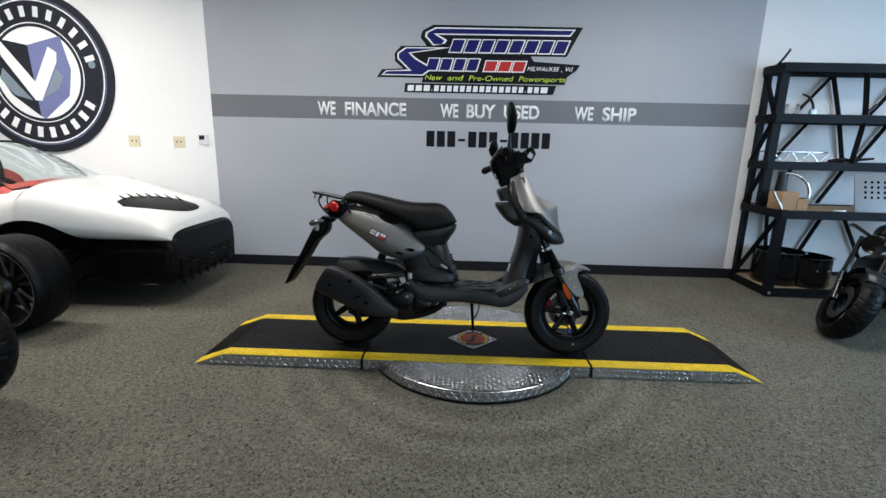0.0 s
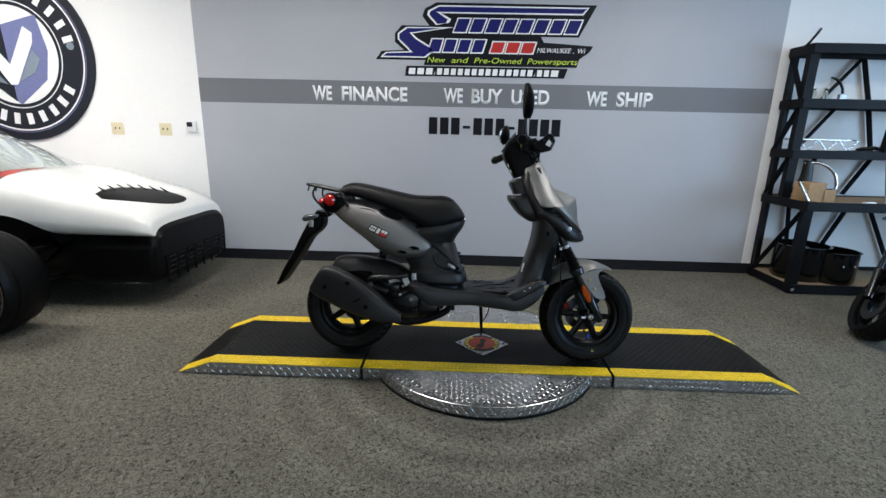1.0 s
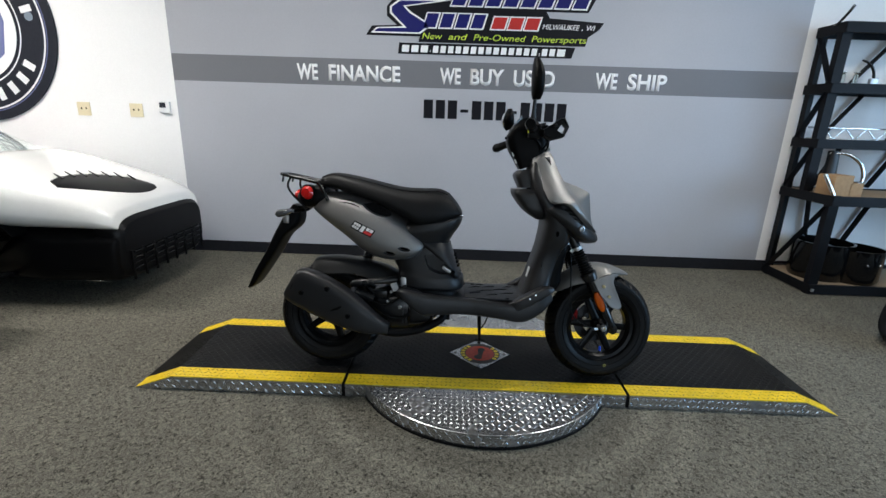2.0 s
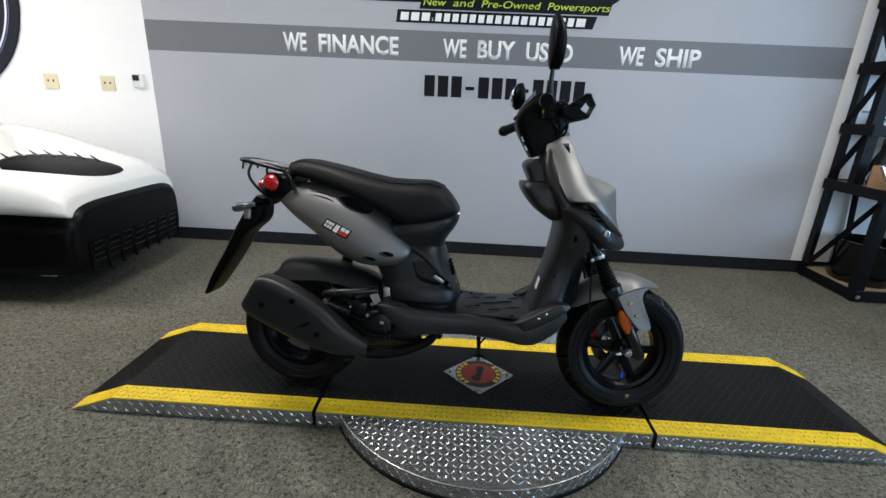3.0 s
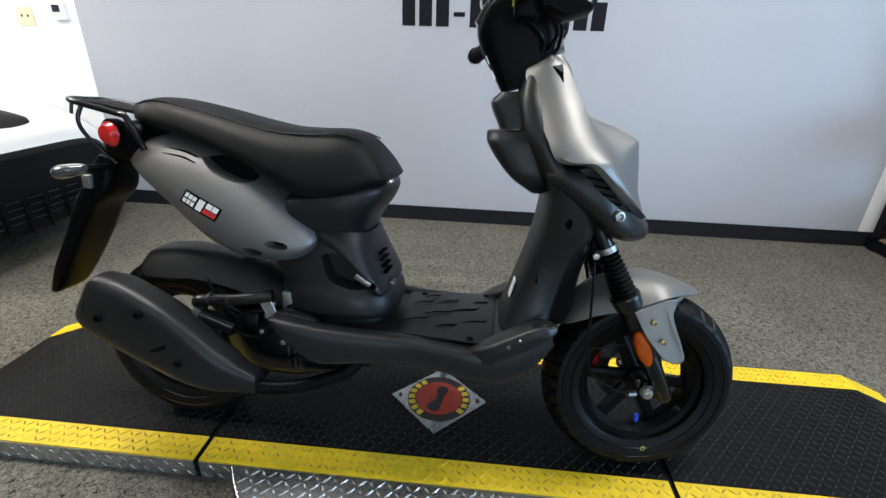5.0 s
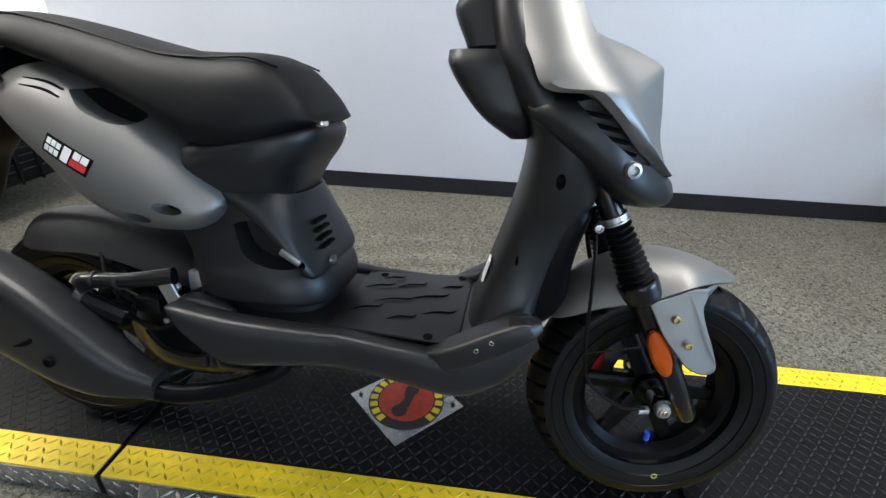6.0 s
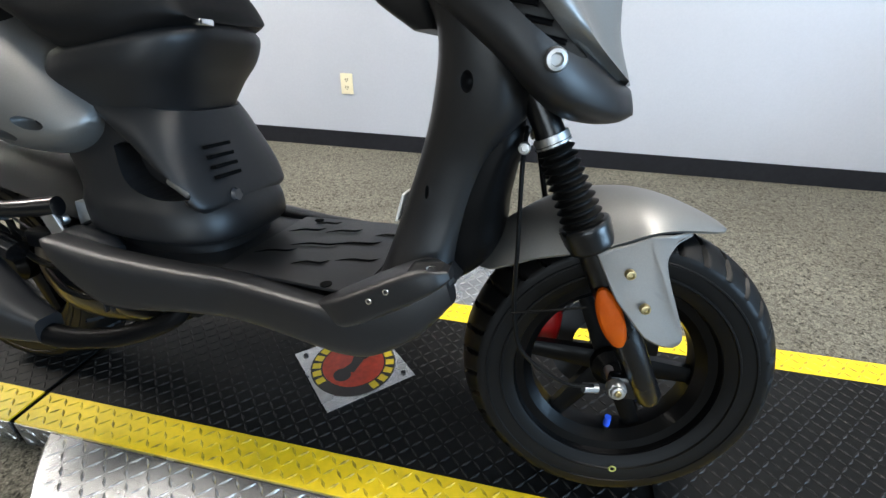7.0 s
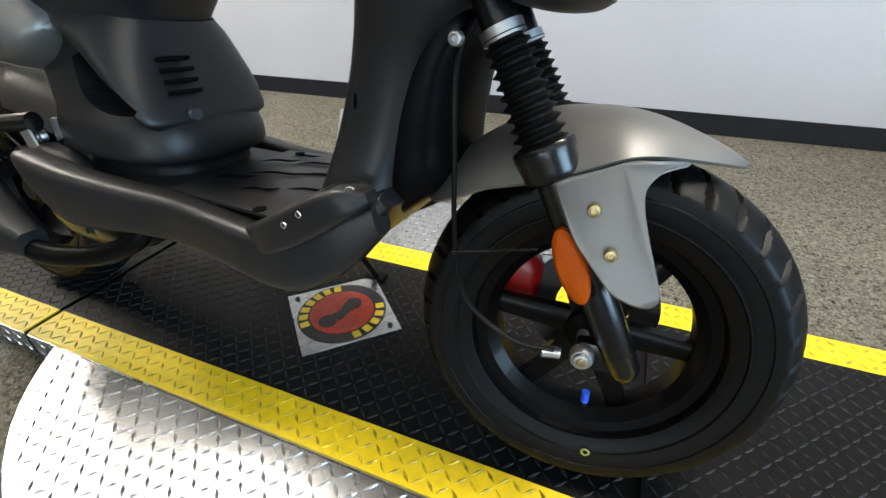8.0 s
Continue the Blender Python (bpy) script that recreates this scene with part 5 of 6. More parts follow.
# front fender: a hood over the tyre that runs out in a beak, and one long leg on each side
HOOD = [(0.632, 0.508, 0.630, 0.003, 0.504), (0.605, 0.524, 0.607, 0.03, 0.509), (0.561, 0.542, 0.563, 0.06, 0.515), (0.525, 0.553, 0.527, 0.086, 0.519), (0.487, 0.559, 0.494, 0.103, 0.517), (0.452, 0.559, 0.462, 0.106, 0.504), (0.411, 0.554, 0.422, 0.104, 0.486), (0.372, 0.541, 0.382, 0.094, 0.472), (0.332, 0.519, 0.342, 0.087, 0.46), (0.292, 0.488, 0.309, 0.08, 0.444), (0.265, 0.457, 0.277, 0.066, 0.428), (0.249, 0.433, 0.254, 0.04, 0.422)]
rows = []
for xc, zc, xe, we, ze in curve_through(HOOD, 5):
    outer = []
    for s_ in np.linspace(-1, 1, 23):
        f = abs(s_)
        drop = 0.55 * f ** 1.6 + 0.45 * f ** 4
        outer.append((xc + (xe - xc) * f, we * s_, zc + (ze - zc) * drop))
    inner = []
    for x, y, z in outer[::-1]:
        to = Vector((FA[0] - x, 0, FA[2] - z)).normalized() * 0.004
        inner.append((x + to.x, y * 0.965, z + to.z))
    rows.append(outer + inner)
bm = bmesh.new()
skin(bm, rows)
fender = front_part("front_fender", bm, GREY_PAINT, "matte titanium front fender")
LEG = [(0.422, 0.484), (0.430, 0.468), (0.452, 0.428), (0.472, 0.404), (0.500, 0.373), (0.516, 0.364), (0.531, 0.360), (0.546, 0.362), (0.553, 0.376), (0.543, 0.404), (0.530, 0.436), (0.519, 0.468), (0.517, 0.490), (0.530, 0.505), (0.560, 0.511), (0.530, 0.5155), (0.497, 0.5135), (0.465, 0.5005)]
outline = curve_through(LEG + LEG[:1], 4)[:-1]
mid = outline.mean(0)
for sg in (-1, 1):
    rings = []
    for off, ins in ((-0.005, 0.0), (0.0, 0.0), (0.0018, 0.0035)):
        ring_pts = []
        for x, z in outline:
            q = mid + (np.array((x, z)) - mid) * (1 - ins / 0.1)
            lean_in = 0.040 * max(0.0, (x - 0.520) / 0.040) if z > 0.495 else 0.0
            ring_pts.append((q[0], sg * (0.1035 - lean_in + 0.022 * max(0.0, min(1.0, (0.510 - z) / 0.09)) + off), q[1]))
        rings.append(ring_pts)
    bm = bmesh.new()
    skin(bm, rings)
    front_part("fender_leg", bm, GREY_PAINT, parent=fender)
    for bx, by, bz in ((0.469, 0.1190, 0.461), (0.494, 0.1290, 0.417)):
        front_bolt(fender, (bx, sg * by, bz), 0.0074, SIDE if sg < 0 else Matrix.Rotation(math.pi, 4, "Z"), BRASS)

# front body
shield = sp_part("leg_shield", hull(bmesh.new(), [(0.242, 0.412, 0.108, 0.408, 0.126), (0.246, 0.46, 0.122, 0.45, 0.112), (0.262, 0.517, 0.139, 0.507, 0.101), (0.282, 0.595, 0.163, 0.585, 0.102), (0.318, 0.660, 0.182, 0.665, 0.120), (0.300, 0.745, 0.188, 0.750, 0.132), (0.238, 0.815, 0.153, 0.815, 0.134), (0.200, 0.88, 0.122, 0.88, 0.128), (0.170, 0.95, 0.108, 0.95, 0.110), (0.165, 1.0, 0.118, 1.0, 0.080)], power=3.2, steps=5), MATTE_BLACK, "matte black leg shield")
cut = ellipsoid(bmesh.new(), (0.243, -0.126, 0.692), (0.008, 0.020, 0.013))
scarve(shield, cut)
cut = ellipsoid(bmesh.new(), (0.190, -0.100, 0.545), (0.003, 0.012, 0.010))
scarve(shield, cut)
sp_part("glove_locker", hull(bmesh.new(), [(0.17, 0.882, 0.046, 0.879, 0.104), (0.17, 0.862, 0.048, 0.857, 0.112), (0.18, 0.825, 0.072, 0.820, 0.114), (0.19, 0.785, 0.108, 0.780, 0.112), (0.19, 0.75, 0.155, 0.748, 0.086)], power=5), MATTE_BLACK, "black glove locker behind the shield")
sp_part("upper_locker", hull(bmesh.new(), [(0.14, 0.970, 0.066, 0.963, 0.078), (0.15, 0.945, 0.050, 0.940, 0.085), (0.16, 0.89, 0.074, 0.885, 0.085)], power=5), MATTE_BLACK)
nose = sp_part("nose_panel", hull(bmesh.new(), [(0.175, 0.815, 0.190, 0.775, 0.130), (0.215, 0.828, 0.240, 0.735, 0.146), (0.270, 0.824, 0.295, 0.692, 0.150), (0.325, 0.785, 0.345, 0.654, 0.140), (0.375, 0.742, 0.388, 0.642, 0.114), (0.418, 0.704, 0.430, 0.643, 0.074), (0.443, 0.688, 0.453, 0.652, 0.034)], power=3.0), MATTE_BLACK, "matte black nose panel with side vents")
# cowl: a blade down each side and a keeled beak between them
COWL = [((0.150, -0.045, 1.040), (0.186, -0.030, 1.048), (0.200, 0.0, 1.056)), ((0.133, -0.075, 1.006), (0.212, -0.055, 1.022), (0.224, 0.0, 1.028)),
        ((0.156, -0.108, 0.940), (0.236, -0.075, 0.972), (0.246, 0.0, 0.978)), ((0.187, -0.138, 0.877), (0.258, -0.090, 0.929), (0.276, 0.0, 0.926)),
        ((0.212, -0.156, 0.833), (0.294, -0.100, 0.872), (0.345, 0.0, 0.898)), ((0.270, -0.156, 0.828), (0.322, -0.101, 0.838), (0.392, 0.0, 0.876)), ((0.286, -0.155, 0.822), (0.336, -0.100, 0.820), (0.404, 0.0, 0.866)), ((0.296, -0.153, 0.814), (0.346, -0.098, 0.806), (0.407, 0.0, 0.850)),
        ((0.325, -0.143, 0.788), (0.374, -0.085, 0.763), (0.414, 0.0, 0.806)), ((0.368, -0.114, 0.746), (0.404, -0.064, 0.720), (0.422, 0.0, 0.750)),
        ((0.425, -0.050, 0.698), (0.437, -0.028, 0.692), (0.446, 0.0, 0.690))]
rows = []
for st in curve_through([[c for p in s_ for c in p] for s_ in COWL], 5):
    low, ridge, keel = [np.array(st[i:i + 3]) for i in (0, 3, 6)]
    half = []
    for f in np.linspace(0, 1, 6):
        q = low * (1 - f) + ridge * f
        half.append(q + np.array((0.004, -0.012, 0.004)) * math.sin(math.pi * f))
    for f in np.linspace(0.12, 1, 7):
        q = ridge * (1 - f) + keel * f
        half.append(q - np.array((0.010, 0, 0.006)) * math.sin(math.pi * min(1.0, f * 1.2)) * (1 - f))
    outer = half + [q * np.array((1, -1, 1)) for q in half[:-1][::-1]]
    inner = [q * np.array((1, 0.96, 1)) - np.array((0.012, 0, 0.005)) for q in outer[::-1]]
    rows.append([tuple(q) for q in outer + inner])
bm = bmesh.new()
skin(bm, rows)
cowl = sp_part("front_cowl", bm, GREY_PAINT, "matte titanium front cowl")
cut = bmesh.new()
skin(cut, [[(x, y, z) for x, z in ((0.176, 1.020), (0.200, 1.026), (0.204, 0.985))] for y in (-0.12, -0.060)])
scarve(cowl, cut)
for sg in (-1, 1):
    cut = bmesh.new()
    outline = curve_through([(0.250, 0.812), (0.288, 0.810), (0.348, 0.752), (0.378, 0.722), (0.345, 0.734), (0.295, 0.768), (0.250, 0.812)], 4)[:-1]
    skin(cut, [[(x, sg * y, z) for x, z in outline] for y in (0.092, 0.2)])
    scarve(nose, cut)
    for k in range(4):
        f = k / 3
        bm = bmesh.new()
        tube(bm, [(0.262 + 0.062 * f, sg * (0.136 - 0.022 * f), 0.798 - 0.055 * f), (0.300 + 0.052 * f, sg * (0.138 - 0.028 * f), 0.792 - 0.055 * f)], 0.0035, around=6)
        sp_part("vent_slat", bm, SOFT_BLACK, parent=nose)
sbolt(scooter, (0.342, -0.1345, 0.719), 0.0135, Matrix.Rotation(radians(18), 4, "Z"), ALLOY)
sbolt(scooter, (0.342, 0.1345, 0.719), 0.0135, Matrix.Rotation(radians(162), 4, "Z"), ALLOY)
sp_part("shield_lower_rear", hull(bmesh.new(), [(0.235, 0.66, 0.19, 0.66, 0.07), (0.314, 0.645, 0.21, 0.57, 0.085), (0.302, 0.565, 0.19, 0.50, 0.090), (0.295, 0.508, 0.175, 0.45, 0.090), (0.294, 0.466, 0.165, 0.415, 0.090), (0.276, 0.430, 0.155, 0.388, 0.086), (0.240, 0.398, 0.150, 0.374, 0.070)], power=3.4), SOFT_BLACK)
sp_part("warning_sticker", box(bmesh.new(), 0, 0, 0, 0.004, 0.030, 0.045, 0.001, m=Matrix.Translation((0.1365, -0.050, 0.505)) @ Matrix.Rotation(radians(14), 4, "Y")), LABEL_WHITE, "white sticker", smooth=False)

# steering head, bars and dash
sp_part("column_cover", hull(bmesh.new(), [(0.135, 0.985, 0.072, 0.965, 0.055), (0.170, 1.03, 0.045, 1.01, 0.062), (0.185, 1.075, 0.018, 1.055, 0.068), (0.175, 1.12, 0.008, 1.095, 0.075), (0.150, 1.165, 0.025, 1.14, 0.075), (0.110, 1.195, 0.060, 1.18, 0.05)], power=5.5), SOFT_BLACK, "black handlebar cover")
sp_part("dash", hull(bmesh.new(), [(0.002, 1.108, 0.012, 1.098, 0.055), (0.030, 1.155, 0.034, 1.140, 0.070), (0.066, 1.200, 0.070, 1.185, 0.055)], power=4), SMOKE_LENS, "grey instrument lens")
# The lowest one stands in for a strip of wall seen through a gap.
for z in (1.030, 1.000, 0.958):
    sp_part("sticker", box(bmesh.new(), 0, 0, 0, 0.003, 0.03, 0.018, m=Matrix.Translation((0.036 + (1.03 - z) * 0.5, -0.045, z)) @ Matrix.Rotation(radians(-28), 4, "Y")), LABEL_WHITE, "white sticker", smooth=False)
for sg in (-1, 1):
    k = -1 if sg < 0 else 1
    p = [(0.112, sg * 0.04, 1.112), (0.106 - 0.006 * k, sg * 0.13, 1.118 - 0.004 * k), (0.070 - 0.026 * k, sg * 0.22, 1.114 - 0.014 * k), (0.030 - 0.044 * k, sg * 0.325, 1.105 - 0.025 * k)]
    sp_part("handlebar", tube(bmesh.new(), p, 0.011), FORK_BLACK)
    grip = sp_part("grip", tube(bmesh.new(), [p[2], p[3]], [0.0185, 0.0205], around=16), BELLOWS, "black rubber grip")
    q = Vector(p[3]) + (Vector(p[3]) - Vector(p[2])).normalized() * 0.018
    sp_part("bar_end", tube(bmesh.new(), [p[3], q], [0.0235, 0.019], around=16), SOFT_BLACK, parent=grip)
    sp_part("switch_box", box(bmesh.new(), 0.092 - 0.016 * k, sg * 0.185, 1.108 - 0.008 * k, 0.050, 0.06, 0.055, 0.008), SOFT_BLACK)
    sp_part("switch_mark", box(bmesh.new(), 0.066 - 0.016 * k, sg * 0.198, 1.106 - 0.008 * k, 0.004, 0.012, 0.010), NEON_YELLOW, "yellow switch mark", smooth=False)
    sp_part("brake_lever", tube(bmesh.new(), [(0.115, sg * 0.15, 1.112), (0.150 - 0.02 * k, sg * 0.18, 1.120), (0.140 - 0.045 * k, sg * 0.25, 1.124 - 0.01 * k), (0.110 - 0.055 * k, sg * 0.31, 1.112 - 0.02 * k)], [0.008, 0.007, 0.006, 0.006]), FORK_BLACK)
    gu = [(0.128, 1.118), (0.165, 1.140), (0.200, 1.166), (0.216, 1.166), (0.234, 1.132), (0.216, 1.092), (0.170, 1.080), (0.135, 1.095)]
    rings = []
    for y, grow in ((0.195, 0.90), (0.200, 1.0), (0.262, 1.0), (0.270, 0.90)):
        c = np.mean(gu, 0)
        rings.append([(c[0] + (x - c[0]) * grow, sg * y, c[1] + (z - c[1]) * grow) for x, z in gu])
    bm = bmesh.new()
    skin(bm, rings)
    guard = sp_part("hand_guard", bm, SOFT_BLACK, "black lever shield")
    cut = bmesh.new()
    skin(cut, [[(x, sg * y, z) for x, z in ((0.186, 1.116), (0.209, 1.152), (0.228, 1.132), (0.214, 1.100))] for y in (0.1, 0.4)])
    scarve(guard, cut)
sp_part("mirror_stem", tube(bmesh.new(), [(0.100, -0.19, 1.140), (0.098, -0.200, 1.17), (0.097, -0.206, 1.20), (0.098, -0.215, 1.25)], [0.0125, 0.0120, 0.0085, 0.007]), FORK_BLACK)
mir = sp_part("mirror", hull(bmesh.new(), [(0.118, 1.240, 0.086, 1.238, 0.012), (0.128, 1.27, 0.080, 1.262, 0.042), (0.130, 1.32, 0.078, 1.31, 0.058), (0.122, 1.36, 0.078, 1.35, 0.050), (0.105, 1.395, 0.082, 1.392, 0.022)], power=2.4, mid=-0.222), SOFT_BLACK, "black rear-view mirror seen from its edge")
sp_part("mirror_stem", tube(bmesh.new(), [(0.098, 0.19, 1.150), (0.082, 0.215, 1.175), (0.066, 0.23, 1.185)], 0.006), FORK_BLACK)
mir2 = sp_part("mirror", hull(bmesh.new(), [(0.060, 1.176, 0.022, 1.160, 0.012), (0.060, 1.20, 0.000, 1.19, 0.055), (0.056, 1.24, 0.006, 1.228, 0.060), (0.046, 1.268, 0.020, 1.262, 0.024)], power=2.4, mid=0.245), SOFT_BLACK)
sp_part("mirror_glass", hull(bmesh.new(), [(0.018, 1.178, 0.016, 1.170, 0.012), (0.012, 1.20, -0.006, 1.195, 0.048), (0.014, 1.236, -0.002, 1.231, 0.050), (0.022, 1.256, 0.015, 1.254, 0.017)], power=2.4, mid=0.245), MIRROR, parent=mir2)
sp_part("master_cylinder", box(bmesh.new(), 0, 0, 0, 0.070, 0.034, 0.034, 0.006, m=Matrix.Translation((0.140, -0.120, 1.130)) @ Matrix.Rotation(radians(-12), 4, "Y")), SOFT_BLACK)
sp_part("reservoir_cap", box(bmesh.new(), 0, 0, 0, 0.050, 0.030, 0.010, 0.003, m=Matrix.Translation((0.138, -0.120, 1.152)) @ Matrix.Rotation(radians(-12), 4, "Y")), FORK_BLACK)
for pts in ([(0.150, -0.10, 1.120), (0.185, -0.07, 1.105), (0.188, -0.05, 1.065), (0.170, -0.04, 1.035)], [(0.150, -0.13, 1.115), (0.178, -0.10, 1.085), (0.165, -0.06, 1.055)], [(0.120, -0.10, 1.100), (0.150, -0.085, 1.070), (0.150, -0.05, 1.040)]):
    sp_part("control_cable", tube(bmesh.new(), pts, 0.0045, around=8), CABLE)
sp_part("key_cylinder", tube(bmesh.new(), [(0.172, -0.03, 1.062), (0.200, -0.035, 1.070)], 0.018, around=14), ALLOY)

# floor and skirts
belly = sp_part("floorboard", hull(bmesh.new(), [(-0.440, 0.410, -0.430, 0.395, 0.120), (-0.400, 0.404, -0.390, 0.340, 0.150), (-0.310, 0.396, -0.310, 0.310, 0.160), (-0.170, 0.392, -0.170, 0.312, 0.160), (-0.04, 0.388, -0.04, 0.302, 0.156), (0.050, 0.382, 0.050, 0.294, 0.154), (0.090, 0.388, 0.105, 0.300, 0.156), (0.150, 0.412, 0.172, 0.336, 0.150), (0.200, 0.436, 0.218, 0.380, 0.140), (0.232, 0.444, 0.248, 0.425, 0.122)], power=5.0, around=44), MATTE_BLACK, "matte black floorboard")
for sg in (-1, 1):
    sp_part("side_skirt", band(bmesh.new(), [(-0.442, 0.428, -0.432, 0.412, sg * 0.178, 0.016), (-0.418, 0.432, -0.402, 0.378, sg * 0.180, 0.026), (-0.350, 0.420, -0.345, 0.328, sg * 0.177, 0.030), (-0.300, 0.412, -0.300, 0.318, sg * 0.174, 0.029), (-0.190, 0.400, -0.190, 0.324, sg * 0.163, 0.027), (-0.075, 0.391, -0.075, 0.320, sg * 0.150, 0.025), (0.030, 0.382, 0.030, 0.307, sg * 0.143, 0.023), (0.080, 0.380, 0.085, 0.298, sg * 0.142, 0.023), (0.120, 0.388, 0.135, 0.304, sg * 0.141, 0.022), (0.180, 0.414, 0.198, 0.342, sg * 0.134, 0.020), (0.232, 0.436, 0.245, 0.396, sg * 0.122, 0.014)], power=3.6), MATTE_BLACK, "matte black side skirt")
for sg in (-1, 1):
    bm = bmesh.new()
    hull(bm, [(0.040, 0.378, 0.048, 0.350, 0.010), (0.085, 0.402, 0.095, 0.352, 0.025), (0.155, 0.441, 0.168, 0.390, 0.028), (0.205, 0.462, 0.224, 0.428, 0.025), (0.240, 0.458, 0.245, 0.446, 0.010)], power=4.5, mid=sg * 0.143)
    corner = sp_part("foot_corner", bm, MATTE_BLACK)
    scarve(corner, box(bmesh.new(), 0, 0, 0, 0.050, 0.030, 0.012, 0.003, m=Matrix.Translation((0.210, sg * 0.146, 0.463)) @ Matrix.Rotation(radians(-8), 4, "Y")))
    for bx, bz in ((0.135, 0.420), (0.160, 0.438)):
        sbolt(scooter, (bx, sg * 0.168, bz - 0.012), 0.005, SIDE if sg < 0 else Matrix.Rotation(math.pi, 4, "Z"), CHROME)
    sbolt(scooter, (0.216, sg * 0.148, 0.4520), 0.008, (SIDE if sg < 0 else Matrix.Rotation(math.pi, 4, "Z")) @ Matrix.Rotation(radians(-70), 4, "X"), CHROME)
bm = bmesh.new()
box(bm, -0.025, 0, 0.3915, 0.25, 0.275, 0.006, 0.0025)
mat_ob = sp_part("floor_mat", bm, MATTE_BLACK, "moulded black foot mat")
for k, (rx, ry, ln, ang) in enumerate(((-0.10, -0.06, 0.07, 20), (-0.10, 0.05, 0.07, 20), (-0.05, -0.01, 0.09, 15), (-0.03, 0.07, 0.07, 20), (-0.02, -0.085, 0.06, 15), (0.02, 0.02, 0.09, 18), (0.05, -0.05, 0.08, 15), (0.06, 0.08, 0.06, 20), (-0.08, 0.10, 0.05, 15))):
    bm = tube(bmesh.new(), [(-ln / 2, 0, 0.3948), (-ln * 0.1, 0.004, 0.3968), (ln * 0.3, 0.0, 0.3968), (ln / 2, 0.012, 0.3948)], [0.0006, 0.0021, 0.0021, 0.0006], around=6)
    ob = sp_part("mat_rib", bm, SOFT_BLACK, parent=mat_ob)
    ob.matrix_basis = pose(rx, ry, 0, 0, 0, ang)
for bx, by in ((0.043, -0.125), (-0.11, 0.120), (0.075, 0.120)):
    sp_part("drain_hole", lathe(bmesh.new(), [(0.0, -0.0005), (0.009, -0.0005), (0.009, 0.001), (0.0, 0.001)], (bx, by, 0.3952), Matrix.Rotation(radians(90), 4, "X"), around=18), SHADE_BLACK, parent=mat_ob)

# seat, centre body and tail
box_body = sp_part("centre_body", hull(bmesh.new(), [(-0.180, 0.388, -0.42, 0.400, 0.110), (-0.178, 0.410, -0.43, 0.424, 0.112), (-0.158, 0.418, -0.45, 0.432, 0.140), (-0.154, 0.440, -0.455, 0.45, 0.144), (-0.162, 0.470, -0.46, 0.474, 0.141), (-0.184, 0.498, -0.46, 0.50, 0.131), (-0.212, 0.555, -0.48, 0.54, 0.120), (-0.232, 0.612, -0.50, 0.59, 0.114), (-0.214, 0.660, -0.50, 0.63, 0.130), (-0.190, 0.695, -0.48, 0.665, 0.142), (-0.177, 0.722, -0.46, 0.685, 0.142), (-0.174, 0.742, -0.45, 0.700, 0.137), (-0.182, 0.756, -0.44, 0.712, 0.112)], power=3.0, around=44), MATTE_BLACK, "matte black body below the seat")
knee = sp_part("knee_panel", hull(bmesh.new(), [(-0.178, 0.470, -0.205, 0.478, 0.112), (-0.172, 0.482, -0.220, 0.494, 0.127), (-0.186, 0.515, -0.256, 0.540, 0.135), (-0.203, 0.553, -0.310, 0.588, 0.136), (-0.216, 0.595, -0.385, 0.636, 0.131), (-0.224, 0.624, -0.420, 0.662, 0.114)], power=2.8, around=44), MATTE_BLACK, "sculpted black knee panel")
for sg in (-1, 1):
    cut = bmesh.new()
    outline = curve_through([(-0.334, 0.572), (-0.303, 0.579), (-0.250, 0.552), (-0.198, 0.512), (-0.204, 0.494), (-0.260, 0.494), (-0.314, 0.518), (-0.334, 0.572)], 4)[:-1]
    skin(cut, [[(x, sg * y, z) for x, z in outline] for y in (0.075, 0.2)])
    scarve(box_body, cut)
    cut = bmesh.new()
    skin(cut, [[(x, sg * y, z) for x, z in outline] for y in (0.075, 0.2)])
    scarve(knee, cut)
    sp_part("passenger_peg", box(bmesh.new(), 0, 0, 0, 0.046, 0.026, 0.016, 0.005, m=Matrix.Translation((-0.234, sg * 0.094, 0.510)) @ Matrix.Rotation(radians(33), 4, "Y")), ALLOY, "folding alloy passenger peg")
for k in range(4):
    bm = bmesh.new()
    box(bm, 0, 0, 0, 0.012, 0.055, 0.006, 0.001, m=Matrix.Translation((-0.1985 + 0.0050 * k, -0.045, 0.572 - 0.016 * k)) @ Matrix.Rotation(radians(-14), 4, "Y"))
    sp_part("body_slot", bm, SHADE_BLACK, smooth=False)
sp_part("seat_lock", lathe(bmesh.new(), [(0.0, -0.004), (0.010, -0.0035), (0.012, 0.004), (0.0, 0.004)], (-0.1715, -0.045, 0.490), Matrix.Rotation(radians(90), 4, "Z"), around=20), SMOKE_LENS)

seat = sp_part("seat", hull(bmesh.new(), [(-0.828, 0.885, -0.815, 0.872, 0.045), (-0.800, 0.912, -0.790, 0.862, 0.095), (-0.745, 0.926, -0.737, 0.850, 0.120), (-0.640, 0.910, -0.632, 0.822, 0.140), (-0.520, 0.884, -0.530, 0.784, 0.160), (-0.440, 0.870, -0.430, 0.736, 0.173), (-0.360, 0.868, -0.362, 0.696, 0.175), (-0.290, 0.868, -0.275, 0.704, 0.166), (-0.246, 0.851, -0.220, 0.728, 0.148), (-0.207, 0.812, -0.190, 0.746, 0.128), (-0.183, 0.776, -0.176, 0.755, 0.104)], power=3.0, around=44, steps=6, taper=0.26), SEAT_VINYL, "stepped black vinyl dual seat")
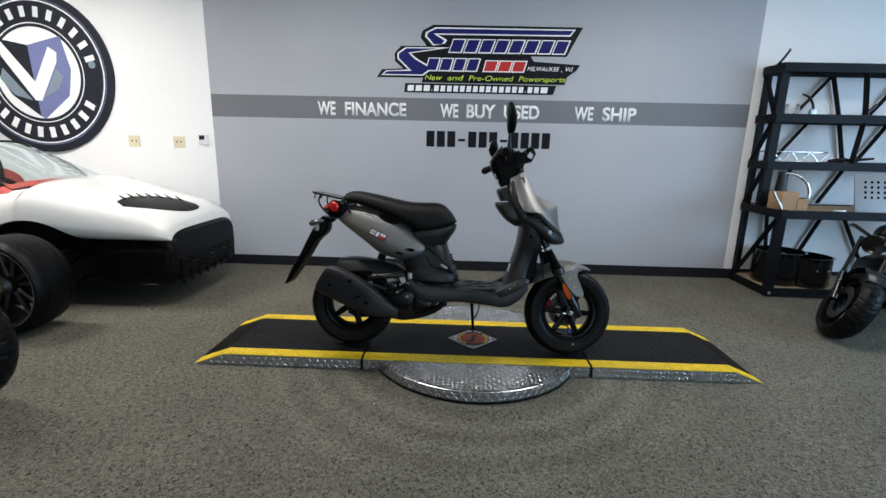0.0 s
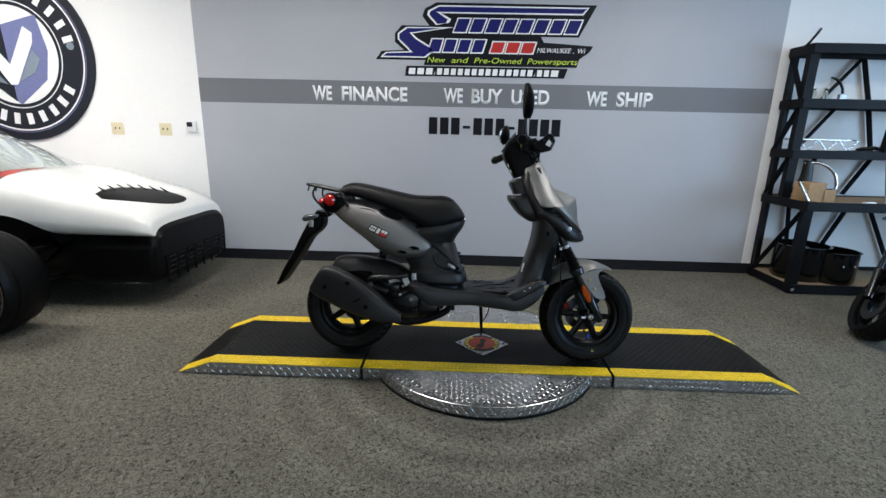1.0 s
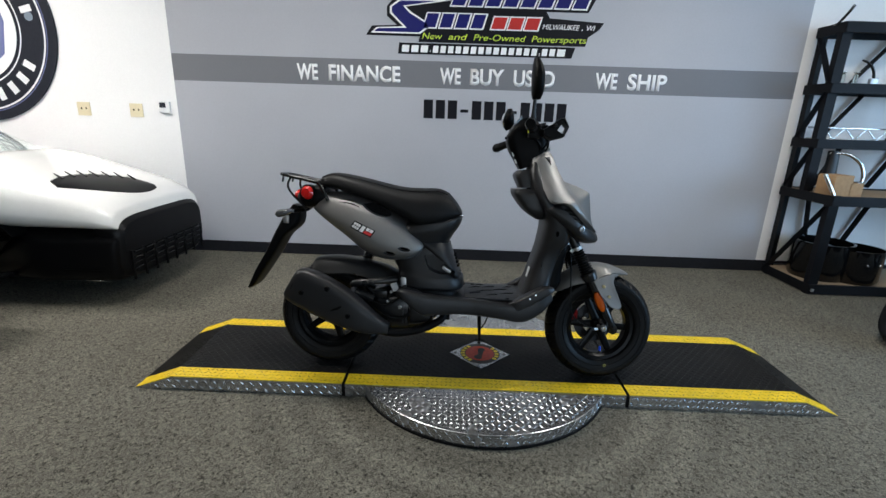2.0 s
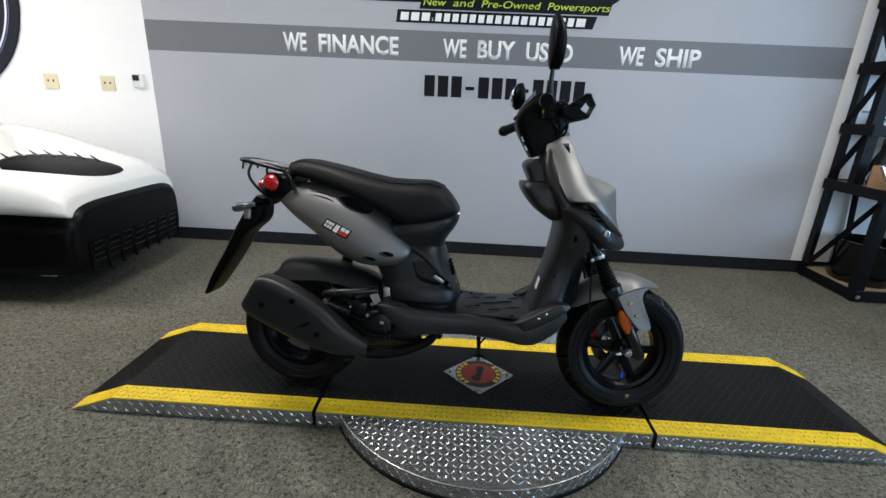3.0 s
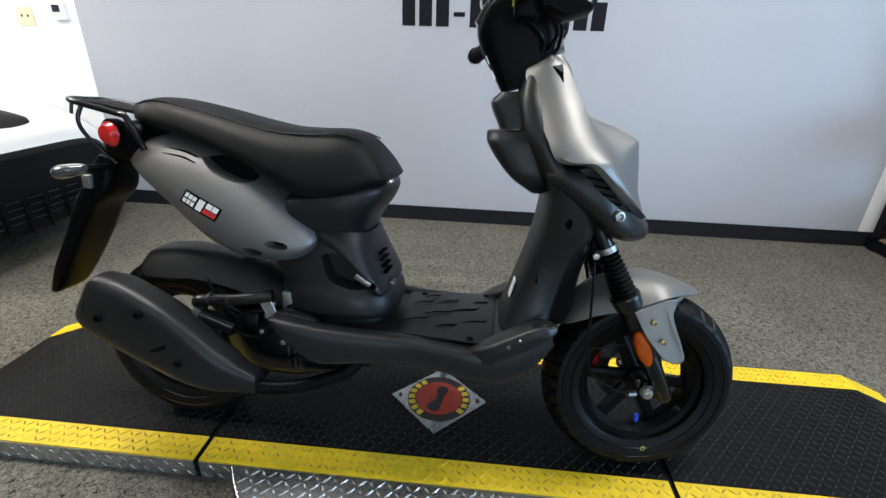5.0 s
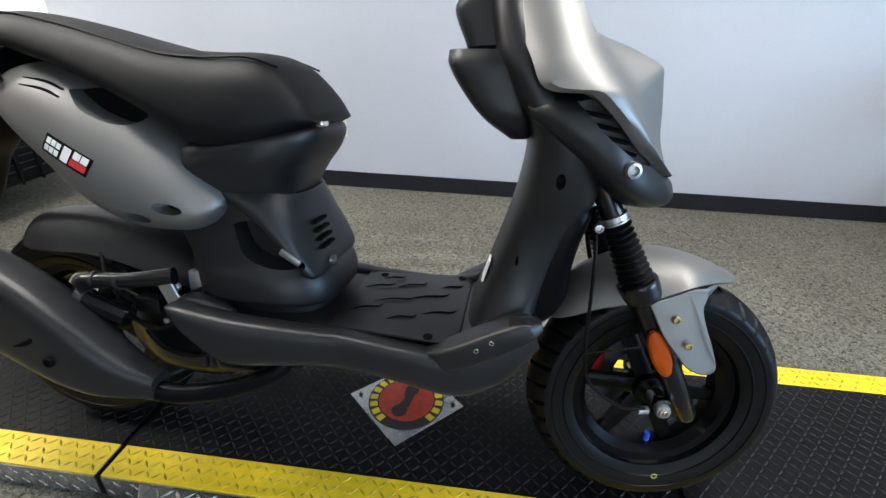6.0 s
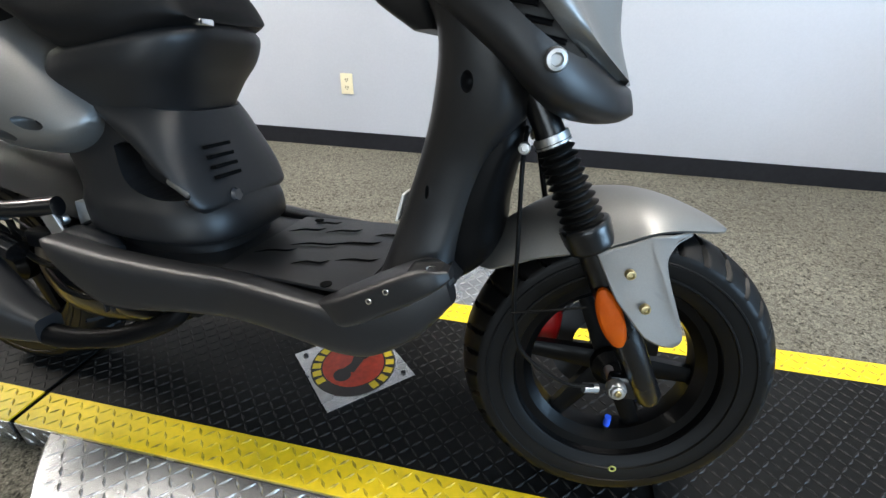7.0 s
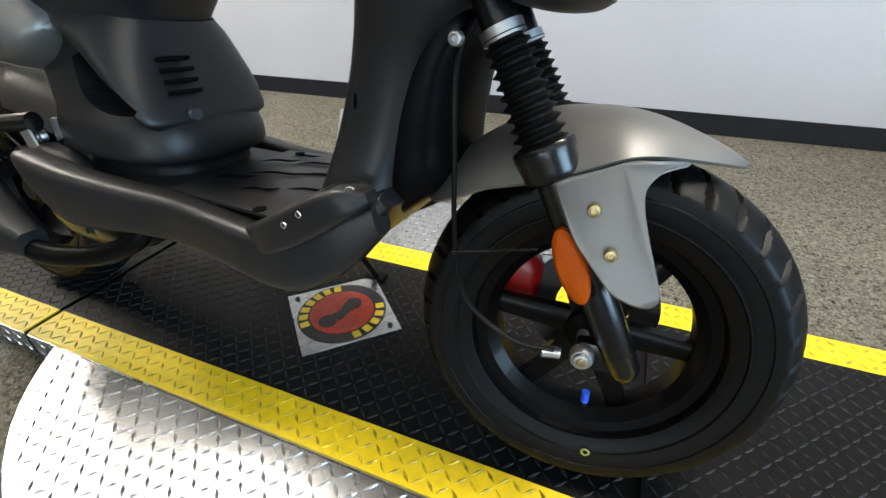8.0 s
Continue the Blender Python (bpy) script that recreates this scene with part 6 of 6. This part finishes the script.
for sg in (-1, 1):
    bm = tube(bmesh.new(), [(-0.798, sg * 0.072, 0.906), (-0.745, sg * 0.080, 0.917), (-0.640, sg * 0.088, 0.9005), (-0.58, sg * 0.092, 0.8880), (-0.520, sg * 0.096, 0.874), (-0.440, sg * 0.103, 0.858), (-0.360, sg * 0.104, 0.855), (-0.290, sg * 0.099, 0.858), (-0.240, sg * 0.088, 0.844)], 0.0022, around=6)
    sp_part("seat_seam", bm, SOFT_BLACK, parent=seat)
sp_part("seat_catch", box(bmesh.new(), -0.178, -0.06, 0.754, 0.014, 0.03, 0.010, 0.003), CHROME)

tail = sp_part("tail_panel", hull(bmesh.new(), [(-0.868, 0.790, -0.862, 0.772, 0.040), (-0.815, 0.822, -0.828, 0.742, 0.085), (-0.735, 0.842, -0.775, 0.700, 0.125), (-0.640, 0.832, -0.690, 0.640, 0.161), (-0.540, 0.802, -0.610, 0.578, 0.184), (-0.460, 0.754, -0.520, 0.544, 0.192), (-0.395, 0.704, -0.430, 0.544, 0.190), (-0.362, 0.668, -0.380, 0.560, 0.180), (-0.344, 0.644, -0.352, 0.584, 0.166), (-0.338, 0.626, -0.341, 0.604, 0.150)], power=2.6, around=48, steps=7, taper=0.18), GREY_PAINT, "matte titanium tail side panels")
def side_y(bvh, x, z):
    hit = bvh.ray_cast(Vector((x, -0.5, z)), Vector((0, 1, 0)))
    return hit[0].y if hit[0] else -0.14


bvh = BVHTree.FromPolygons([v.co.copy() for v in tail.data.vertices], [list(p.vertices) for p in tail.data.polygons])
for sg in (-1, 1):
    cut = bmesh.new()
    outline = curve_through([(-0.614, 0.794), (-0.569, 0.799), (-0.520, 0.778), (-0.484, 0.753), (-0.513, 0.741), (-0.576, 0.762), (-0.614, 0.794)], 4)[:-1]
    skin(cut, [[(x, sg * y, z) for x, z in outline] for y in (0.088, 0.22)])
    scarve(tail, cut)
    # A dark plate stands in for the shade inside the grip hole.
    inner = outline.mean(0) + (outline - outline.mean(0)) * 0.985
    bm = bmesh.new()
    skin(bm, [[(x, sg * y, z) for x, z in inner] for y in (0.080, 0.0905)])
    sp_part("grip_hole_shade", bm, SOFT_BLACK, parent=tail)
    for cx, cz in ((-0.418, 0.608), (-0.482, 0.587)):
        at = warped((cx, 0, cz))
        out = -side_y(bvh, at[0], at[2])
        scarve(tail, ellipsoid(bmesh.new(), (cx, sg * out, cz), (0.027, 0.036, 0.0095), 8))
        # Near-black body behind the opening paints the shade within the vent.
        sp_part("vent_shade", ellipsoid(bmesh.new(), (cx, sg * (out - 0.036), cz), (0.03, 0.012, 0.014), 8), SHADE_BLACK, parent=tail)
for sg in (-1, 1):
    for k in range(2):
        way = [warped((x, 0, z - 0.012 * k)) for x, z in ((-0.715, 0.812), (-0.660, 0.806), (-0.622, 0.794))]
        part("panel_groove", tube(bmesh.new(), [(q[0], -sg * (side_y(bvh, q[0], q[2]) - 0.0005), q[2]) for q in way], [0.001, 0.003, 0.002], around=6), SHADE_BLACK, tail)


def on_tail(outline, lift, name, material, parent, n=6):
    """A thin decal that follows the tail panel; outline as rows of (x, z), a parallelogram."""
    a, b, c, d = [np.array(p) for p in outline]
    bm = bmesh.new()
    grid = []
    for i in range(n + 1):
        row = []
        for j in range(n + 1):
            f, g = i / n, j / n
            q = (a * (1 - f) + b * f) * (1 - g) + (d * (1 - f) + c * f) * g
            row.append(bm.verts.new((q[0], side_y(bvh, q[0], q[1]) - lift, q[1])))
        grid.append(row)
    for i in range(n):
        for j in range(n):
            bm.faces.new((grid[i][j], grid[i + 1][j], grid[i + 1][j + 1], grid[i][j + 1]))
    ext = bmesh.ops.extrude_face_region(bm, geom=bm.faces[:])
    for v in ext["geom"]:
        if isinstance(v, bmesh.types.BMVert):
            v.co.y += 0.0004
    return part(name, bm, material, parent)


D0, DU, DV = np.array((-0.673, 0.694)), np.array((0.098, -0.041)), np.array((0.021, 0.031))


def decal_box(u0, u1, v0, v1):
    return [tuple(D0 + DU * u + DV * v) for u, v in ((u0, v0), (u1, v0), (u1, v1), (u0, v1))]


decal = on_tail(decal_box(0, 1, 0, 1), 0.0008, "model_decal", SOFT_BLACK, tail)
tagged(decal, label="black model decal with white and red blocks")
for u0, u1, v0, v1, material in ((0.05, 0.14, 0.55, 0.86, LABEL_WHITE), (0.16, 0.25, 0.55, 0.86, LABEL_WHITE), (0.27, 0.36, 0.55, 0.86, LABEL_WHITE), (0.05, 0.14, 0.14, 0.45, LABEL_WHITE), (0.16, 0.25, 0.14, 0.45, LABEL_WHITE), (0.27, 0.36, 0.14, 0.45, LABEL_WHITE),
                                 (0.42, 0.58, 0.12, 0.9, LABEL_WHITE), (0.64, 0.78, 0.54, 0.92, LABEL_WHITE), (0.80, 0.94, 0.54, 0.92, LABEL_WHITE), (0.62, 0.95, 0.14, 0.48, LABEL_RED)):
    on_tail(decal_box(u0, u1, v0, v1), 0.0016, "block", material, decal, 2)

# tail end: lights, rack, plate holder
for sg in (-1, 1):
    lamp = sp_part("tail_lamp", lathe(bmesh.new(), [(0.0, -0.020), (0.020, -0.017), (0.029, -0.006), (0.031, 0.0), (0.031, 0.02), (0.0, 0.02)], (-0.862, sg * 0.085, 0.835), Matrix.Rotation(radians(-14 if sg < 0 else -166), 4, "Z"), around=32), RED_LENS, "round red tail lamp")
    sp_part("lamp_ring", lathe(bmesh.new(), [(0.031, -0.002), (0.036, 0.0), (0.036, 0.02), (0.031, 0.02)], (-0.862, sg * 0.085, 0.835), Matrix.Rotation(radians(-14 if sg < 0 else -166), 4, "Z"), around=32, closed_profile=True), SOFT_BLACK, parent=lamp)
    sig = sp_part("turn_signal", hull(bmesh.new(), [(-0.985, 0.750, -0.985, 0.732, 0.014), (-0.970, 0.760, -0.970, 0.726, 0.030), (-0.935, 0.764, -0.935, 0.735, 0.030), (-0.910, 0.762, -0.910, 0.748, 0.010)], power=2.4, mid=sg * 0.125), SMOKE_LENS, "clear turn signal on a black stalk")
    sp_part("stalk", tube(bmesh.new(), [(-0.935, sg * 0.10, 0.750), (-0.915, sg * 0.06, 0.752), (-0.90, sg * 0.03, 0.752)], 0.009), SOFT_BLACK, parent=sig)
sp_part("centre_lamp", ellipsoid(bmesh.new(), (-0.918, 0.0, 0.822), (0.026, 0.048, 0.026)), RED_LENS, "red centre tail lamp")
sp_part("lamp_housing", hull(bmesh.new(), [(-0.920, 0.825, -0.915, 0.795, 0.05), (-0.885, 0.860, -0.887, 0.770, 0.078), (-0.835, 0.868, -0.840, 0.765, 0.088), (-0.785, 0.865, -0.79, 0.78, 0.08)], power=3.5), SOFT_BLACK)
rackm = sp_part("rear_rack", tube(bmesh.new(), [(-0.766, -0.102, 0.802), (-0.775, -0.102, 0.822), (-0.806, -0.098, 0.876), (-0.835, -0.090, 0.884), (-0.975, -0.062, 0.910), (-0.988, 0.0, 0.912), (-0.975, 0.062, 0.910), (-0.835, 0.090, 0.884), (-0.806, 0.098, 0.876), (-0.775, 0.102, 0.822), (-0.766, 0.102, 0.802)], 0.0075, around=12), GLOSS_BLACK, "black tubular luggage rack")
for y in (-0.035, 0.0, 0.035):
    sp_part("rack_bar", tube(bmesh.new(), [(-0.800, y, 0.884), (-0.982, y * 0.9, 0.910)], 0.006), GLOSS_BLACK, parent=rackm)
for sg in (-1, 1):
    sp_part("rack_stay", tube(bmesh.new(), [(-0.940, sg * 0.068, 0.903), (-0.950, sg * 0.076, 0.864), (-0.930, sg * 0.078, 0.825), (-0.868, sg * 0.075, 0.765)], 0.005), GLOSS_BLACK, parent=rackm)
    sp_part("rack_hook", tube(bmesh.new(), [(-0.975, sg * 0.058, 0.910), (-0.980, sg * 0.060, 0.878)], 0.004), GLOSS_BLACK, parent=rackm)
sp_part("plate_holder", hull(bmesh.new(), [(-0.905, 0.77, -0.945, 0.78, 0.05), (-0.915, 0.690, -0.985, 0.725, 0.062), (-0.975, 0.632, -1.022, 0.652, 0.07), (-1.022, 0.552, -1.062, 0.566, 0.072), (-1.078, 0.464, -1.115, 0.475, 0.068), (-1.122, 0.400, -1.150, 0.402, 0.055), (-1.146, 0.382, -1.163, 0.386, 0.040)], power=4), SOFT_BLACK, "long black rear mudguard and plate holder")
sp_part("plate_lamp", box(bmesh.new(), -0.965, -0.060, 0.712, 0.025, 0.02, 0.035, 0.005), ALLOY)

# rear fender, engine, exhaust
bm = bmesh.new()
rows = []
for u, top, low, hw in curve_through([(-0.856, 0.512, 0.500, 0.056), (-0.835, 0.536, 0.476, 0.082), (-0.760, 0.545, 0.474, 0.092), (-0.690, 0.541, 0.478, 0.095), (-0.600, 0.526, 0.464, 0.096), (-0.510, 0.500, 0.436, 0.095), (-0.440, 0.460, 0.412, 0.088)], 5):
    arch = [(s * hw, top - (top - low) * abs(s) ** 3.2) for s in np.linspace(-1, 1, 17)]
    arch += [(y * 0.955, z - 0.004) for y, z in arch[::-1]]
    rows.append([(u, y, z) for y, z in arch])
skin(bm, rows)
sp_part("rear_fender", bm, MATTE_BLACK, "matte black rear wheel hugger")
muff = sp_part("exhaust_muffler", band(bmesh.new(), [(-0.908, 0.483, -0.956, 0.396, -0.185, 0.022), (-0.896, 0.496, -0.961, 0.378, -0.185, 0.034), (-0.872, 0.502, -0.936, 0.352, -0.185, 0.044), (-0.812, 0.489, -0.875, 0.321, -0.188, 0.049), (-0.715, 0.446, -0.772, 0.280, -0.195, 0.051), (-0.632, 0.394, -0.680, 0.248, -0.203, 0.050), (-0.575, 0.346, -0.604, 0.230, -0.205, 0.045), (-0.525, 0.302, -0.540, 0.226, -0.203, 0.034), (-0.480, 0.272, -0.482, 0.224, -0.198, 0.024)], power=4.0, around=36), MATTE_BLACK, "matte black exhaust muffler with heat shield")
for cx, cy, cz in ((-0.868, -0.2345, 0.403), (-0.750, -0.2435, 0.428), (-0.655, -0.2510, 0.312)):
    bolt(muff, (cx, cy, cz), 0.011, SIDE, SHADE_BLACK)
sp_part("shield_seam", tube(bmesh.new(), [(-0.890, -0.2160, 0.480), (-0.914, -0.2255, 0.428), (-0.934, -0.2180, 0.367)], 0.0022, around=6), SHADE_BLACK, parent=muff)
sp_part("muffler_vent", hull(bmesh.new(), [(-0.732, 0.334, -0.732, 0.330, 0.003), (-0.705, 0.348, -0.700, 0.338, 0.005), (-0.676, 0.364, -0.670, 0.355, 0.003)], mid=-0.2470), SHADE_BLACK, parent=muff)
sp_part("exhaust_pipe", tube(bmesh.new(), [(-0.500, -0.200, 0.252), (-0.470, -0.198, 0.244), (-0.420, -0.190, 0.240), (-0.335, -0.172, 0.252), (-0.255, -0.150, 0.285), (-0.230, -0.130, 0.320)], [0.021, 0.020, 0.019, 0.018, 0.017, 0.015], around=16), SOFT_BLACK)
def sp_engine(name, bm, material, label="", parent=None):
    ob = sp_part(name, bm, material, label, parent)
    ob.location = (0.010, -0.010, -0.022)
    return ob


sp_engine("engine_case", hull(bmesh.new(), [(-0.620, 0.40, -0.60, 0.27, 0.09), (-0.55, 0.43, -0.53, 0.24, 0.115), (-0.42, 0.43, -0.42, 0.235, 0.118), (-0.33, 0.39, -0.33, 0.26, 0.10), (-0.28, 0.36, -0.28, 0.30, 0.06)], power=3.5), FORK_BLACK, "dark engine and drive casing")
sp_engine("swing_case", hull(bmesh.new(), [(-0.84, 0.30, -0.83, 0.20, 0.03), (-0.76, 0.34, -0.76, 0.18, 0.045), (-0.60, 0.38, -0.60, 0.20, 0.045), (-0.45, 0.38, -0.45, 0.24, 0.04)], power=3.5, mid=0.125), DIRTY_ALLOY)
for k in range(7):
    sp_engine("cooling_fin", box(bmesh.new(), -0.335 - 0.016 * k, -0.10, 0.345 - 0.004 * k, 0.006, 0.05, 0.075, 0.002), DIRTY_ALLOY)
sp_engine("shroud", hull(bmesh.new(), [(-0.46, 0.445, -0.46, 0.415, 0.01), (-0.43, 0.458, -0.43, 0.400, 0.022), (-0.375, 0.448, -0.375, 0.405, 0.022), (-0.345, 0.432, -0.345, 0.415, 0.01)], power=3, mid=-0.135), MATTE_BLACK)
sp_part("carburettor_pipe", tube(bmesh.new(), [(-0.640, -0.150, 0.432), (-0.634, -0.160, 0.448), (-0.580, -0.162, 0.455), (-0.522, -0.158, 0.460), (-0.452, -0.140, 0.467)], [0.012, 0.0145, 0.015, 0.0145, 0.017], around=16), FORK_BLACK)
sp_part("shock_canister", tube(bmesh.new(), [(-0.634, -0.160, 0.412), (-0.545, -0.162, 0.380)], 0.0195, around=18), GLOSS_BLACK)
sp_part("canister_cap", tube(bmesh.new(), [(-0.646, -0.160, 0.416), (-0.628, -0.160, 0.410)], 0.0215, around=18), DIRTY_ALLOY)
for hx in (-0.60, -0.55):
    sp_part("hose_clamp", tube(bmesh.new(), [(hx - 0.004, -0.161, 0.4545), (hx + 0.004, -0.161, 0.4555)], 0.0165, around=16), DIRTY_ALLOY)
sp_part("cylinder_head", hull(bmesh.new(), [(-0.400, 0.345, -0.400, 0.262, 0.040), (-0.385, 0.352, -0.380, 0.250, 0.050), (-0.310, 0.335, -0.300, 0.258, 0.050), (-0.290, 0.325, -0.285, 0.272, 0.035)], power=4, mid=-0.090), FORK_BLACK)
sp_part("ignition_coil", box(bmesh.new(), -0.520, -0.128, 0.398, 0.055, 0.030, 0.032, 0.006), FORK_BLACK)
sp_part("bracket_plate", plate(bmesh.new(), [(-0.480, 0.452), (-0.452, 0.460), (-0.436, 0.424), (-0.462, 0.412)], 0.004, Matrix.Translation((0, -0.150, 0)), 0.001), ALLOY, "bare alloy bracket", smooth=False)
for pts in ([(-0.60, -0.125, 0.42), (-0.56, -0.14, 0.37), (-0.50, -0.14, 0.35), (-0.44, -0.13, 0.38)], [(-0.47, -0.125, 0.44), (-0.45, -0.14, 0.40), (-0.40, -0.135, 0.36), (-0.37, -0.13, 0.31)], [(-0.55, -0.12, 0.33), (-0.50, -0.135, 0.30), (-0.43, -0.135, 0.29), (-0.35, -0.13, 0.33)]):
    sp_part("hose", tube(bmesh.new(), pts, 0.006, around=8), CABLE)
sp_engine("linkage_rod", tube(bmesh.new(), [(-0.62, -0.115, 0.462), (-0.56, -0.12, 0.435), (-0.52, -0.12, 0.425)], 0.0025), DIRTY_ALLOY)
sp_engine("mount_bracket", box(bmesh.new(), -0.430, -0.105, 0.470, 0.03, 0.02, 0.05, 0.004), ALLOY)
for bx, bz, br in ((-0.470, 0.462, 0.010), (-0.485, 0.430, 0.007), (-0.430, 0.430, 0.010), (-0.425, 0.395, 0.009), (-0.445, 0.360, 0.009), (-0.385, 0.365, 0.008), (-0.50, 0.385, 0.008), (-0.355, 0.345, 0.011)):
    sbolt(scooter, (bx + 0.01, -0.130, bz - 0.022), br, SIDE, ALLOY)
sp_engine("oil_plug", lathe(bmesh.new(), [(0.0, -0.012), (0.014, -0.011), (0.016, 0.0), (0.0, 0.01)], (-0.370, -0.115, 0.300), around=20), ALLOY)
sp_engine("cable", tube(bmesh.new(), [(-0.66, -0.08, 0.50), (-0.60, -0.13, 0.46), (-0.52, -0.125, 0.40), (-0.46, -0.12, 0.44), (-0.40, -0.11, 0.47)], 0.0035, around=8), CABLE)
sp_part("rear_shock", tube(bmesh.new(), [(-0.700, 0.09, 0.32), (-0.600, 0.09, 0.60)], 0.024), FORK_BLACK)
sp_part("centre_stand", tube(bmesh.new(), [(-0.30, -0.11, 0.262), (-0.25, -0.115, 0.278), (-0.225, -0.12, 0.312)], 0.010), SOFT_BLACK)
sp_part("stand_foot", box(bmesh.new(), -0.225, -0.122, 0.308, 0.03, 0.03, 0.045, 0.006), BELLOWS)
sp_part("side_stand", tube(bmesh.new(), [(-0.075, 0.09, 0.335), (-0.063, 0.20, 0.185), (-0.053, 0.292, 0.040)], [0.012, 0.010, 0.009]), SOFT_BLACK, "black side stand")
sp_part("stand_pad", box(bmesh.new(), 0, 0, 0, 0.055, 0.034, 0.009, 0.002, m=Matrix.Translation((-0.053, 0.296, 0.0375)) @ Matrix.Rotation(radians(7), 4, "X")), SOFT_BLACK)
sp_part("stand_spring", tube(bmesh.new(), [(-0.070, 0.15, 0.262), (-0.020, 0.17, 0.235), (-0.030, 0.22, 0.165), (-0.056, 0.250, 0.112)], 0.004), CABLE)
sp_part("underframe", tube(bmesh.new(), [(-0.40, 0.05, 0.31), (-0.1, 0.05, 0.300), (0.12, 0.05, 0.325), (0.22, 0.04, 0.43)], 0.016), SOFT_BLACK)

# cables at the fork
sp_part("brake_hose", tube(bmesh.new(), [(0.315, -0.055, 0.635), (0.318, -0.098, 0.59), (0.324, -0.104, 0.49), (0.330, -0.104, 0.385), (0.350, -0.104, 0.315), (0.415, -0.100, 0.270), (0.465, -0.085, 0.258)], 0.0032, around=8), CABLE, "black speedometer cable")
sp_part("cable_end", tube(bmesh.new(), [(0.450, -0.088, 0.255), (0.472, -0.080, 0.252)], 0.0075), ALLOY)
sp_part("cable_tie", tube(bmesh.new(), [(0.327, -0.106, 0.380), (0.380, -0.105, 0.392), (0.430, -0.100, 0.402)], 0.0018, around=6), CABLE)
sp_part("brake_line", tube(bmesh.new(), [(0.315, 0.04, 0.66), (0.335, 0.075, 0.56), (0.36, 0.07, 0.47), (0.395, 0.06, 0.40)], 0.005, around=8), CABLE)
sbolt(scooter, (0.318, -0.100, 0.615), 0.008, SIDE, ALLOY)
